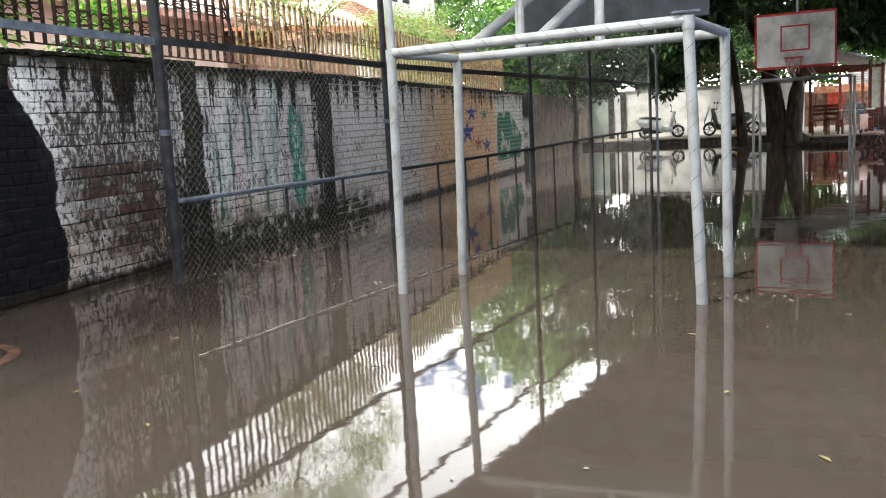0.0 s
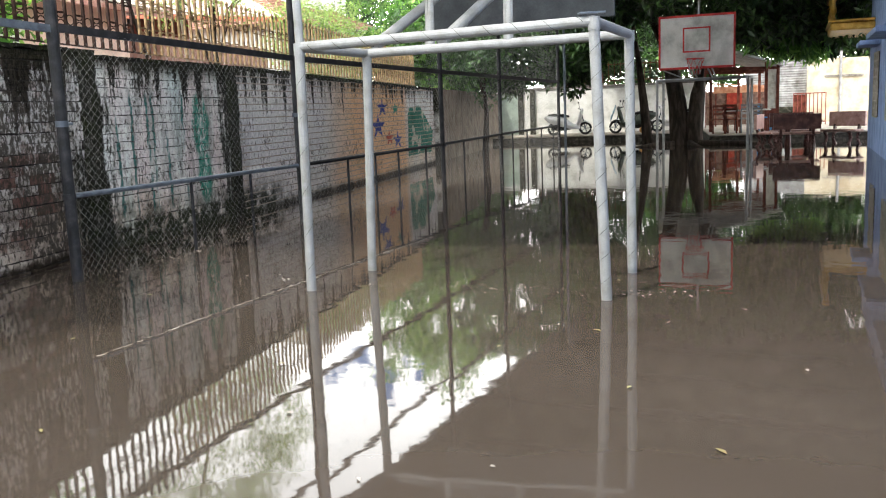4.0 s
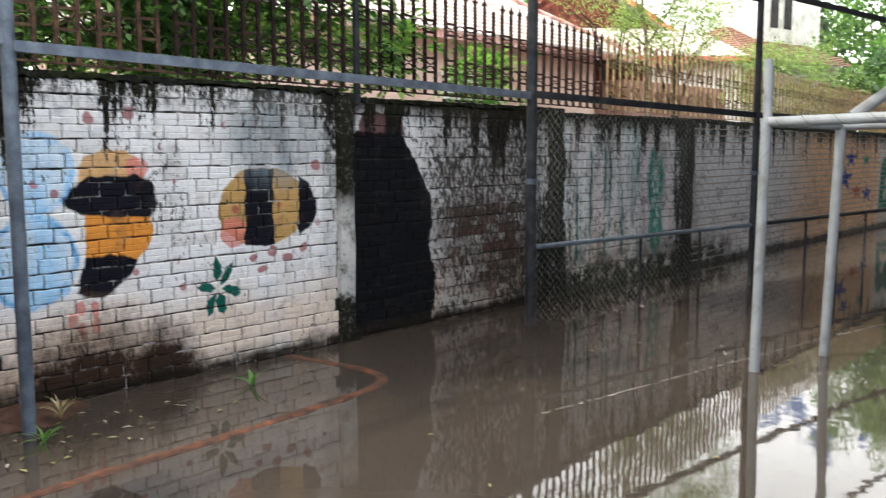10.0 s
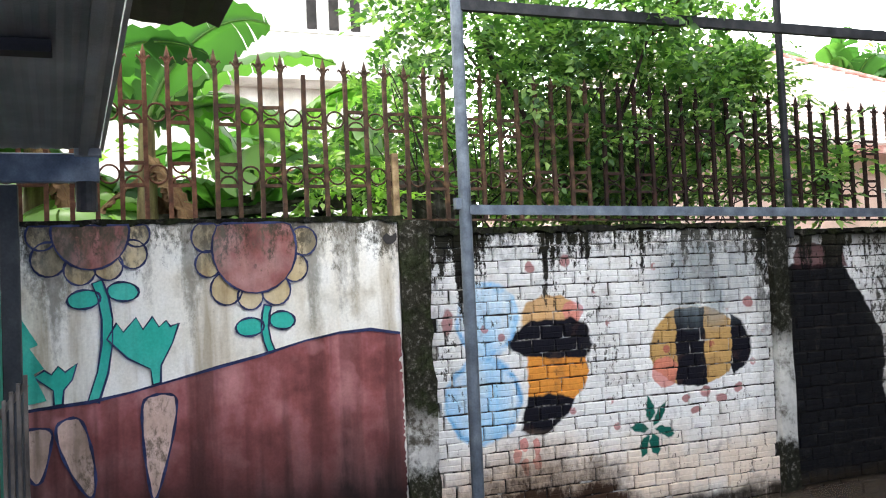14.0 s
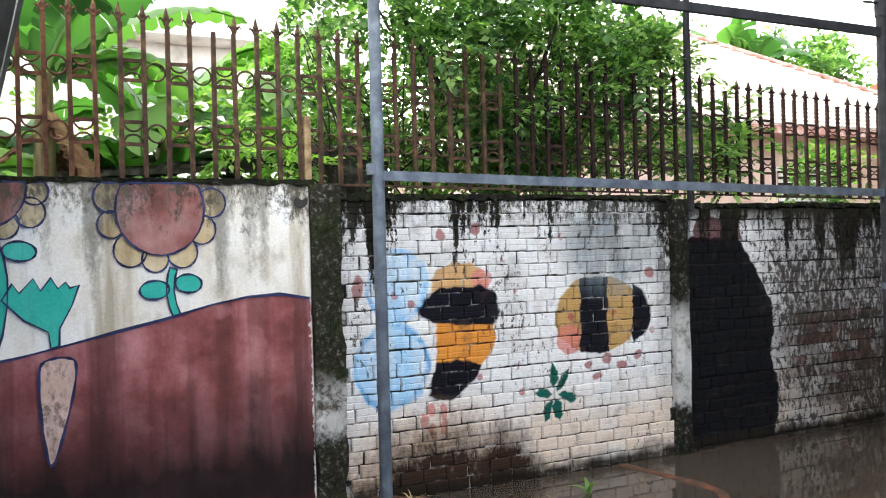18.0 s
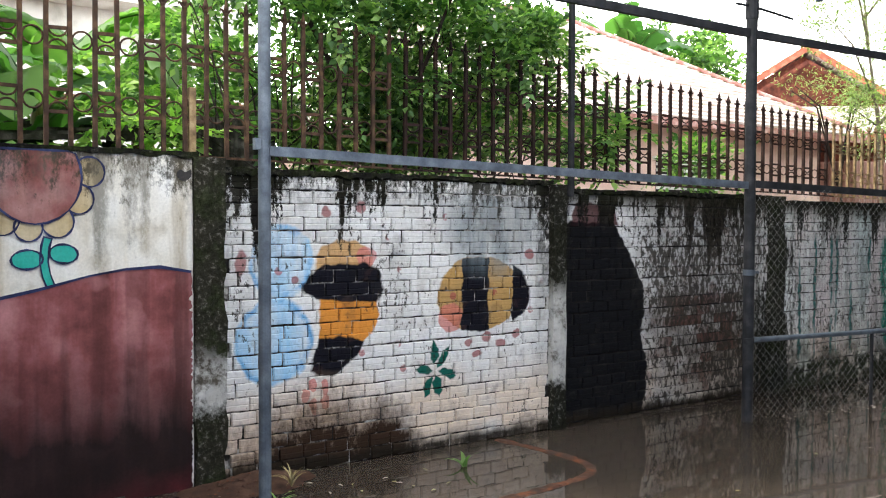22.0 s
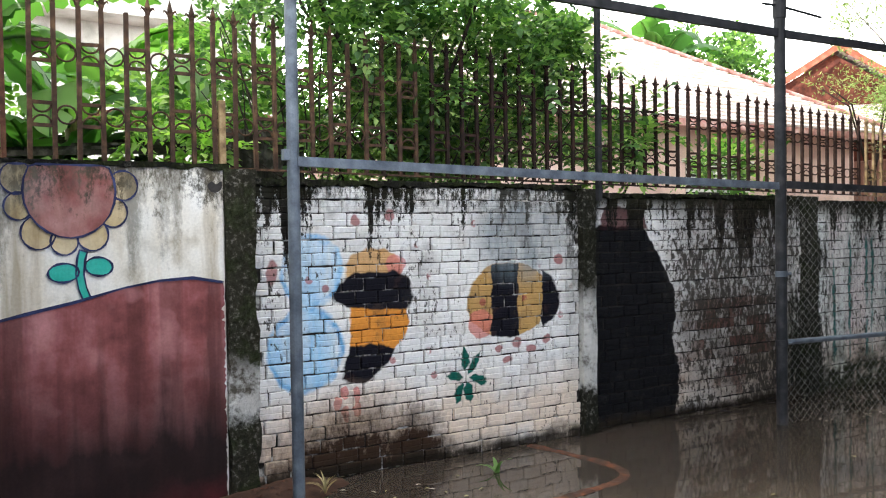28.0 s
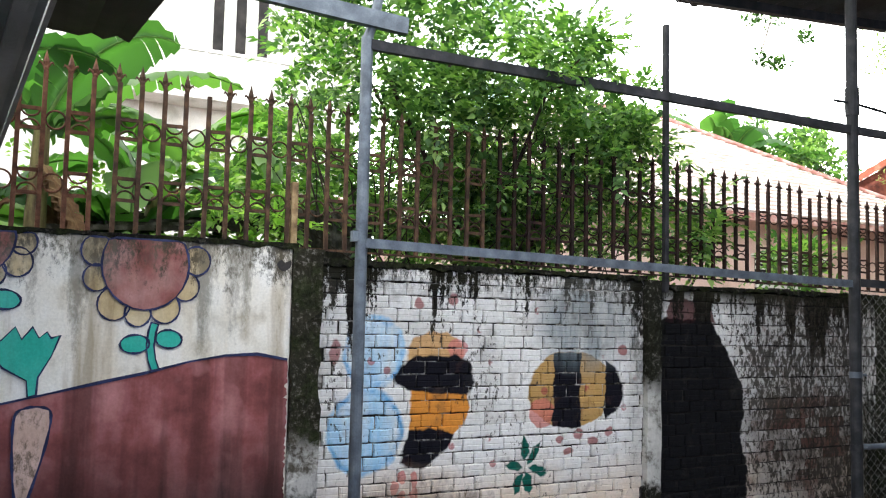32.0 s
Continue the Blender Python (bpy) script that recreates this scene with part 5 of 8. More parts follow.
# ---- kerb, soil bed and pit by the wall ----
M_KERB = worn("worn_orange_kerb", (0.088, 0.043, 0.029), (0.038, 0.025, 0.019), (0.22, 0.080, 0.038), 0.7, 0, 9, 50, 0.6)
bm = bmesh.new()
line = [(0.05, 4.30), (0.45, 4.38), (0.80, 4.425), (1.0, 4.42), (1.13, 4.385), (1.22, 4.32), (1.285, 4.23), (1.325, 4.12), (1.355, 3.95), (1.39, 3.7), (1.42, 3.4), (1.47, 2.7), (1.50, 2.0), (1.53, 1.5), (1.56, 0.8), (1.58, 0.0), (1.6, -2.0)]
fine_line = []
for (xa, ya), (xb, yb) in zip(line, line[1:]):
    for s in range(6):
        fine_line.append((xa + (xb - xa) * s / 6, ya + (yb - ya) * s / 6))
rk = random.Random(8)
prev = None
for i, (x, y) in enumerate(fine_line):
    xa, ya = fine_line[max(i - 1, 0)]
    xb, yb = fine_line[min(i + 1, len(fine_line) - 1)]
    d = Vector((xb - xa, yb - ya)).normalized()
    o = Vector((d.y, -d.x))
    h = 0.011 + rk.uniform(-0.006, 0.006)
    ring = [bm.verts.new((x + o.x * s, y + o.y * s, z)) for s, z in ((-0.045, -0.34), (-0.045, h - 0.012), (-0.030 + rk.uniform(-0.010, 0.010), h), (0.028 + rk.uniform(-0.010, 0.010), h - 0.002), (0.045, h - 0.016), (0.045, -0.34))]
    if prev:
        for a in range(5):
            bm.faces.new((prev[a], prev[a + 1], ring[a + 1], ring[a]))
    prev = ring
tagged(part("kerb", tidy(bm), M_KERB), "worn orange kerb just breaking the water surface", "kerb", kind="structure")


def mound(name, cx, cy, rx, ry, top, mat, seed, label):
    bm = bmesh.new()
    k, rows = 40, 12
    grid = {}
    for i in range(rows + 1):
        for j in range(k):
            a = j * 2 * math.pi / k
            f_ = i / rows
            x, y = cx + rx * f_ * math.cos(a), cy + ry * f_ * math.sin(a)
            z = top * (1 - f_ ** 2) - 0.06 * f_ + 0.02 * noise.noise((x * 5, y * 5, seed)) + 0.012 * noise.noise((x * 17, y * 17, seed))
            grid[i, j] = bm.verts.new((max(x, -0.05), y, z))
    for i in range(rows):
        for j in range(k):
            bm.faces.new((grid[i, j], grid[i + 1, j], grid[i + 1, (j + 1) % k], grid[i, (j + 1) % k]))
    bmesh.ops.remove_doubles(bm, verts=bm.verts[:], dist=0.0005)
    return tagged(part(name, tidy(bm), mat, smooth=True), label, "soil", kind="structure")


mound("soil_bank", 0.10, 2.0, 0.50, 0.75, 0.07, M_SOIL, 3, "wet red soil bank at the foot of the wall")
mound("soil_bank", 0.05, -0.6, 0.40, 1.6, 0.10, M_SOIL, 6, "wet red soil bank at the foot of the wall")
bm = bmesh.new()
for _ in range(150):
    x, y = rk.uniform(0.08, 0.62), rk.gauss(1.9, 0.35)
    q_ = rk.uniform(0.006, 0.022)
    f_ = min(1.0, math.hypot((x - 0.10) / 0.50, (y - 2.0) / 0.75))
    z = 0.07 * (1 - f_ ** 2) - 0.06 * f_
    if z > -0.03:
        ring = [bm.verts.new((x + q_ * math.cos(a) * rk.uniform(0.7, 1.2), y + q_ * math.sin(a) * rk.uniform(0.7, 1.2), z + 0.005)) for a in (0, 1.25, 2.5, 3.8, 5.0)]
        tip = bm.verts.new((x, y, z + q_ * rk.uniform(0.5, 1.0)))
        for i in range(5):
            bm.faces.new((ring[i], ring[(i + 1) % 5], tip))
tagged(part("rubble", tidy(bm), M_KERB), "crumbs of broken brick on the soil bank", "rubble", kind="stuff")
M_PITRIM = worn("wet_dark_concrete", (0.040, 0.036, 0.029), (0.014, 0.013, 0.010), (0.11, 0.10, 0.082), 0.7, 0, 9, 60, 0.6)
# near-black stands in for the shade down in the pit
M_PITWATER = worn("depth_dark_pit_water", (0.007, 0.006, 0.005), (0.003, 0.003, 0.003), (0.013, 0.011, 0.008), 0.10, 0, 6, 60, 0.02)
pit = thing("drain_pit", "broken concrete drain pit with water coloured dark for depth", "drain pit", (0.55, 0.70, 0))
for x0, y0, x1, y1 in ((-0.45, -0.40, -0.37, 0.40), (0.33, -0.40, 0.42, 0.40), (-0.37, -0.40, 0.33, -0.31), (-0.37, 0.31, 0.33, 0.40)):
    part("rim", uneven_box(x0, y0, -0.30, x1, y1, 0.055 + 0.02 * rk.random(), rk.randrange(99), 0.016, 3), M_PITRIM, pit)
part("pit_water", boxb(-0.37, -0.31, -0.05, 0.33, 0.31, 0.010), M_PITWATER, pit, "pit water, the dark of the deep pit in its colour")
part("brick_lump", boxb(0.34, 0.20, 0.03, 0.50, 0.33, 0.095, bev=0.012), M_KERB, pit, "broken orange brick")

# ---- far end of the yard ----
M_GRILLE = worn("pale_breeze_block", (0.50, 0.48, 0.40), (0.34, 0.32, 0.26), (0.60, 0.58, 0.50), 0.8)
M_PAVE = worn("pale_concrete_paving", (0.34, 0.30, 0.25), (0.19, 0.165, 0.135), (0.45, 0.41, 0.35), 0.8, 0, 2, 30, 0.3)
wn_ = thing("wall_north", "white plaster wall with dark buttresses at the yard's end", "wall", (-0.8, 37.5, 0), 0, kind="structure")
part("plaster", boxb(-0.2, 0, -0.34, 8.4, 0.2, 2.1, bev=0.01), M_WHITEWALL, wn_)
part("coping", boxb(-0.25, -0.05, 2.1, 8.4, 0.25, 2.18, bev=0.01), M_CONC, wn_)
for x in (0.80, 1.30):
    part("buttress", boxb(x, -0.1, -0.34, x + 0.22, 0.0, 2.1, bev=0.01), M_MOSS, wn_)
M_PALEGREEN = worn("pale_green_plaster", (0.34, 0.42, 0.36), (0.22, 0.28, 0.23), (0.44, 0.52, 0.46), 0.85, 0, 2)
part("green_sheet", boxb(0.06, -0.02, 0.26, 0.78, -0.004, 1.95), M_PALEGREEN, wn_)
fn = thing("iron_fence", "rusty bar fence on the white wall", "fence", (-0.8, 37.6, 2.18))
for i in range(35):
    part("bar", boxb(i * 0.24 - 0.012, -0.012, 0, i * 0.24 + 0.012, 0.012, 0.9), M_RUST, fn)
for z in (0.15, 0.8):
    part("rail", boxb(-0.02, -0.02, z, 8.2, 0.02, z + 0.03), M_RUST, fn)
rw_ = thing("raised_walk", "raised concrete walk where scooters are parked", "walkway", kind="structure")
part("riser", uneven_box(-0.7, 34.75, -0.34, 7.4, 37.5, 0.19, 71, 0.02, 4), M_PITRIM, rw_, "wet dark riser")
part("slab", boxb(-0.7, 34.80, 0.19, 7.4, 37.5, 0.24, bev=0.015), M_PAVE, rw_)
rw_ = thing("raised_floor", "raised concrete floor of the open shelter", "floor", kind="structure")
part("riser", uneven_box(7.45, 30.4, -0.34, 13.5, 42.5, 0.22, 72, 0.02, 4), M_PITRIM, rw_, "wet dark riser")
part("slab", boxb(7.45, 30.45, 0.22, 13.5, 42.5, 0.27, bev=0.015), M_PAVE, rw_)
c = thing("wall_north_east", "cream plaster wall lit by the sun", "wall", (12.15, 42.6, 0), kind="structure")
part("plaster", boxb(0, 0, -0.34, 8, 0.2, 3.0, bev=0.01), M_CREAM, c)
part("post", tubeb([(1.35, -0.08, 0), (1.35, -0.08, 3.3)], 0.06, 8), M_SHEET, c)
part("sill", boxb(0.7, -0.06, 2.2, 2.3, 0.0, 2.28), M_CONC, c)
cs = thing("sheet_fence", "grey corrugated sheet fence behind the shelter", "fence", (9.6, 43.4, 0))
bm = bmesh.new()
prev = None
for i in range(40):
    z = 0.9 + i * 0.055
    ring = [bm.verts.new((x, 0.02 * (i % 2), z)) for x in (0, 2.7)]
    if prev:
        bm.faces.new((prev[0], prev[1], ring[1], ring[0]))
    prev = ring
part("sheet", bm, M_SHEET, cs)
part("stone_base", boxb(0, -0.1, -0.3, 2.7, 0.2, 0.95, bev=0.02), M_MOSS, cs)
part("post", tubeb([(1.35, -0.06, 0), (1.35, -0.06, 3.2)], 0.05, 8), M_SHEET, cs)

# open shelter
sh = thing("shelter", "open shelter with sheet roof and dark red posts", "shelter", (7.5, 33.0, 0.27))
for x, y in ((0.1, 0), (1.95, 0), (2.33, 0), (0.1, 5), (1.4, 5), (2.2, 5)):
    part("post", boxb(x - 0.05, y - 0.05, 0, x + 0.05, y + 0.05, 2.35), M_WOOD, sh)
bm = bmesh.new()
prev = None
for i in range(70):
    y = -0.9 + i * 0.0972
    up = 0.02 if i % 2 else 0.0
    ring = [bm.verts.new(p) for p in ((-1.7, y, 2.85 + up), (-0.9, y, 3.25 + up), (2.45, y, 2.18 + up))]
    if prev:
        bm.faces.new((prev[0], prev[1], ring[1], ring[0]))
        bm.faces.new((prev[1], prev[2], ring[2], ring[1]))
    prev = ring
part("roof", tidy(bm), M_SHEET, sh)
part("verge", barb((-0.9, -0.92, 3.27), (2.45, -0.92, 2.20), 0.03, 0.08), M_WHITEWALL, sh, "pale roof verge")
part("verge", barb((-0.9, -0.92, 3.27), (-1.7, -0.92, 2.87), 0.03, 0.08), M_WHITEWALL, sh, "pale roof verge")
for y in (0.0, 2.5, 5.0):
    part("truss", barb((-0.3, y, 2.22), (2.35, y, 2.14), 0.06, 0.10), M_WOOD, sh)
part("window_panel", boxb(2.0, -0.03, 0.76, 2.28, 0.03, 2.1), M_GRILLE, sh)
part("half_wall", boxb(2.0, -0.04, 0.0, 2.28, 0.04, 0.755), M_WOOD, sh)
M_CHAIRBLUE = worn("blue_plastic", (0.05, 0.22, 0.48), (0.03, 0.15, 0.35), (0.10, 0.32, 0.58), 0.5)
M_REDCLOTH = worn("red_panel", (0.36, 0.05, 0.03), (0.25, 0.03, 0.02), (0.45, 0.10, 0.05), 0.7)
M_ORANGEWALL = worn("orange_wall", (0.17, 0.105, 0.08), (0.08, 0.05, 0.04), (0.27, 0.17, 0.13), 0.8)
tagged(part("partition", boxb(7.7, 41.4, 0.27, 10.4, 41.5, 1.75, bev=0.01), M_ORANGEWALL), "dull pink painted partition at the back of the shelter", "partition")
tagged(part("wall_hanging", boxb(8.65, 41.30, 0.9, 9.3, 41.36, 1.9, bev=0.01), M_REDCLOTH), "bright red panel hung on the partition", "hanging")


M_PEACH = worn("faded_peach_canvas", (0.62, 0.30, 0.17), (0.44, 0.19, 0.10), (0.74, 0.44, 0.29), 0.85)
cv = thing("canvas_awning", "faded peach canvas awning behind the shelter", "awning", (8.0, 40.0, 0.27))
part("canvas", tidy(bar(bmesh.new(), (0.0, 0.0, 1.78), (2.3, 0.0, 1.62), 1.2, 0.03)), M_PEACH, cv)
part("valance", boxb(0.0, -0.62, 1.38, 2.3, -0.60, 1.66), M_PEACH, cv)
for x in (0.1, 2.2):
    part("post", boxb(x - 0.03, -0.58, 0, x + 0.03, -0.52, 1.60), M_WOOD, cv)


def dining_chair(x, y, turn, mat, label):
    ch = thing("chair", label, "chair", (x, y, 0.27), turn, group="chairs in the shelter")
    for a, b in ((-0.2, -0.2), (0.2, -0.2), (-0.2, 0.2), (0.2, 0.2)):
        part("leg", boxb(a - 0.02, b - 0.02, 0, a + 0.02, b + 0.02, 0.45 if b < 0 else 0.95), mat, ch)
    part("seat", boxb(-0.23, -0.23, 0.45, 0.23, 0.23, 0.49, bev=0.01), mat, ch)
    for z in (0.62, 0.76, 0.88):
        part("back_slat", boxb(-0.2, 0.185, z, 0.2, 0.215, z + 0.07, bev=0.006), mat, ch)
    return ch


M_GREYCHAIR = worn("grey_plastic", (0.16, 0.17, 0.18), (0.08, 0.09, 0.09), (0.25, 0.26, 0.27), 0.5)
for i, (x, y, t, m_, lb) in enumerate(((7.80, 31.3, 180, M_WOOD, "dark red wooden chair in the shelter"), (8.22, 31.2, 160, M_WOOD, "dark red wooden chair in the shelter"),
                                       (8.62, 31.4, 200, M_GREYCHAIR, "grey chair drawn up to the table"), (8.95, 31.3, 175, M_GREYCHAIR, "grey chair drawn up to the table"),
                                       (9.35, 32.3, 90, M_CHAIRBLUE, "blue plastic chair beside the table"), (8.3, 33.4, 10, M_WOOD, "dark red wooden chair in the shelter"))):
    dining_chair(x, y, t, m_, lb)
tb = thing("table", "long table with a pale top in the shelter", "table", (8.75, 32.2, 0.27))
part("tabletop", boxb(-0.75, -0.35, 0.72, 0.75, 0.35, 0.76, bev=0.01), M_WHITEWALL, tb)
for a in (-0.68, 0.68):
    for b in (-0.28, 0.28):
        part("leg", boxb(a - 0.025, b - 0.025, 0, a + 0.025, b + 0.025, 0.72), M_WOOD, tb)
M_REDDULL = worn("dull_red_rail_paint", (0.22, 0.055, 0.04), (0.12, 0.03, 0.022), (0.32, 0.10, 0.07), 0.6)
rl = thing("red_railing", "red steel railing by the cream wall", "railing", (11.0, 38.0, 0.27))
for i in range(9):
    part("bar", boxb(i * 0.15 - 0.015, -0.015, 0, i * 0.15 + 0.015, 0.015, 1.25), M_REDDULL, rl)
for z in (0.1, 1.22):
    part("rail", boxb(0, -0.02, z, 1.2, 0.02, z + 0.04), M_REDDULL, rl)
part("panel", boxb(0.0, 0.02, 0.15, 0.5, 0.04, 1.2), M_WOOD, rl)

# concrete table and benches standing in the water
M_BENCH = worn("polished_maroon_concrete", (0.085, 0.030, 0.025), (0.04, 0.016, 0.013), (0.16, 0.075, 0.06), 0.35, 0, 6, 60, 0.1)
M_BENCHPALE = worn("pale_pink_concrete", (0.48, 0.29, 0.25), (0.32, 0.18, 0.15), (0.60, 0.42, 0.37), 0.4, 0, 6, 60, 0.1)


def curved_leg(bm, x, y0, y1, h):
    for e0, sg in ((y0, 1), (y1, -1)):
        line = [(e0 - sg * 0.06, -0.3), (e0 - sg * 0.03, 0.0), (e0 + sg * 0.03, h * 0.3), (e0 + sg * 0.05, h * 0.55), (e0 + sg * 0.02, h * 0.8), (e0 - sg * 0.03, h)]
        tube(bm, [(x, a, z) for a, z in line], [0.07, 0.06, 0.05, 0.048, 0.052, 0.06], 8)
    return bm


def garden_bench(x, y, turn, back_mat, label):
    bch = thing("garden_bench", label, "bench", (x, y, 0), turn, group="benches round the concrete table")
    part("seat", boxb(-0.62, -0.19, 0.36, 0.62, 0.19, 0.43, bev=0.02), M_BENCHPALE, bch)
    part("backrest", tidy(bar(bmesh.new(), (-0.62, 0.24, 0.72), (0.62, 0.24, 0.72), 0.07, 0.42)), back_mat, bch, "solid moulded backrest")
    for a in (-0.42, 0.42):
        part("leg", tidy(curved_leg(bmesh.new(), a, -0.17, 0.20, 0.36)), M_BENCH, bch)
        part("back_support", barb((a, 0.19, 0.36), (a, 0.25, 0.60), 0.07, 0.07), M_BENCH, bch)
    return bch


garden_bench(8.95, 27.4, 75, M_BENCHPALE, "pale pink concrete bench standing in the flood")
garden_bench(9.75, 28.5, 0, M_BENCH, "maroon concrete bench standing in the flood")
garden_bench(11.0, 27.7, -50, M_BENCHPALE, "pale pink concrete bench standing in the flood")
garden_bench(9.62, 26.6, 178, M_BENCH, "maroon concrete bench standing in the flood")
tb = thing("concrete_table", "maroon concrete garden table standing in the flood", "table", (9.85, 27.55, 0))
part("tabletop", boxb(-0.55, -0.42, 0.66, 0.55, 0.42, 0.73, bev=0.02), M_BENCH, tb)
for a in (-0.33, 0.33):
    part("leg", tidy(curved_leg(bmesh.new(), a, -0.25, 0.25, 0.66)), M_BENCH, tb)


# parked scooters
M_SCWHITE = worn("white_scooter_plastic", (0.72, 0.72, 0.72), (0.58, 0.58, 0.57), (0.80, 0.80, 0.80), 0.25, 0, 3, 40, 0.02)
M_SCDARK = worn("dark_scooter_plastic", (0.05, 0.065, 0.05), (0.02, 0.025, 0.02), (0.11, 0.13, 0.09), 0.3, 0, 3, 40, 0.02)
M_RUBBER = worn("black_rubber", (0.02, 0.02, 0.02), (0.012, 0.012, 0.012), (0.04, 0.04, 0.04), 0.8)
M_LIME = worn("lime_plastic", (0.42, 0.48, 0.04), (0.30, 0.35, 0.03), (0.50, 0.56, 0.08), 0.4)


def loft(bm, rings):
    rows = [[bm.verts.new(p) for p in ring] for ring in rings]
    k = len(rows[0])
    for a, b in zip(rows, rows[1:]):
        for i in range(k):
            bm.faces.new((a[i], a[(i + 1) % k], b[(i + 1) % k], b[i]))
    bm.faces.new(rows[0])
    bm.faces.new(rows[-1])
    return tidy(bm)


def oval_ring(x, z, w, h, k=10):
    return [(x, w * math.cos(a), z + h * math.sin(a)) for a in (i * 2 * math.pi / k for i in range(k))]


def scooter(x, y, turn, body, label, cloth=None):
    s = thing("scooter", label, "scooter", (x, y, 0.24), turn, group="parked scooters")
    for wx in (-0.62, 0.62):
        bm = bmesh.new()
        tube(bm, [(wx + 0.21 * math.cos(a), 0, 0.25 + 0.21 * math.sin(a)) for a in (i * 2 * math.pi / 18 for i in range(19))], 0.045, 8)
        wh = part("wheel", tidy(bm), M_RUBBER, s, "black tyre")
        bm = bmesh.new()
        for q in range(5):
            a = q * 2 * math.pi / 5
            bar(bm, (wx, 0, 0.25), (wx + 0.19 * math.cos(a), 0, 0.25 + 0.19 * math.sin(a)), 0.03, 0.03)
        part("rim", tidy(bm), M_GALV, wh)
    part("body", loft(bmesh.new(), [oval_ring(-0.98, 0.70, 0.05, 0.06), oval_ring(-0.78, 0.64, 0.15, 0.17), oval_ring(-0.4, 0.55, 0.20, 0.25), oval_ring(-0.1, 0.44, 0.19, 0.22), oval_ring(0.15, 0.32, 0.18, 0.11), oval_ring(0.42, 0.34, 0.15, 0.12)]), body, s, "", True)
    part("seat", loft(bmesh.new(), [oval_ring(-0.85, 0.80, 0.06, 0.03), oval_ring(-0.6, 0.80, 0.14, 0.06), oval_ring(-0.25, 0.77, 0.14, 0.06), oval_ring(0.0, 0.72, 0.08, 0.04)]), M_RUBBER, s, "black seat", True)
    part("leg_shield", loft(bmesh.new(), [oval_ring(0.28, 0.36, 0.12, 0.12), oval_ring(0.36, 0.55, 0.22, 0.24), oval_ring(0.46, 0.78, 0.20, 0.26), oval_ring(0.52, 0.96, 0.13, 0.10)]), body, s, "", True)
    part("front_mudguard", loft(bmesh.new(), [oval_ring(0.42, 0.48, 0.07, 0.03), oval_ring(0.62, 0.52, 0.08, 0.03), oval_ring(0.80, 0.44, 0.05, 0.02)]), body, s, "", True)
    part("engine", loft(bmesh.new(), [oval_ring(-0.72, 0.27, 0.10, 0.06), oval_ring(-0.45, 0.28, 0.14, 0.11), oval_ring(-0.15, 0.28, 0.12, 0.10), oval_ring(0.05, 0.26, 0.08, 0.05)]), M_RUBBER, s, "dark engine casing", True)
    part("fork", tubeb([(0.62, 0.05, 0.25), (0.44, 0.03, 0.95)], 0.025, 8), M_GALV, s)
    part("handlebar", tubeb([(0.36, -0.32, 1.02), (0.44, 0, 0.98), (0.36, 0.32, 1.02)], 0.018, 8), M_RUBBER, s)
    for sy in (-1, 1):
        part("mirror", tubeb([(0.40, sy * 0.22, 1.02), (0.38, sy * 0.28, 1.20), (0.36, sy * 0.30, 1.24), (0.36, sy * 0.36, 1.26)], [0.008, 0.008, 0.03, 0.03], 8), M_RUBBER, s)
    part("headlight", loft(bmesh.new(), [oval_ring(0.46, 0.98, 0.10, 0.06), oval_ring(0.55, 0.94, 0.07, 0.05)]), M_WHITESTEEL, s, "clear headlight", True)
    part("stand", tubeb([(-0.1, 0.1, 0.3), (-0.15, 0.22, 0.0)], 0.014, 6), M_RUBBER, s)
    if body is M_SCDARK:
        part("side_flash", loft(bmesh.new(), [oval_ring(0.46, 0.62, 0.205, 0.03), oval_ring(0.50, 0.82, 0.175, 0.05)]), M_LIME, s, "lime green flash", True)
    return s


scooter(2.35, 35.5, 5, M_SCWHITE, "white parked scooter by the wall")
scooter(4.75, 35.5, 172, M_SCDARK, "dark parked scooter with lime green trim")
scooter(6.35, 36.1, 185, M_SCWHITE, "white and black parked scooter behind the tree")
M_CLOTH = worn("pale_blue_cloth", (0.36, 0.50, 0.62), (0.24, 0.36, 0.48), (0.52, 0.64, 0.72), 0.9, 0, 8, 60, 0.6)
tagged(part("rain_cape", loft(bmesh.new(), [oval_ring(4.02 + 0.05 * k, 0.75 + 0.13 * k, 0.20 - 0.02 * k, 0.10 - 0.01 * k) for k in range(5)]), M_CLOTH, smooth=True), "pale blue rain cape draped over a scooter", "cape").matrix_world = Matrix.Translation((-0.05, 35.3, 0.05))
bm = bmesh.new()
bmesh.ops.create_icosphere(bm, subdivisions=2, radius=0.14)
for v in bm.verts:
    v.co.z *= 0.95
M_BALL = worn("faded_orange_ball", (0.52, 0.24, 0.06), (0.38, 0.16, 0.04), (0.62, 0.34, 0.12), 0.7)
tagged(part("ball", bm, M_BALL, smooth=True), "faded orange ball lying at the walk's edge", "ball").location = (5.2, 34.95, 0.375)

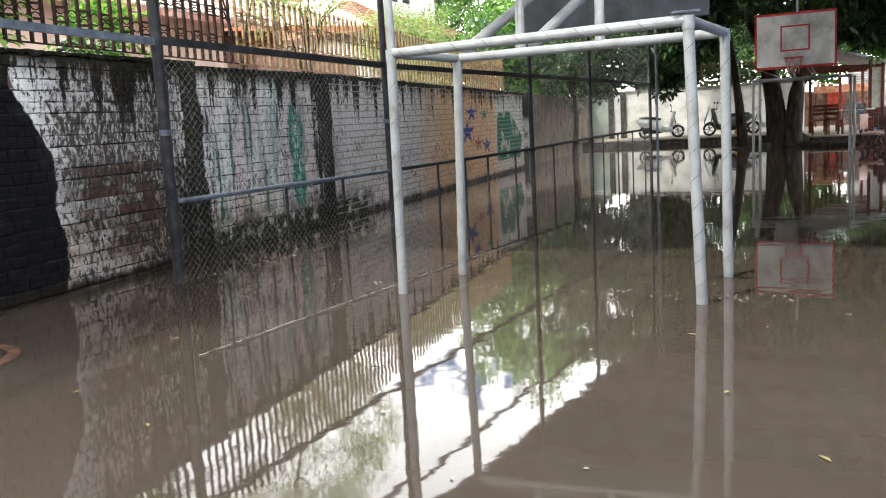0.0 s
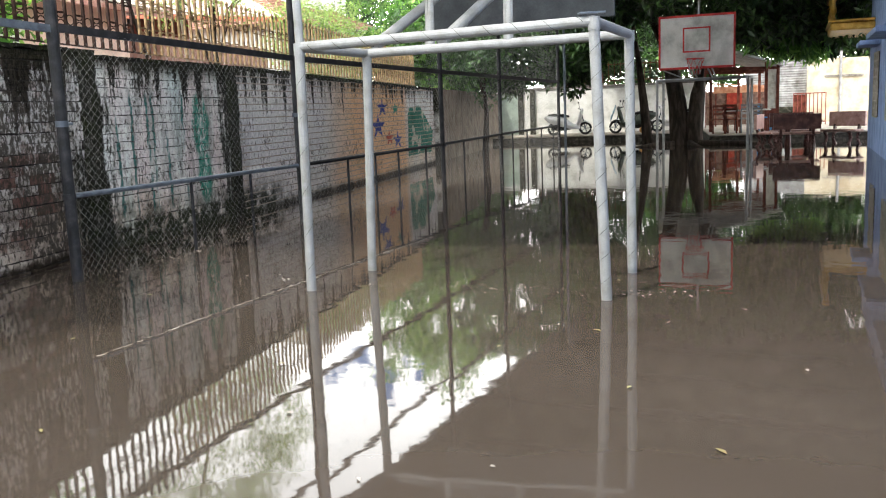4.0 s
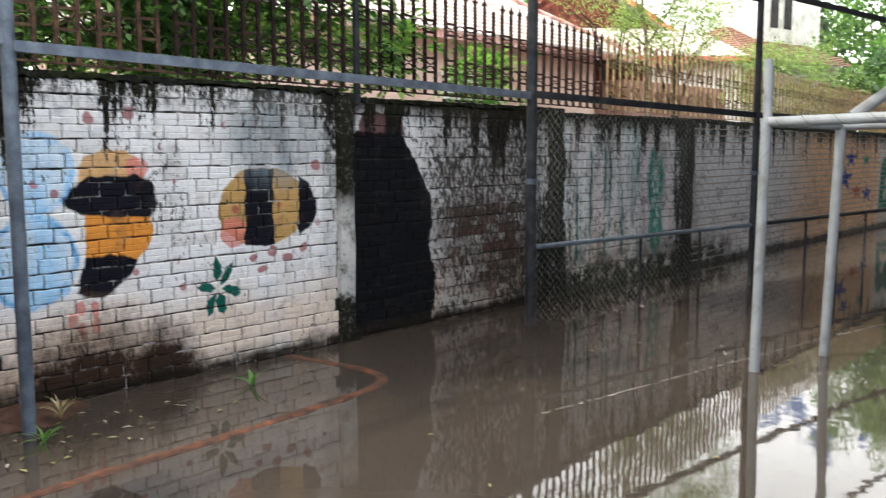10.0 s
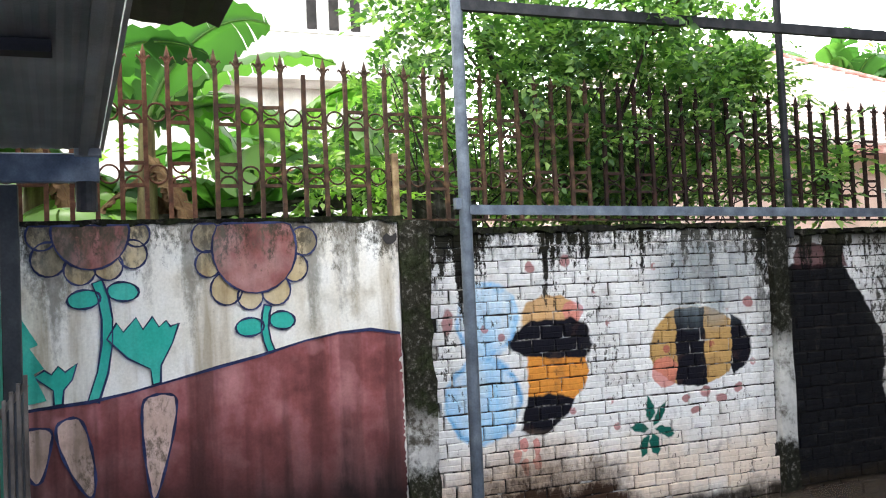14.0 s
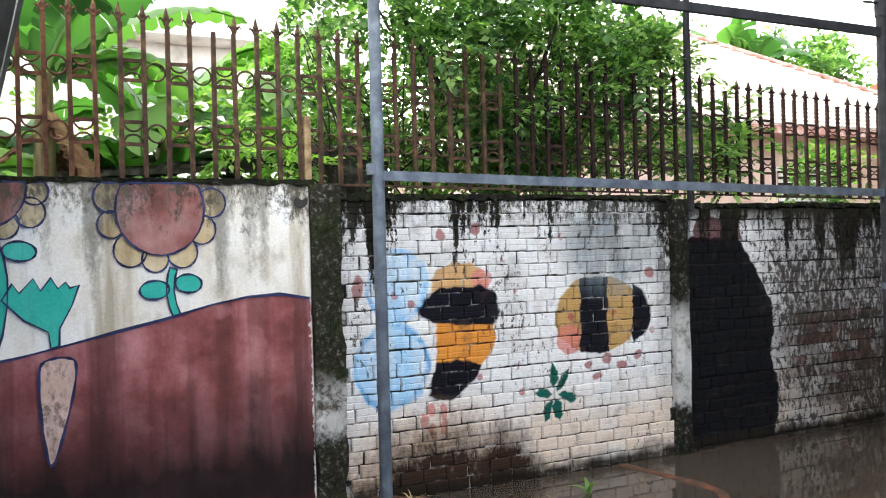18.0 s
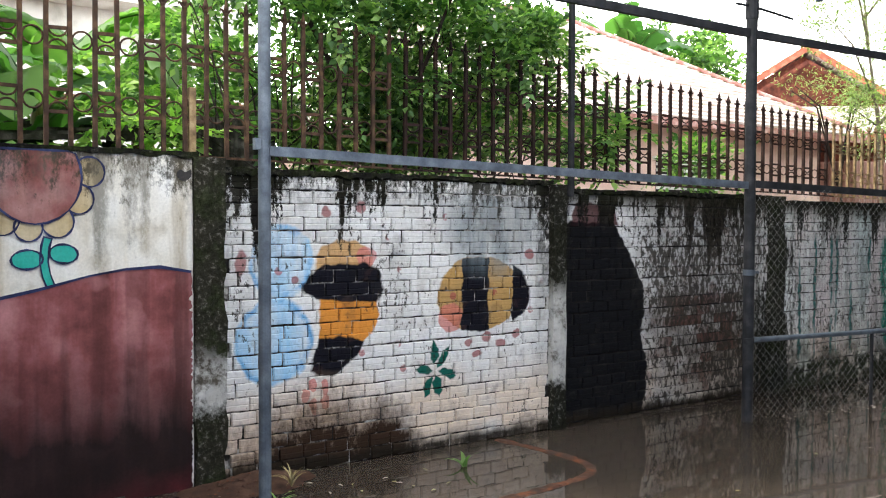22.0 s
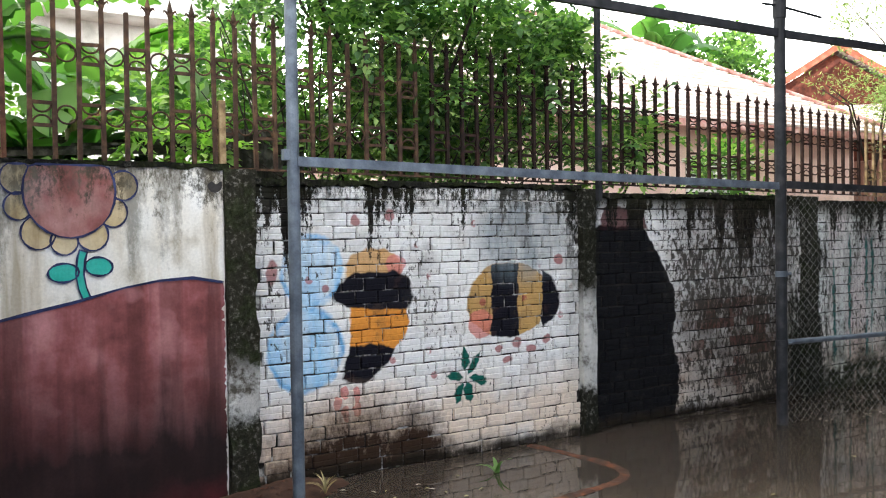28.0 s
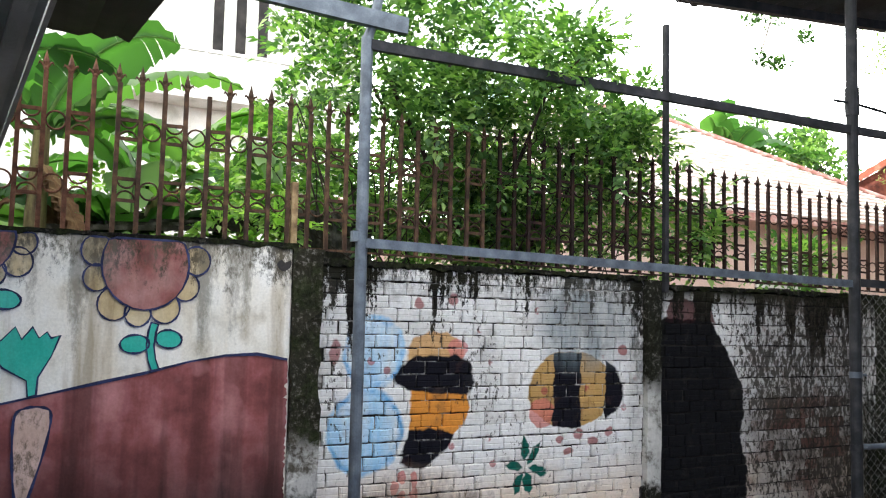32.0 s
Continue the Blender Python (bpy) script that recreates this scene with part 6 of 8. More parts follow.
# ---- blue building along the yard ----
M_GOLD = worn("gold_paint", (0.55, 0.33, 0.06), (0.34, 0.19, 0.03), (0.70, 0.46, 0.12), 0.35, 0.4, 6)
bb = thing("blue_building", "pale blue plastered building with grilled windows", "building", (11.43, 26.4, 0), -COURT)
part("wall", boxb(0, -34, -0.34, 7, 0, 4.6, bev=0.02), M_BLUE, bb)
for y0 in (-3.4, -8.3, -12.6, -17):
    wd = part("window", boxb(-0.02, y0, 0.86, 0.004, y0 + 1.2 if y0 > -4 else y0 + 2.4, 2.4), M_DARKSHEET, bb, "dark grilled window")
    wide = 1.2 if y0 > -4 else 2.4
    k = int(wide / 0.2)
    for i in range(k + 1):
        part("grille_bar", boxb(-0.05, y0 + i * wide / k - 0.02, 0.86, -0.021, y0 + i * wide / k + 0.02, 2.4), M_GRILLE, wd)
    for i in range(9):
        z = 0.86 + i * 0.19
        part("grille_bar", boxb(-0.048, y0, z - 0.02, -0.023, y0 + wide, z + 0.02), M_GRILLE, wd)
    part("canopy", boxb(-0.45, y0 - 0.2, 2.55, 0.0, y0 + wide + 0.2, 2.66, bev=0.01), M_BLUE, bb)
for y0, z0 in ((-0.9, 2.95),):
    bal = part("balcony", boxb(-1.05, -1.6, 3.05, 0.0, 2.2, 3.25, bev=0.03), M_GOLD, bb, "gold balcony slab")
    part("moulding", boxb(-1.10, -1.65, 3.25, 0.0, 2.25, 3.32, bev=0.02), M_GOLD, bal)
    for i in range(13):
        yy = -1.5 + i * 0.3
        part("baluster", tubeb([(-0.98, yy, 3.32), (-0.98, yy, 3.42), (-0.98, yy, 3.55), (-0.98, yy, 3.72), (-0.98, yy, 3.9), (-0.98, yy, 4.02)], [0.07, 0.04, 0.085, 0.045, 0.075, 0.06], 8), M_GOLD, bal)
    part("handrail", boxb(-1.08, -1.65, 4.02, -0.88, 2.25, 4.16, bev=0.02), M_GOLD, bal)

# ---- houses behind the wall ----
M_TILEPALE = worn("sun_bleached_roof_tile", (0.74, 0.64, 0.60), (0.64, 0.50, 0.46), (0.80, 0.74, 0.71), 0.7, 0, 4, 40, 0.4)


def tiled_slope(a, b, c, d, rows, mat, parent, name="roof_slope"):
    """A roof slope of stepped tile rows; a to b is the eave, d to c the ridge."""
    a, b, c, d = (Vector(p) for p in (a, b, c, d))
    nrm = (b - a).cross(d - a).normalized()
    if nrm.z < 0:
        nrm = -nrm
    bm = bmesh.new()
    for i in range(rows):
        f0, f1 = i / rows, (i + 1) / rows
        p0, p1 = a + (d - a) * f0, b + (c - b) * f0
        q0, q1 = a + (d - a) * f1, b + (c - b) * f1
        lift = nrm * 0.045
        vs = [bm.verts.new(p) for p in (p0 + lift, p1 + lift, q1, q0)]
        bm.faces.new(vs)
        vs2 = [bm.verts.new(p) for p in (p0, p1, p1 + lift, p0 + lift)]
        bm.faces.new(vs2)
    return part(name, bm, mat, parent)


M_SHEDWALL = worn("faded_brown_pink_boards", (0.28, 0.155, 0.125), (0.15, 0.08, 0.06), (0.40, 0.27, 0.225), 0.85, 0, 3, 50, 0.4, stretch=(6, 6, 0.5))
M_RIDGE = worn("faded_red_ridge_tile", (0.42, 0.22, 0.19), (0.28, 0.12, 0.10), (0.60, 0.45, 0.42), 0.8)
h = thing("pink_house", "pink plastered house with a sun-bleached tile roof", "house")
part("wall", boxb(-13.5, 8.2, -0.34, -5.7, 18.0, 3.95), M_PINK, h)
tiled_slope((-5.0, 7.4, 3.88), (-5.0, 18.7, 3.88), (-9.6, 13.6, 6.7), (-9.6, 10.0, 6.7), 26, M_TILEPALE, h)
tiled_slope((-5.0, 18.7, 3.88), (-14.2, 18.7, 3.88), (-9.6, 13.6, 6.7), (-9.6, 13.6, 6.7), 24, M_TILEPALE, h)
tiled_slope((-14.2, 7.4, 3.88), (-5.0, 7.4, 3.88), (-9.6, 10.0, 6.7), (-9.6, 10.0, 6.7), 24, M_TILEPALE, h)
part("hip_ridge", tubeb([(-5.0, 18.7, 3.95), (-9.6, 13.6, 6.78)], 0.045, 8), M_RIDGE, h)
part("hip_ridge", tubeb([(-9.6, 13.6, 6.78), (-9.6, 10.0, 6.78)], 0.045, 8), M_RIDGE, h)
part("fascia", boxb(-5.06, 7.4, 3.74, -5.0, 18.7, 3.87), M_RIDGE, h)
wd = part("window", boxb(-5.72, 12.6, 2.45, -5.69, 14.4, 3.15), M_DARKSHEET, h, "dark louvred window")
for i in range(6):
    part("louvre", boxb(-5.69, 12.6, 2.47 + i * 0.115, -5.64, 14.4, 2.53 + i * 0.115), M_WHITEWALL, wd)
part("window_frame", boxb(-5.70, 12.5, 3.15, -5.62, 14.5, 3.22), M_WHITEWALL, wd)
tagged(part("timber_shed", boxb(-9.0, 18.9, -0.3, -5.4, 24.5, 3.4, bev=0.02), M_SHEDWALL), "faded brown-pink timber shed beside the pink house", "shed")
h = thing("gabled_house", "red-brown timber house with a pointed gable", "house", (-11.4, 25.8, 0), -42)
part("wall", boxb(-4, -2.6, -0.3, 0, 2.6, 5.9), M_WOOD, h)
bm = bmesh.new()
vs = [bm.verts.new(p) for p in ((0, -2.6, 5.9), (0, 2.6, 5.9), (0, 0, 7.45))]
bm.faces.new(vs)
vs = [bm.verts.new(p) for p in ((-0.1, -2.6, 5.9), (-0.1, 2.6, 5.9), (-0.1, 0, 7.45))]
bm.faces.new(vs)
part("gable", tidy(bm), M_WOOD, h)
for sy in (-1, 1):
    part("bargeboard", barb((0.62, sy * 3.15, 5.62), (0.62, 0, 7.62), 0.05, 0.20), M_TILE, h)
    part("bargeboard", barb((0.64, sy * 2.3, 5.70), (0.64, 0, 7.16), 0.04, 0.12), M_WOOD, h)
tiled_slope((3.4, -4.4, 4.55), (3.4, 4.6, 4.55), (0.4, 4.0, 5.75), (0.4, -3.8, 5.75), 14, M_TILEPALE, h, "lower_slope")
part("eave_board", boxb(3.36, -4.4, 4.40, 3.42, 4.6, 4.54), M_TILE, h)
part("opening", boxb(0.0, -0.8, 4.6, 0.03, 1.0, 5.6), M_DARKSHEET, h, "dark open gallery")
tiled_slope((0.6, -3.1, 5.65), (-4.2, -3.1, 5.65), (-4.2, 0, 7.6), (0.6, 0, 7.6), 16, M_TILEPALE, h)
tiled_slope((0.6, 3.1, 5.65), (-4.2, 3.1, 5.65), (-4.2, 0, 7.6), (0.6, 0, 7.6), 16, M_TILEPALE, h)
h = thing("white_house", "white rendered house with a brown tile roof", "house", (-9.0, 38, 0), -12)
part("wall", boxb(-6, -3, -0.3, 0, 4, 5.4), M_WHITEWALL, h)
part("upper_storey", boxb(-6, -0.5, 5.4, -1.0, 4, 9.5), M_WHITEWALL, h)
tiled_slope((1.0, -3.9, 5.2), (1.0, 4.8, 5.2), (-2.5, 2, 7.0), (-2.5, -1, 7.0), 16, M_TILEBROWN, h)
tiled_slope((-6.5, -3.9, 5.2), (1.0, -3.9, 5.2), (-2.5, -1, 7.0), (-2.5, -1, 7.0), 16, M_TILEBROWN, h)
for y in (0.2, 1.2):
    part("window", boxb(-1.02, y, 6.9, -0.97, y + 0.55, 8.6), M_DARKSHEET, h, "dark tall window")
h = thing("white_block", "white rendered building with a balcony", "building", (-13.0, 3.0, 0))
part("wall", boxb(-6, -4.5, -0.3, 0, 4.4, 13.0), M_WHITEWALL, h)
part("balcony", boxb(0, -2.2, 6.3, 0.9, 3.1, 6.5), M_WHITEWALL, h)
for i in range(14):
    part("baluster", boxb(0.82, -2.1 + i * 0.39, 6.5, 0.88, -2.03 + i * 0.39, 7.3), M_WHITEWALL, h)
part("handrail", boxb(0.80, -2.2, 7.3, 0.9, 3.1, 7.37), M_WHITEWALL, h)
for y in (1.0, 1.5, 2.0):
    part("window", boxb(-0.02, y, 7.6, 0.03, y + 0.22, 8.9), M_DARKSHEET, h, "dark narrow window")
part("window", boxb(-0.02, -1.8, 8.8, 0.03, 0.4, 10.4), M_DARKSHEET, h, "dark window")

h = thing("garden_shed", "low garden shed roofed with rusty sheet", "shed", (-2.2, 1.15, 0), -6)
part("wall", boxb(-0.9, -0.9, -0.3, 0.6, 1.3, 2.52), M_DARKSHEET, h)
tiled_slope((0.9, -1.15, 2.50), (0.9, 1.6, 2.62), (-1.2, 1.6, 2.98), (-1.2, -1.15, 2.86), 6, M_MOSS, h, "roof_sheet")
tiled_slope((-1.2, -0.4, 2.98), (-1.2, 2.4, 3.02), (-3.0, 2.4, 3.45), (-3.0, -0.4, 3.40), 8, M_TILEBROWN, h, "roof_tile")
cs = thing("sheet_screen", "upright corrugated sheet screen behind the fence", "screen", (-0.55, 1.75, 2.0))
bm = bmesh.new()
prev = None
for i in range(34):
    ring = [bm.verts.new((0.012 * (1 if i % 4 < 2 else -1), i * 0.022, z)) for z in (0, 0.72)]
    if prev:
        bm.faces.new((prev[0], ring[0], ring[1], prev[1]))
    prev = ring
part("sheet", bm, M_MOSS, cs)


# ---- leaves ----
def leaf_material(name, dark, base, light, trans):
    m, n, l = nodes_of(name)
    n.remove(n["Principled BSDF"])
    out = n["Material Output"]
    g = n.new("ShaderNodeNewGeometry")
    c = ramp_of(n, l, g.outputs["Random Per Island"], [(0.0, dark), (0.5, base), (1.0, light)])
    c = blend(n, l, 0.6, c, ramp_of(n, l, noise_of(n, l, 1.1, 3), [(0.3, (0.6, 0.65, 0.6)), (0.7, (1.2, 1.15, 1.0))]), "MULTIPLY")
    d = n.new("ShaderNodeBsdfPrincipled")
    d.inputs["Roughness"].default_value = 0.45
    d.inputs["Specular IOR Level"].default_value = 0.35
    t = n.new("ShaderNodeBsdfTranslucent")
    l.new(c, d.inputs["Base Color"])
    t_col = blend(n, l, 1.0, c, (1.15, 1.5, 0.6), "MULTIPLY")
    l.new(t_col, t.inputs["Color"])
    mx = n.new("ShaderNodeMixShader")
    mx.inputs[0].default_value = trans
    l.new(d.outputs[0], mx.inputs[1])
    l.new(t.outputs[0], mx.inputs[2])
    l.new(mx.outputs[0], out.inputs["Surface"])
    return m


M_LEAF = leaf_material("shrub_leaf", (0.030, 0.080, 0.026), (0.105, 0.215, 0.066), (0.33, 0.47, 0.17), 0.48)
M_LEAFDARK = leaf_material("mango_leaf", (0.010, 0.026, 0.010), (0.024, 0.060, 0.020), (0.075, 0.15, 0.045), 0.16)
M_LEAFMID = leaf_material("tree_leaf", (0.025, 0.06, 0.02), (0.05, 0.12, 0.03), (0.12, 0.24, 0.05), 0.3)
M_LEAFMANGO = leaf_material("young_mango_leaf", (0.05, 0.13, 0.04), (0.12, 0.26, 0.07), (0.26, 0.42, 0.14), 0.4)
M_LEAFYARD = leaf_material("garden_leaf", (0.05, 0.12, 0.035), (0.13, 0.26, 0.075), (0.28, 0.42, 0.13), 0.52)
M_LEAFBRIGHT = leaf_material("young_leaf", (0.10, 0.22, 0.05), (0.22, 0.38, 0.09), (0.42, 0.56, 0.20), 0.5)
M_LEAFLIGHT = leaf_material("feathery_leaf", (0.12, 0.16, 0.07), (0.24, 0.31, 0.13), (0.42, 0.48, 0.26), 0.45)
M_BANANA = leaf_material("banana_leaf", (0.035, 0.095, 0.035), (0.085, 0.20, 0.062), (0.22, 0.37, 0.12), 0.45)


def leaf_mesh(name, spots, mat, size, wide, seed, droop=0.3):
    """Many single leaves, each folded along its rib. spots: centre, radii, count."""
    r = np.random.default_rng(seed)
    P = []
    for c, rad, k in spots:
        v = r.normal(size=(k, 3))
        v /= np.linalg.norm(v, axis=1)[:, None]
        f = r.uniform(0.25, 1.0, k) ** 0.6
        P.append(np.array(c) + v * f[:, None] * np.array(rad) * (1 + 0.16 * np.sin(v[:, :1] * 7 + v[:, 2:] * 5)))
    P = np.concatenate(P)
    k = len(P)
    d = r.normal(size=(k, 3))
    d[:, 2] = d[:, 2] * 0.6 - droop
    d /= np.linalg.norm(d, axis=1)[:, None]
    up = r.normal(size=(k, 3)) * 0.6 + np.array([0, 0, 1.0])
    s = np.cross(d, up)
    s /= np.linalg.norm(s, axis=1)[:, None] + 1e-9
    n_ = np.cross(s, d)
    L = size * r.uniform(0.6, 1.35, k)[:, None]
    W = wide * L
    v0, v3 = P, P + d * L - n_ * L * 0.12
    m1 = P + d * L * 0.45
    a, b = m1 + s * W + n_ * W * 0.35, m1 - s * W + n_ * W * 0.35
    verts = np.stack([v0, a, v3, b], 1).reshape(-1, 3)
    idx = np.arange(k)[:, None] * 4
    faces = np.concatenate([idx + [0, 1, 2], idx + [0, 2, 3]])
    me = bpy.data.meshes.new(name)
    me.vertices.add(len(verts))
    me.vertices.foreach_set("co", verts.ravel())
    me.loops.add(faces.size)
    me.polygons.add(len(faces))
    me.loops.foreach_set("vertex_index", faces.ravel())
    me.polygons.foreach_set("loop_start", np.arange(len(faces)) * 3)
    me.update(calc_edges=True)
    me.materials.append(mat)
    return new(name, me)


def spray_mesh(name, spots, mat, size, wide, seed, per=9):
    """Leaves set in two rows along short stems, each stem turned up and out of its clump."""
    r = np.random.default_rng(seed)
    P, D, N = [], [], []
    for c, rad, k in spots:
        m = max(2, k // per)
        v = r.normal(size=(m, 3))
        v /= np.linalg.norm(v, axis=1)[:, None]
        root = np.array(c) + v * (r.uniform(0.2, 1.0, m) ** 0.7)[:, None] * np.array(rad) * 0.9
        T = v * 0.8 + r.normal(size=(m, 3)) * 0.45 + np.array([0.05, 0, 0.30])
        T /= np.linalg.norm(T, axis=1)[:, None]
        S = np.cross(T, np.array([0, 0, 1.0]) + r.normal(size=(m, 3)) * 0.25)
        S /= np.linalg.norm(S, axis=1)[:, None] + 1e-9
        U = np.cross(S, T)
        long = size * per * r.uniform(0.24, 0.42, m)[:, None]
        for j in range(per):
            f = j / (per - 1)
            sg = 1.0 if j % 2 else -1.0
            if j == per - 1:
                sg = 0.0
            P.append(root + T * long * f - np.array([0, 0, 1.0]) * long * 0.25 * f * f)
            d = T * (0.55 + 0.3 * f) + S * sg * 0.9 - U * 0.18 + r.normal(size=(m, 3)) * 0.18
            D.append(d / np.linalg.norm(d, axis=1)[:, None])
            N.append(U + r.normal(size=(m, 3)) * 0.25)
    P, D, N = np.concatenate(P), np.concatenate(D), np.concatenate(N)
    k = len(P)
    s = np.cross(D, N)
    s /= np.linalg.norm(s, axis=1)[:, None] + 1e-9
    n_ = np.cross(s, D)
    L = size * r.uniform(0.65, 1.3, k)[:, None]
    W = wide * L
    m1 = P + D * L * 0.42
    a, b = m1 + s * W + n_ * W * 0.3, m1 - s * W + n_ * W * 0.3
    tip = P + D * L - n_ * L * 0.16
    verts = np.stack([P, a, tip, b], 1).reshape(-1, 3)
    idx = np.arange(k)[:, None] * 4
    faces = np.concatenate([idx + [0, 1, 2], idx + [0, 2, 3]])
    me = bpy.data.meshes.new(name)
    me.vertices.add(len(verts))
    me.vertices.foreach_set("co", verts.ravel())
    me.loops.add(faces.size)
    me.polygons.add(len(faces))
    me.loops.foreach_set("vertex_index", faces.ravel())
    me.polygons.foreach_set("loop_start", np.arange(len(faces)) * 3)
    me.update(calc_edges=True)
    me.materials.append(mat)
    return new(name, me)


def tree(name, label, base, limbs, trunk_r, bark, leaf, spots, size, wide, seed, category="tree", droop=0.3, sprays=False):
    """limbs: polylines from the base, each with its start radius."""
    t = thing(name, label, category, base)
    for i, (pts, r0) in enumerate(limbs):
        rs = [r0 * (1 - 0.75 * k / (len(pts) - 1)) for k in range(len(pts))]
        part("trunk" if i == 0 else "limb", tubeb(pts, rs, 10 if r0 > 0.05 else 6), bark, t, smooth=True)
    crown = spray_mesh("crown", spots, leaf, size, wide, seed) if sprays else leaf_mesh("crown", spots, leaf, size, wide, seed, droop)
    crown.parent = t
    return t


def clumps(c, rad, n_, r_each, per, seed):
    """Clumps over an uneven egg-shaped crown."""
    r = random.Random(seed)
    out = []
    for _ in range(n_):
        a, z = r.uniform(0, 2 * math.pi), r.uniform(-1, 1)
        q = math.sqrt(1 - z * z)
        f = r.uniform(0.45, 1.0)
        s = r.uniform(0.6, 1.35)
        out.append(((c[0] + rad[0] * q * math.cos(a) * f, c[1] + rad[1] * q * math.sin(a) * f, c[2] + rad[2] * z * f), (r_each * s,) * 2 + (r_each * s * 0.75,), int(per * s)))
    return out


# shrub tree over the fence
sp = clumps((-0.75, 3.05, 1.85 + 2.35), (0.95, 1.75, 1.15), 54, 0.33, 175, 2)
sp += clumps((-0.55, 3.9, 3.1), (0.45, 1.35, 0.75), 42, 0.30, 130, 3)
sp += clumps((-0.5, 4.55, 3.6), (0.45, 0.75, 0.7), 26, 0.28, 130, 6)
sp += clumps((-1.3, 2.7, 5.3), (1.0, 1.5, 0.7), 26, 0.38, 120, 5)
sp = [(c, r_, int(k * 1.15)) for c, r_, k in sp]
sp += clumps((-0.5, 5.05, 3.75), (0.4, 0.55, 0.5), 14, 0.26, 130, 16) + clumps((0.55, 3.75, 4.0), (0.16, 0.75, 0.22), 11, 0.20, 90, 17)
sp += clumps((-0.75, 3.4, 2.72), (0.45, 1.7, 0.36), 38, 0.25, 105, 8)
sp += clumps((-1.6, 3.6, 2.9), (0.5, 2.2, 0.8), 40, 0.34, 120, 4)
base = Vector((-0.85, 3.75, 0))
tree("shrub_tree", "leafy green shrub tree growing through the iron fence", base,
     [([(0, 0, -0.3), (0.05, 0.0, 1.4), (0.15, -0.1, 2.4), (0.2, -0.2, 3.2), (0.05, -0.5, 4.4)], 0.06),
      ([(0.1, 0, 1.9), (0.3, 0.35, 2.6), (0.2, 0.75, 3.3)], 0.035), ([(0.12, -0.05, 2.1), (0.35, -0.6, 2.9), (0.55, -1.2, 3.7), (0.6, -1.5, 4.3)], 0.035),
      ([(0.15, -0.1, 2.4), (-0.3, -0.8, 3.6), (-0.5, -1.3, 4.6)], 0.03), ([(0.1, 0, 1.8), (0.25, -0.4, 2.3), (0.3, -0.9, 2.8)], 0.025),
      ([(0.1, 0, 1.6), (0.05, 0.6, 2.4), (0.1, 1.1, 2.9)], 0.025),
      ([(0.15, -0.1, 2.6), (0.6, 0.0, 3.3), (1.0, 0.0, 3.8), (1.4, 0.1, 4.05)], 0.025), ([(1.0, 0.0, 3.8), (1.3, -0.5, 4.0)], 0.014), ([(1.0, 0.0, 3.8), (1.3, 0.5, 4.0)], 0.014)], 0.06, M_BARK, M_LEAF, [((c[0] - base.x, c[1] - base.y, c[2]), r_, k) for c, r_, k in sp], 0.078, 0.30, 7, sprays=True)
tree("shrub", "mid green bushes filling the garden behind the shrub tree", (0, 0, 0), [([(-2.6, 3.4, -0.3), (-2.5, 3.3, 1.8), (-2.4, 3.2, 3.6)], 0.05), ([(-2.5, 3.3, 1.8), (-2.3, 4.6, 3.0)], 0.03), ([(-2.5, 3.3, 1.8), (-2.3, 2.2, 3.0)], 0.03)], 0.05, M_BARK, M_LEAFYARD,
     clumps((-2.5, 3.4, 3.15), (0.6, 2.1, 0.95), 46, 0.34, 100, 36), 0.10, 0.28, 37, "shrub", sprays=True)
rt = random.Random(33)
for _ in range(90):
    p = Vector((rt.uniform(-1.1, -0.35), rt.uniform(2.0, 5.2), rt.uniform(1.9, 3.0))) - base
    d = Vector((rt.uniform(-0.3, 0.5), rt.uniform(-0.7, 0.7), rt.uniform(0.35, 1.0))).normalized()
    L = rt.uniform(0.5, 1.3)
    bend = Vector((rt.uniform(-0.2, 0.3), rt.uniform(-0.3, 0.3), rt.uniform(-0.25, 0.1)))
    part("twig", tubeb([p, p + d * L * 0.35 + bend * 0.1, p + d * L * 0.7 + bend * 0.45, p + d * L + bend], [0.009, 0.007, 0.005, 0.002], 5), M_BARK, bpy.data.objects["shrub_tree"])
sp = clumps((-0.45, 5.75, 2.9), (0.35, 0.6, 0.65), 20, 0.22, 75, 9)
tree("shrub", "light green shrub behind the fence", (0, 0, 0), [([(-0.5, 5.7, -0.3), (-0.5, 5.7, 2.0), (-0.45, 5.6, 3.2)], 0.03), ([(-0.5, 5.7, 1.8), (-0.3, 6.1, 2.7)], 0.02)], 0.03, M_BARK, M_LEAF, sp, 0.10, 0.27, 11, "shrub", sprays=True)
sp = clumps((-0.55, 1.35, 2.55), (0.2, 0.5, 0.18), 9, 0.16, 40, 19) + clumps((-3.4, 0.3, 3.0), (0.5, 1.6, 0.5), 22, 0.28, 50, 21) + clumps((-1.2, 1.6, 2.95), (0.3, 0.4, 0.2), 7, 0.2, 45, 22)
tree("shrub", "low green weeds behind the fence", (0, 0, 0), [([(-0.8, 1.5, -0.3), (-0.8, 1.5, 2.7)], 0.02), ([(-3.5, 0.6, -0.3), (-3.4, 0.5, 2.9)], 0.02)], 0.03, M_BARK, M_LEAFBRIGHT, sp, 0.10, 0.26, 23, "shrub", sprays=True)
sp = clumps((-0.5, 7.6, 2.55), (0.3, 0.8, 0.3), 12, 0.2, 60, 29)
tree("shrub", "light green shrub behind the fence", (0, 0, 0), [([(-0.6, 7.6, -0.3), (-0.6, 7.6, 2.5)], 0.02)], 0.03, M_BARK, M_LEAF, sp, 0.10, 0.25, 31, "shrub", sprays=True)


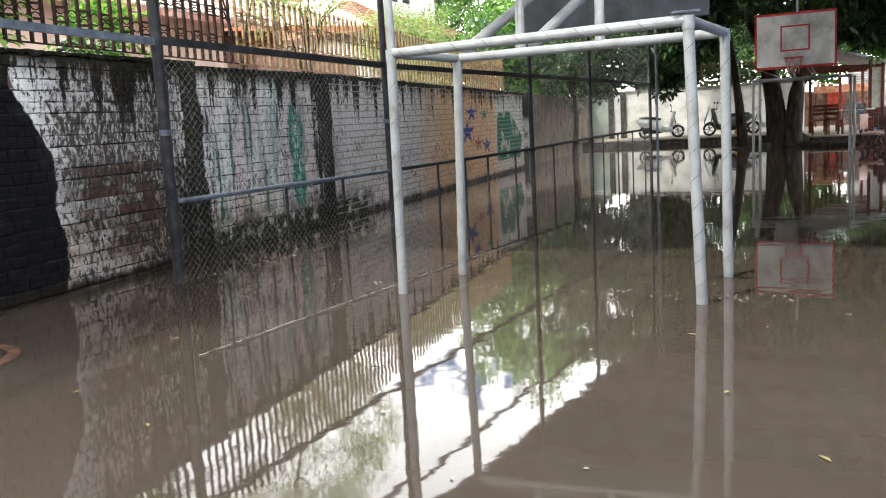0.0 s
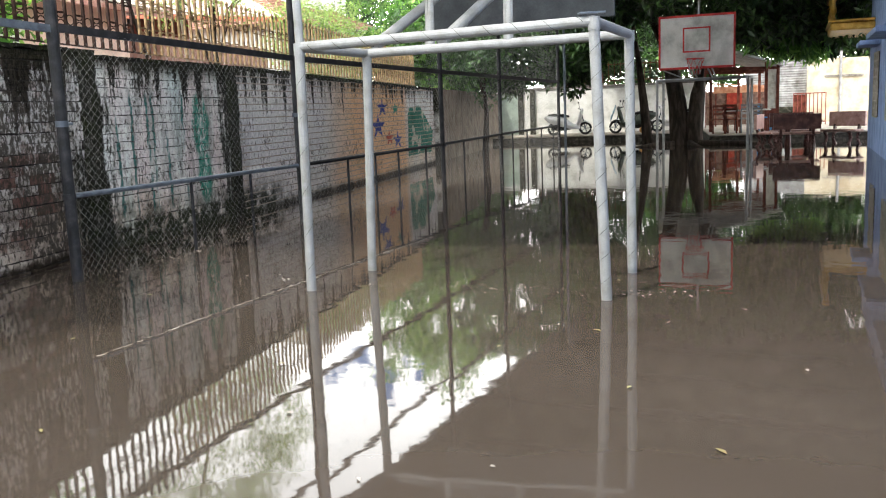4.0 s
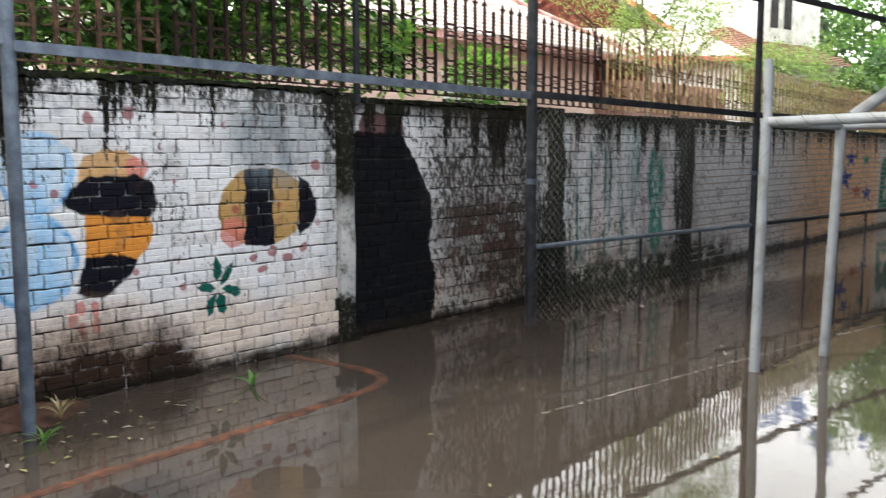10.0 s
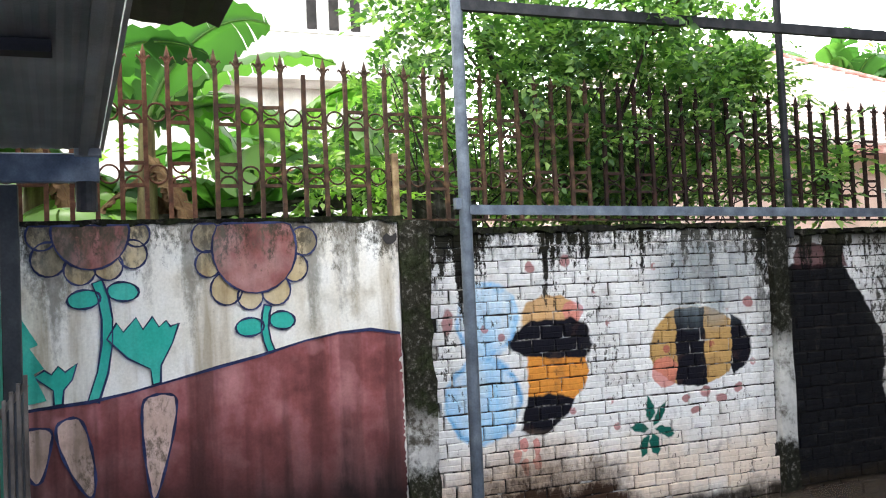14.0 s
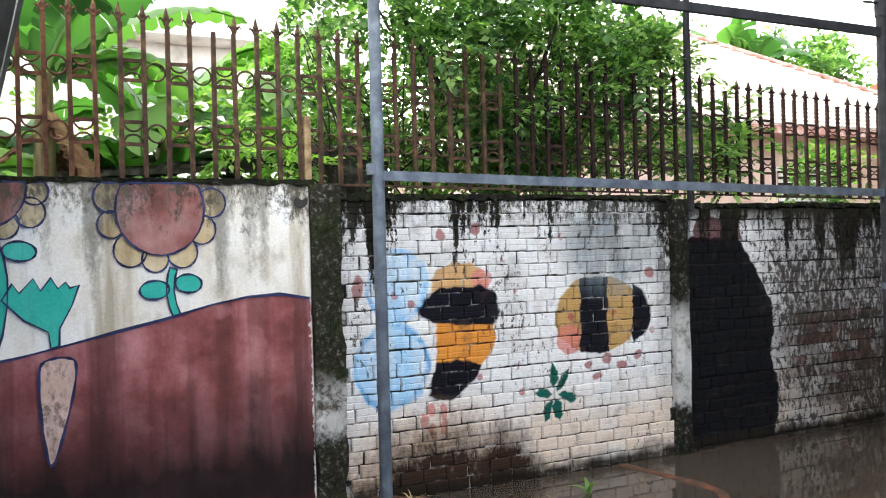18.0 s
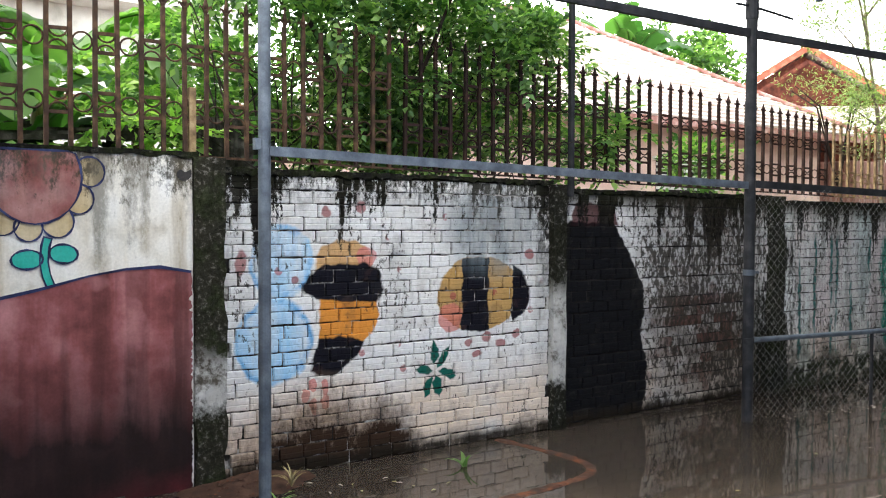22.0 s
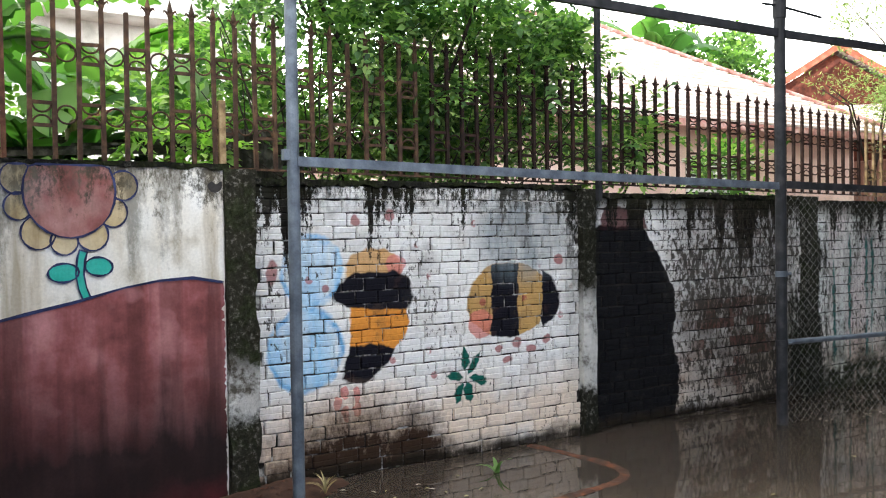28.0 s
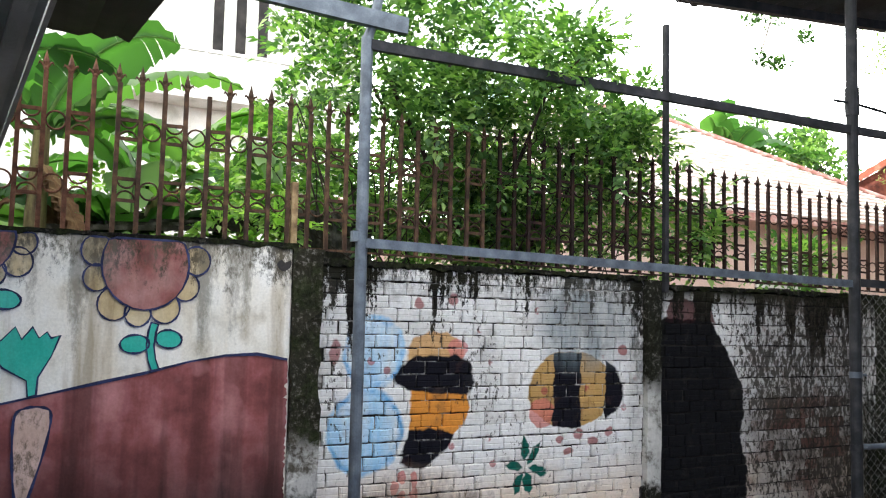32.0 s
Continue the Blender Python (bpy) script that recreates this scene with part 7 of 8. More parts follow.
def banana_leaf(base, yaw, rise, length, width, seed, sag):
    """One big leaf: a midrib bent over, with strips torn from the edge that hang from it."""
    r = random.Random(seed)
    bm = bmesh.new()
    k = 26
    dirh = Vector((math.cos(yaw), math.sin(yaw), 0))
    up = Vector((0, 0, 1))
    side = Vector((-dirh.y, dirh.x, 0))
    tw = radians(r.uniform(-28, 28))
    mids, ways = [], []
    p = Vector(base)
    el = radians(rise)
    for i in range(k + 1):
        mids.append(p.copy())
        way = dirh * math.cos(el) + up * math.sin(el)
        ways.append(way)
        p = p + way * (length / k)
        el -= radians(sag) / k * (0.4 + 1.2 * i / k)
    for sgn in (-1, 1):
        hang = r.uniform(0.35, 0.75)
        cut, left = 1.0, 0
        for i in range(2, k):
            f, f2 = i / k, (i + 1) / k
            if left <= 0:
                left = r.choice((1, 2, 3, 4, 6, 8))
                hang = min(1.15, max(0.15, hang + r.uniform(-0.22, 0.22)))
                cut = r.uniform(0.93, 1.0)
            left -= 1
            rows = []
            for q, (m_, w_) in enumerate(((mids[i], ways[i]), (mids[i + 1], ways[i + 1]))):
                ff = f2 if q else f
                half = width * 0.5 * math.sin(math.pi * min(1, 0.05 + ff * 0.95)) ** 0.6 * cut
                nrm = w_.cross(side).normalized()
                if nrm.z < 0:
                    nrm = -nrm
                out = side * sgn * math.cos(tw * sgn) + nrm * math.sin(tw * sgn)
                row = [m_]
                ang = 0.30
                for t_ in (0.35, 0.7, 1.0):
                    ang -= hang * 0.55
                    step = half * 0.35
                    ripple = 0.005 * (1 if (i + q) % 2 else -1)
                    row.append(row[-1] + (out * math.cos(ang) + up * math.sin(ang)) * step + w_ * step * 0.22 + nrm * ripple)
                rows.append(row)
            if left == 0:
                a, b = rows
                rows[1] = [b[0]] + [b[t_] + (a[t_] - b[t_]) * (0.07 * t_) for t_ in (1, 2, 3)]
            vs = [[bm.verts.new(c) for c in row] for row in rows]
            for t_ in range(3):
                bm.faces.new((vs[0][t_], vs[0][t_ + 1], vs[1][t_ + 1], vs[1][t_]))
    bmesh.ops.remove_doubles(bm, verts=bm.verts[:], dist=0.0004)
    tube(bm, mids, [0.024 * (1 - 0.85 * i / k) for i in range(k + 1)], 5)
    return bm


M_STEM = worn("banana_stem", (0.11, 0.085, 0.04), (0.045, 0.028, 0.016), (0.20, 0.18, 0.08), 0.6, 0, 6, 50, 0.3, stretch=(3, 3, 0.4))
M_DRY = worn("dry_banana_leaf", (0.15, 0.085, 0.045), (0.07, 0.038, 0.02), (0.26, 0.17, 0.09), 0.9)


def banana(x, y, h, seed, leaves, scale=1.0, dry=3):
    t = thing("banana_plant", "tall banana plant with broad torn green leaves", "banana plant", (x, y, 0), group="banana plants")
    r = random.Random(seed)
    part("stem", tubeb([(0, 0, -0.3), (0.02, 0, h * 0.5), (0, 0.03, h)], [0.13, 0.11, 0.06], 12), M_STEM, t, smooth=True)
    for i in range(leaves):
        yaw = (1.57 if i % 2 else -1.57) + r.uniform(-0.75, 0.75) if i % 5 else r.uniform(0, 6.28)
        part("leaf", banana_leaf((0, 0, h - 0.15 * r.random()), yaw, r.uniform(35, 80), scale * r.uniform(1.5, 2.3), scale * r.uniform(0.46, 0.70), seed * 31 + i, r.uniform(70, 150)), M_BANANA, t, smooth=True)
    for i in range(dry):
        part("dry_leaf", banana_leaf((0, 0, h - 0.25 - 0.1 * (i % 3)), i * 2.1 + 0.5, -35, scale * r.uniform(0.9, 1.5), 0.20, seed * 7 + i, 55), M_DRY, t)
    return t


banana(-1.35, -0.05, 3.3, 1, 6, 0.95, 7)
banana(-2.4, 1.0, 3.0, 2, 6)
banana(-3.2, -1.6, 3.4, 3, 7)
banana(-1.6, -2.0, 2.9, 4, 7)
banana(-3.6, 2.2, 3.1, 5, 6)
banana(-1.75, -0.9, 3.5, 7, 6, 1.0, 6)
banana(-2.6, 0.2, 2.2, 6, 7, 0.9)
banana(-1.0, 0.45, 1.75, 21, 5, 0.7)
banana(-2.9, -0.5, 2.4, 22, 8, 1.0)
banana(-2.1, 0.7, 2.2, 23, 7, 0.9)
banana(-1.5, -1.3, 2.3, 24, 7, 0.9)
for i, (x, y, hh) in enumerate(((-15.5, 22.0, 7.0), (-16.5, 24.5, 6.5))):
    banana(x, y, hh, 10 + i, 9, 1.7)

# trees further along
def roundtree(name, label, x, y, trunk_h, c, rad, n_, r_each, per, leaf, size, wide, seed, tr=0.12):
    lim = [([(x, y, -0.3), (x + 0.1, y, trunk_h * 0.5), (x, y + 0.1, trunk_h)], tr)]
    r = random.Random(seed)
    for _ in range(5):
        a = r.uniform(0, 6.28)
        lim.append(([(x, y, trunk_h * 0.8), (x + (c[0] - x) * 0.5 + rad[0] * 0.3 * math.cos(a), y + (c[1] - y) * 0.5 + rad[1] * 0.3 * math.sin(a), c[2] - rad[2] * 0.3), (c[0] + rad[0] * 0.7 * math.cos(a), c[1] + rad[1] * 0.7 * math.sin(a), c[2] + rad[2] * 0.2)], tr * 0.5))
    return tree(name, label, (0, 0, 0), lim, tr, M_BARK, leaf, clumps(c, rad, n_, r_each, per, seed), size, wide, seed)


roundtree("feathery_tree", "pale feathery tree beside the gabled house", -2.8, 16.5, 2.8, (-2.6, 16.0, 3.9), (1.1, 2.2, 0.9), 22, 0.42, 130, M_LEAFLIGHT, 0.09, 0.16, 41, 0.07)
roundtree("feathery_tree", "pale feathery tree in front of the gabled house", -4.4, 16.6, 3.4, (-4.6, 16.8, 4.55), (0.9, 1.9, 0.75), 18, 0.45, 60, M_LEAFLIGHT, 0.085, 0.12, 42, 0.06)
roundtree("feathery_tree", "pale feathery tree behind the far wall", -2.6, 21.5, 2.6, (-2.4, 21.5, 3.3), (1.4, 2.8, 1.0), 34, 0.45, 170, M_LEAFLIGHT, 0.10, 0.18, 43, 0.07)
roundtree("tree", "bright green tree rising behind the yard wall", -4.4, 38.8, 4.4, (-4.2, 38.5, 7.6), (3.4, 4.2, 3.7), 110, 0.75, 170, M_LEAF, 0.20, 0.26, 45, 0.18)
roundtree("tree", "dark bushy tree hanging over the wall's end", 0.5, 27.5, 2.4, (0.9, 27.3, 3.1), (1.2, 3.0, 1.6), 60, 0.55, 190, M_LEAFDARK, 0.17, 0.20, 47, 0.12)
roundtree("tree", "green tree behind the pink house", -17.0, 26.0, 5.0, (-17.0, 26.0, 7.5), (2.6, 3.2, 1.8), 40, 0.8, 120, M_LEAF, 0.28, 0.26, 49, 0.2)
for i, (x, y, hz, rx, rz) in enumerate(((-6, 50, 5.5, 4, 3.4), (2.5, 51, 5.0, 4, 3.2), (9, 51, 6.0, 4, 3.6), (16, 49, 6.0, 4, 3.4), (-13, 50, 6, 4, 4))):
    roundtree("tree", "green tree beyond the end wall", x, y, 3.0, (x, y, hz), (rx, 2.5, rz), 60, 0.9, 110, M_LEAFMID if i % 2 else M_LEAFDARK, 0.30, 0.26, 60 + i, 0.2)

for i, (x, y, hz, rx, rz) in enumerate(((-3.0, 41.0, 3.4, 3.2, 1.7), (2.4, 41.0, 3.4, 3.0, 1.6), (7.6, 46.5, 3.8, 3.2, 1.8), (12.6, 46.6, 4.4, 3.2, 1.4), (17.5, 46.6, 4.4, 3.2, 1.6))):
    roundtree("tree", "dark bushy tree close behind the end wall", x, y, 2.0, (x, y, hz), (rx, 1.2, rz), 44, 0.75, 80, M_LEAFDARK if i % 2 else M_LEAFMID, 0.30, 0.26, 160 + i, 0.2)
for i, (x, y, hz, ry, rz) in enumerate(((-1.6, 25.5, 3.2, 2.6, 1.3), (-2.0, 30.5, 3.6, 2.8, 1.7), (-2.4, 36.0, 3.6, 3.2, 1.8))):
    roundtree("tree", "leafy tree close behind the yard wall", x, y, 2.0, (x, y, hz), (1.1, ry, rz), 38, 0.62, 80, M_LEAF if i % 2 else M_LEAFMID, 0.24, 0.26, 180 + i, 0.15)

# big double-trunked shade tree on the far bank
sp = []
for c, rad, n_, s in (((6.8, 29.5, 5.4), (5.0, 4.2, 1.6), 130, 71), ((3.6, 27.5, 3.9), (1.3, 1.6, 1.3), 26, 72), ((11.0, 28.8, 3.75), (2.4, 2.4, 1.0), 60, 73),
                      ((8.6, 27.6, 3.9), (1.4, 1.6, 0.7), 26, 76), ((2.9, 32.0, 3.4), (1.4, 1.8, 1.6), 34, 74), ((6.0, 33.0, 7.0), (5.5, 3.5, 1.8), 90, 75), ((11.8, 29.5, 6.4), (2.8, 3.0, 2.2), 80, 78), ((0.8, 31.5, 6.0), (2.4, 3.0, 2.0), 50, 79), ((6.0, 38.5, 5.6), (7.5, 2.0, 3.2), 95, 80), ((7.5, 30.5, 8.0), (6.0, 4.0, 1.6), 110, 84)):
    sp += clumps(c, rad, n_, 0.62, 130, s)
t = tree("shade_tree", "large dark shade tree with two thick trunks", (0, 0, 0),
         [([(6.55, 30.0, -0.3), (6.52, 30.0, 0.25), (6.42, 30.1, 1.4), (6.15, 30.2, 3.0), (5.4, 30.0, 4.8), (4.2, 29.2, 6.0)], 0.42),
          ([(6.92, 29.9, -0.3), (6.95, 29.9, 0.4), (7.06, 30.0, 1.6), (7.28, 30.0, 3.2), (8.4, 29.6, 5.0), (10.2, 29.0, 5.6)], 0.34),
          ([(5.48, 31.6, -0.3), (5.32, 31.6, 1.4), (5.15, 31.6, 2.8), (4.9, 31.5, 4.6)], 0.20),
          ([(7.3, 30.0, 2.6), (8.6, 31.5, 4.6), (9.8, 32.4, 5.8)], 0.18), ([(6.05, 30.2, 3.0), (6.3, 28.8, 4.6), (6.6, 27.4, 5.4)], 0.18)], 0.5, M_BARK, M_LEAFDARK, sp, 0.29, 0.18, 77, droop=0.7)
for k, (c, rad, n_) in enumerate((((9.3, 29.2, 3.05), (0.75, 0.7, 0.45), 16), ((10.1, 29.0, 2.75), (0.55, 0.6, 0.45), 12), ((8.75, 29.3, 3.5), (0.6, 0.6, 0.35), 10))):
    leaf_mesh("bough", clumps(c, rad, n_, 0.34, 60, 121 + k), M_LEAFMANGO, 0.27, 0.12, 131 + k, 0.8).parent = t
for i, (pts, r0) in enumerate((([(7.1, 29.7, 0.05), (7.9, 29.2, 0.06), (8.8, 29.1, 0.02), (9.3, 28.9, -0.05)], 0.10), ([(6.3, 29.6, 0.05), (5.6, 29.1, 0.03), (5.0, 28.9, -0.05)], 0.10), ([(6.8, 29.5, 0.08), (7.0, 28.7, 0.0), (7.2, 28.2, -0.06)], 0.09))):
    part("root", tubeb(pts, [r0 * (1 - 0.6 * k / 3) for k in range(len(pts))], 8), M_BARK, t, smooth=True)
# a tall thin crown leaning over the wall beside the pink house
sp = clumps((-2.8, 16.6, 5.8), (1.1, 3.4, 1.6), 96, 0.42, 130, 91) + clumps((-2.7, 13.4, 6.5), (0.8, 1.4, 0.6), 18, 0.36, 100, 92)
tree("feathery_tree", "tall thin feathery tree leaning over the wall", (0, 0, 0),
     [([(-3.2, 16.2, -0.3), (-3.1, 16.0, 2.2), (-3.0, 15.6, 4.0), (-2.9, 15.0, 5.4), (-2.8, 14.2, 6.9)], 0.06), ([(-3.0, 15.7, 3.8), (-2.7, 16.6, 5.0), (-2.6, 17.4, 6.0)], 0.03),
      ([(-3.0, 15.5, 4.2), (-2.8, 14.4, 5.1), (-2.7, 13.2, 5.6)], 0.025), ([(-2.95, 15.2, 5.0), (-3.3, 15.6, 6.2), (-3.3, 16.0, 6.9)], 0.035), ([(-2.9, 14.9, 5.6), (-2.5, 15.3, 6.4)], 0.03)], 0.1, M_TWIG, M_LEAFLIGHT, sp, 0.085, 0.14, 93)
tall = bpy.data.objects["feathery_tree.003"]
for pts, r0 in (([(-2.8, 14.2, 6.9), (-2.2, 11.5, 7.4), (-1.7, 9.2, 7.0), (-1.55, 8.5, 6.3), (-1.5, 8.3, 5.7), (-1.5, 8.05, 5.1)], 0.022), ([(-1.5, 8.35, 5.85), (-1.5, 8.7, 5.68), (-1.5, 9.1, 5.6)], 0.007), ([(-1.5, 8.2, 5.45), (-1.5, 8.45, 5.25)], 0.006)):
    part("limb", tubeb(pts, [r0 * (1 - 0.75 * k / (len(pts) - 1)) for k in range(len(pts))], 6), M_TWIG, tall, smooth=True)
for k, (c, rad, n_) in enumerate((((-1.5, 8.15, 5.75), (0.10, 0.33, 0.12), 8), ((-1.5, 8.25, 5.22), (0.10, 0.33, 0.09), 10), ((-1.5, 8.95, 5.62), (0.10, 0.16, 0.08), 4))):
    leaf_mesh("hanging_spray", clumps(c, rad, n_, 0.10, 12, 81 + k), M_LEAFMID, 0.075, 0.28, 83 + k).parent = tall

# ---- roof over the court ----
rf = thing("court_roof", "dark sheet metal roof over the flooded court", "roof")
def roof_edge(y):
    return -2.07 + 0.186 * y


bm = bmesh.new()
prev = None
k = 194
for i in range(k + 1):
    y = 6.0 + (29.5 - 6.0) * i / k
    z = 5.42 + (0.03 if i % 2 else -0.03)
    ring = [bm.verts.new((roof_edge(y) + (0.04 if i % 4 < 2 else -0.04), y, z)), bm.verts.new((7.5 + 0.14 * y, y, z + 0.55)), bm.verts.new((13.8, y, z + 0.40))]
    if prev:
        bm.faces.new((prev[0], prev[1], ring[1], ring[0]))
        bm.faces.new((prev[1], prev[2], ring[2], ring[1]))
    prev = ring
part("roof_sheet", bm, M_ROOFSHEET, rf)
part("eave_beam", barb((roof_edge(6.0) + 0.25, 6.0, 5.34), (roof_edge(29.5) + 0.25, 29.5, 5.34), 0.08, 0.10), M_DARKSTEEL, rf)
for i in range(9):
    y = 6.3 + i * 2.7
    part("rafter", barb((roof_edge(y) + 0.1, y, 5.36), (7.5 + 0.14 * y, y, 5.86), 0.07, 0.10), M_DARKSTEEL, rf)
for x, y in POSTS:
    z = 5.42 + 0.55 * (x - roof_edge(y)) / (7.5 + 0.14 * y - roof_edge(y))
    part("roof_strut", barb((x, y, 5.3), (x, y, z - 0.02), 0.06, 0.06), M_DARKSTEEL, rf)
part("drop_pipe", tubeb([(0.9, 7.7, 5.5), (0.9, 7.7, 4.14)], 0.035, 10), worn("blue_drop_pipe", (0.03, 0.08, 0.14), (0.02, 0.05, 0.09), (0.06, 0.14, 0.22), 0.5), rf, "short dark blue drop pipe")

# ---- roofs and screen at the near end ----
M_MESHSHEET = worn("ribbed_grey_awning", (0.17, 0.175, 0.18), (0.08, 0.083, 0.088), (0.28, 0.29, 0.30), 0.42, 0.2, 2.5, 140, 0.6)
aw = thing("awning", "grey ribbed metal awning with a pale fascia", "awning")
bm = bmesh.new()
prev = None
for i in range(120):
    y = -0.385 - i * 0.028
    d = 0.006 if i % 2 else 0.0
    ring = [bm.verts.new((x, y + 0.105 * (x - 0.6) / 2.4, 2.755 + 0.085 * (x - 0.6) + d)) for x in (0.6, 4.4)]
    if prev:
        bm.faces.new((prev[0], prev[1], ring[1], ring[0]))
    prev = ring
part("sheet", bm, M_MESHSHEET, aw)
part("fascia", boxb(0.55, -3.6, 2.565, 0.60, -0.385, 2.735, bev=0.006), M_GALV, aw, "grey metal fascia")
part("end_cap", boxb(0.53, -0.52, 2.715, 0.63, -0.37, 2.765, bev=0.006), M_WHITESTEEL, aw, "white end cap")
part("edge_trim", barb((0.6, -0.37, 2.765), (4.4, -0.204, 3.088), 0.02, 0.03), M_WHITESTEEL, aw)
part("down_pipe", tubeb([(0.57, -0.46, 2.57), (0.57, -0.46, 2.40)], 0.06, 12), M_DARKSTEEL, aw)
part("cross_batten", barb((2.35, -0.55, 2.875), (2.35, -3.4, 2.875), 0.10, 0.05), M_DARKSHEET, aw)
part("edge_batten", barb((0.62, -0.47, 2.735), (4.3, -0.31, 3.045), 0.05, 0.03), M_MESHSHEET, aw)
part("stanchion", boxb(0.40, -0.93, -0.33, 0.48, -0.83, 2.57, bev=0.006), M_BOARDBACK, aw, "dark grey metal stanchion")
M_GREENWALL = streaked("green_painted_wall", (0.03, 0.20, 0.16), (0.015, 0.08, 0.065), (0.06, 0.28, 0.22))
tagged(part("green_wall", boxb(0.05, -3.4, -0.34, 0.30, -0.97, 2.3, bev=0.01), M_GREENWALL), "dark green painted cross wall beside the mural", "wall", kind="structure")
ur = thing("tin_roof", "black corrugated tin roof with a ragged edge", "roof")
bm = bmesh.new()
prev = None
for i in range(46):
    y = 0.34 - i * 0.075
    z = 0.010 * (1 if i % 2 else -1) + 0.012 * math.sin(i * 1.1)
    j = 0.03 * math.sin(i * 2.3) + 0.02 * math.sin(i * 5.1)
    ring = [bm.verts.new((0.45 + j, y, 3.57 + z)), bm.verts.new((2.6, y - 0.13, 3.22 + z)), bm.verts.new((2.6, y - 0.13, 3.25 + z)), bm.verts.new((0.45 + j, y, 3.60 + z))]
    if prev:
        for a in range(4):
            bm.faces.new((prev[a], prev[(a + 1) % 4], ring[(a + 1) % 4], ring[a]))
    prev = ring
part("sheet", tidy(bm), M_DARKSHEET, ur)
part("support", boxb(1.7, -2.6, 3.3, 1.78, -0.5, 3.42), M_DARKSTEEL, ur)
gr = thing("slatted_screen", "grey slatted steel screen by the pit", "screen", (3.0, -0.625, 0))
M_SLAT = worn("grey_brown_steel_slat", (0.085, 0.072, 0.06), (0.04, 0.033, 0.028), (0.16, 0.14, 0.12), 0.6)
for i in range(24):
    part("slat", boxb(-0.010, -0.0055 - i * 0.021, -0.3, 0.010, 0.0055 - i * 0.021, 1.66 - i * 0.025), M_SLAT, gr)
part("top_rail", barb((-0.014, 0.0, 1.63), (-0.014, -0.50, 1.035), 0.008, 0.02), M_SLAT, gr)

# ---- unseen wall added behind the view to keep low sky light off the water ----
tagged(part("unseen_wall_south", boxb(-0.1, -8.3, -0.34, 22.0, -8.0, 6.5, bev=0.02), M_CREAM), "plain cream wall, unseen, added to block low sky light from the south", "wall", kind="structure")

# ---- plants and litter at the water's edge ----
M_STRAW = worn("dry_straw", (0.34, 0.27, 0.13), (0.20, 0.14, 0.07), (0.46, 0.40, 0.22), 0.85, 0, 9)


def blades(name, x, y, z, n_, ln, w, seed, label, mat):
    w_ = thing(name, label, "plant")
    r = random.Random(seed)
    for _ in range(n_):
        bm = bmesh.new()
        a, el = r.uniform(0, 6.28), radians(r.uniform(52, 92))
        L = ln * r.uniform(0.6, 1.2)
        p = Vector((x, y, z))
        d = Vector((math.cos(a), math.sin(a), 0))
        s = Vector((-d.y, d.x, 0))
        prev = None
        for i in range(6):
            f = i / 5
            ww = w * (1 - f ** 2) * 0.5 + 0.0008
            row = (bm.verts.new(p + s * ww), bm.verts.new(p - s * ww))
            if prev:
                bm.faces.new((prev[0], prev[1], row[1], row[0]))
            prev = row
            p = p + (d * math.cos(el) + Vector((0, 0, 1)) * math.sin(el)) * L / 5
            el -= radians(18)
        part("blade", bm, mat, w_)
    return w_


blades("weed", 0.74, 1.93, -0.02, 10, 0.20, 0.024, 1, "small green weed growing out of the water", M_BANANA)
blades("weed", 0.60, 3.56, -0.03, 7, 0.22, 0.042, 2, "small green shoot standing in the water", M_BANANA)
blades("weed", 0.46, 2.16, 0.04, 22, 0.19, 0.010, 3, "tuft of dry yellow grass on the soil bank", M_STRAW)
blades("weed", 0.30, 0.15, 0.05, 10, 0.22, 0.02, 4, "green weed beside the drain pit", M_BANANA)
M_DEADLEAF = worn("yellow_dead_leaf", (0.24, 0.23, 0.10), (0.14, 0.10, 0.05), (0.34, 0.33, 0.20), 0.7)
M_FOAM = worn("pale_scum", (0.30, 0.27, 0.23), (0.16, 0.14, 0.12), (0.46, 0.42, 0.37), 0.7)
rl_ = random.Random(12)
rd_ = random.Random(44)
spots = [(0.35, 2.35), (0.55, 2.6), (0.85, 2.2), (0.7, 2.9), (1.0, 2.5), (0.9, 3.2), (0.3, 1.7), (0.5, 1.55), (1.15, 1.8), (4.3, 3.6), (5.1, 4.9), (5.9, 4.2), (6.1, 5.6), (5.65, 5.35), (3.2, 3.2),
         (5.4, 3.1), (6.3, 3.4), (2.4, 3.6), (4.9, 2.9), (1.9, 6.2), (5.7, 7.0), (6.6, 6.0), (3.9, 4.4), (2.2, 4.8), (6.8, 4.6)]
spots += [(rd_.uniform(0.45, 1.3), rd_.gauss(2.1, 0.55)) for _ in range(26)]
for i, (x, y) in enumerate(spots):
    bm = bmesh.new()
    L, w_ = rl_.uniform(0.015, 0.038), rl_.uniform(0.006, 0.014)
    a = rl_.uniform(0, 6.28)
    pts = [(-1, 0, 0), (-0.4, 0.9, 0.10), (0.4, 0.8, 0.12), (1, 0, 0.04), (0.4, -0.8, 0.10), (-0.4, -0.9, 0.14)]
    vs = [bm.verts.new((x + (px * L * math.cos(a) - py * w_ * math.sin(a)), y + (px * L * math.sin(a) + py * w_ * math.cos(a)), 0.004 + pz * 0.05)) for px, py, pz in pts]
    bm.faces.new(vs)
    tagged(part("floating_leaf", bm, M_DEADLEAF if i % 3 else M_FOAM), "small dead leaf floating on the flood water", "leaf", group="floating leaves")


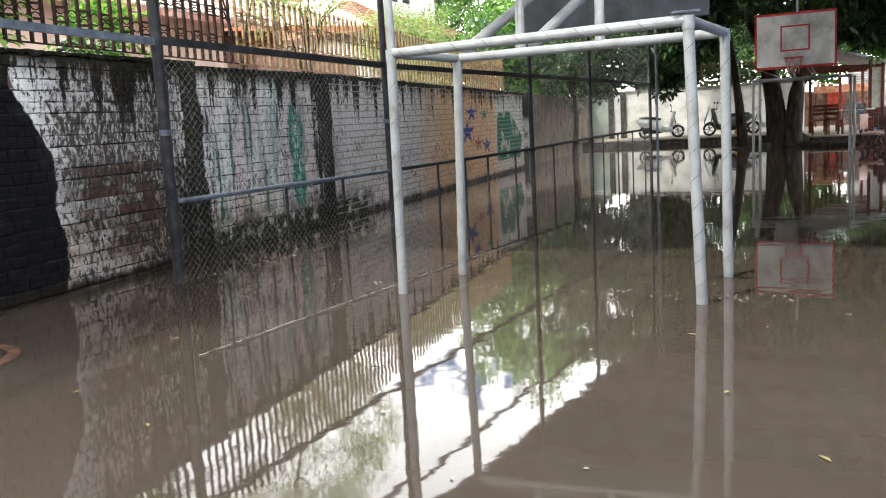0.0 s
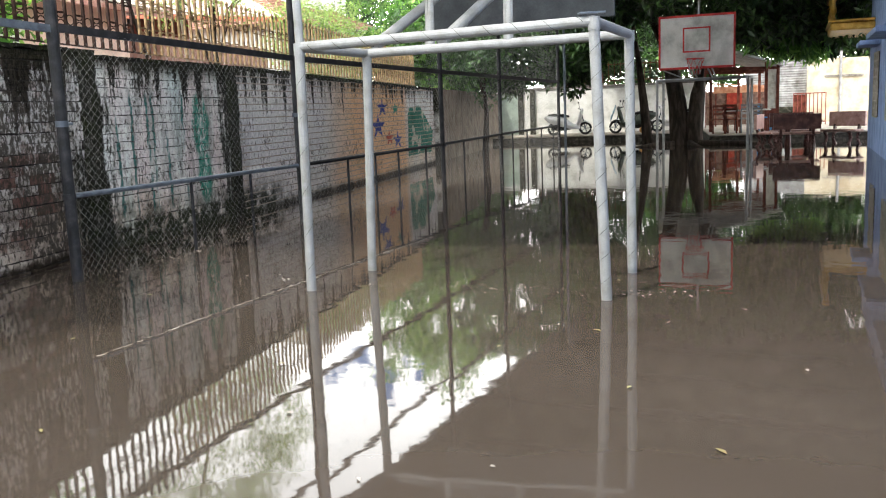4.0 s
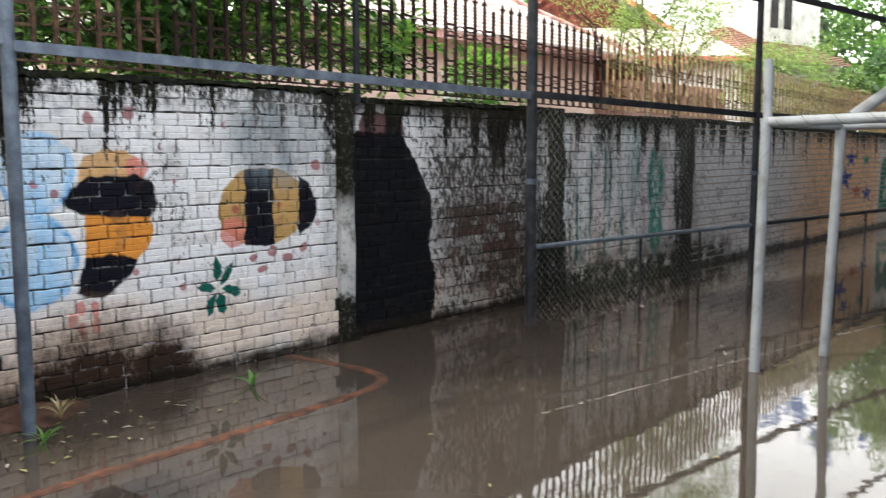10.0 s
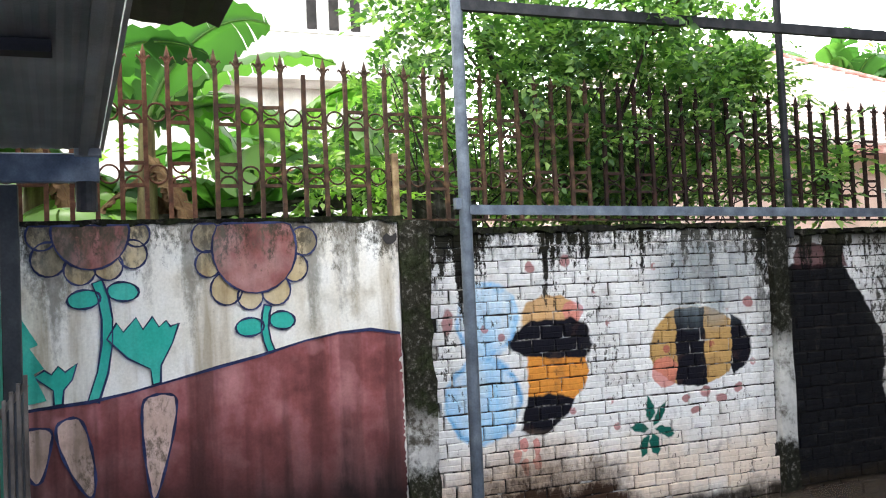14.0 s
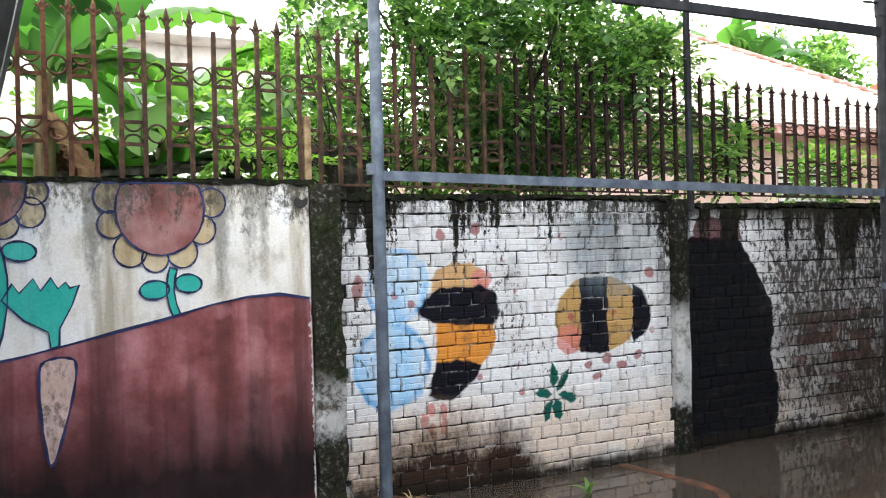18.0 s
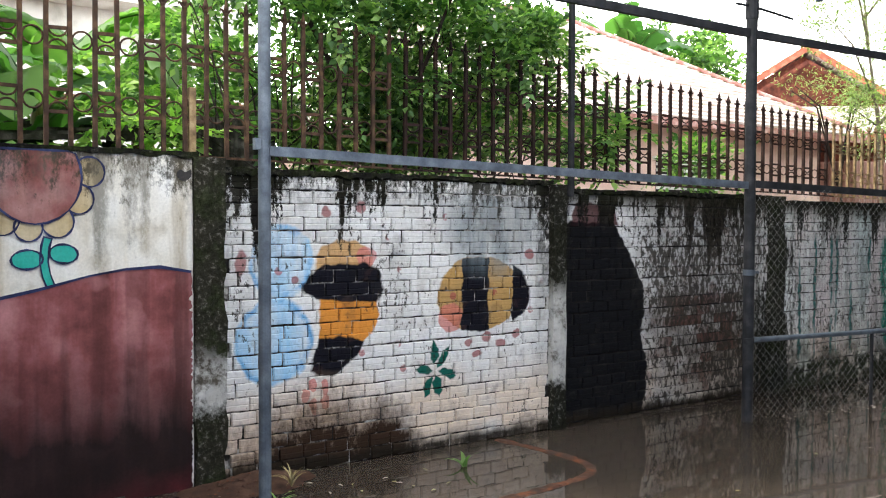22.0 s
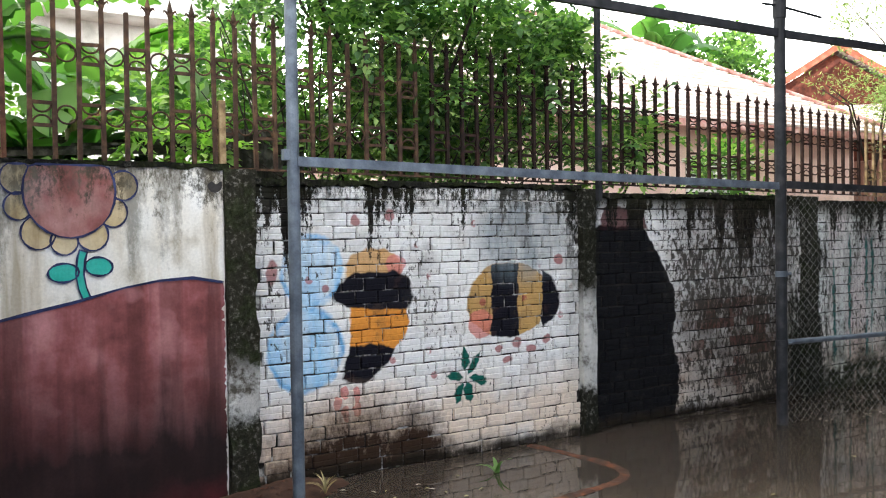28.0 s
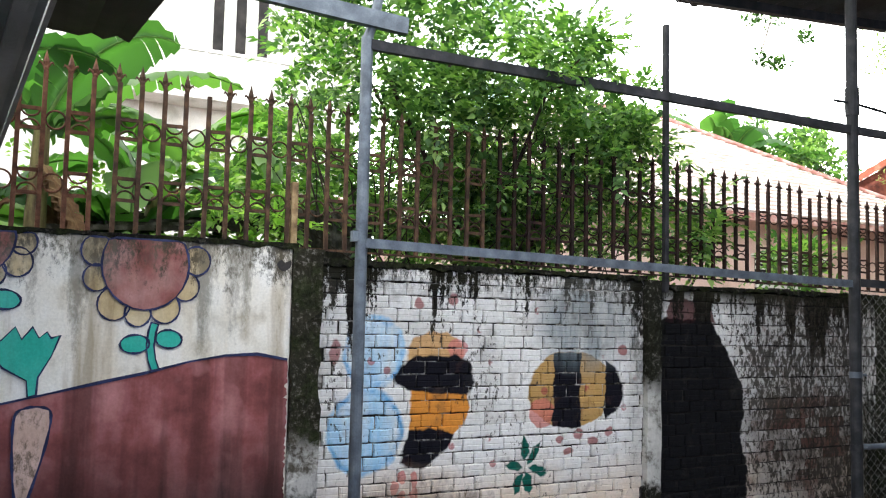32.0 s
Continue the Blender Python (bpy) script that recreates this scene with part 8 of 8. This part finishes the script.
def scum_line(pts, width, seed, label):
    r = random.Random(seed)
    bm = bmesh.new()
    prev = None
    for (xa, ya), (xb, yb) in zip(pts, pts[1:]):
        d = Vector((xb - xa, yb - ya)).normalized()
        o = Vector((-d.y, d.x))
        for i in range(30):
            x, y = xa + (xb - xa) * i / 30 + o.x * r.uniform(-0.012, 0.012), ya + (yb - ya) * i / 30 + o.y * r.uniform(-0.012, 0.012)
            w_ = width * r.uniform(0.15, 1.0)
            row = (bm.verts.new((x + o.x * w_, y + o.y * w_, 0.004)), bm.verts.new((x, y, 0.008)), bm.verts.new((x - o.x * w_, y - o.y * w_, 0.004)))
            if prev and r.random() > 0.12:
                bm.faces.new((prev[0], prev[1], row[1], row[0]))
                bm.faces.new((prev[1], prev[2], row[2], row[1]))
            prev = row
    return tagged(part("scum_line", bm, M_FOAM), label, "scum", kind="stuff")


scum_line([(2.65, 4.4), (2.76, 5.1), (2.86, 5.78), (2.95, 6.4), (3.02, 6.83), (3.2, 8.0), (3.5, 9.5)], 0.008, 5, "pale line of floating scum on the water")
rs = random.Random(17)
bm = bmesh.new()
for _ in range(260):
    t = rs.random()
    x, y = 1.1 + 5.2 * t + rs.gauss(0, 0.12), 7.0 - 0.55 * t + rs.gauss(0, 0.10)
    L = rs.uniform(0.004, 0.016)
    a = rs.uniform(0, 6.28)
    vs = [bm.verts.new((x + L * math.cos(a + q), y + L * 0.6 * math.sin(a + q), 0.004 + 0.004 * (q > 3))) for q in (0, 1.7, 3.3, 4.8)]
    bm.faces.new(vs)
for _ in range(120):
    t = rs.random()
    x, y = 0.9 + 0.5 * t + rs.gauss(0, 0.07), 7.0 + 3.5 * t + rs.gauss(0, 0.1)
    L = rs.uniform(0.006, 0.025)
    a = rs.uniform(0, 6.28)
    vs = [bm.verts.new((x + L * math.cos(a + q), y + L * 0.6 * math.sin(a + q), 0.004 + 0.004 * (q > 3))) for q in (0, 1.7, 3.3, 4.8)]
    bm.faces.new(vs)
tagged(part("floating_debris", bm, M_FOAM), "specks of pale debris floating on the water", "debris", kind="stuff")

# ---- bricks of the near bays, last ----
brick_bay("wall_west_2", "white-painted brick wall with a bee and butterfly mural", 1.84, 4.95, 2.285, 11, M_MORTAR)
brick_bay("wall_west_3", "dirty white brick wall with a large black painted shape", 5.11, 8.18, 2.215, 12, M_MORTARDARK)
brick_bay("wall_west_4", "algae-stained brick wall with faded green painting", 8.42, 11.50, 2.165, 13, M_MORTARDARK)
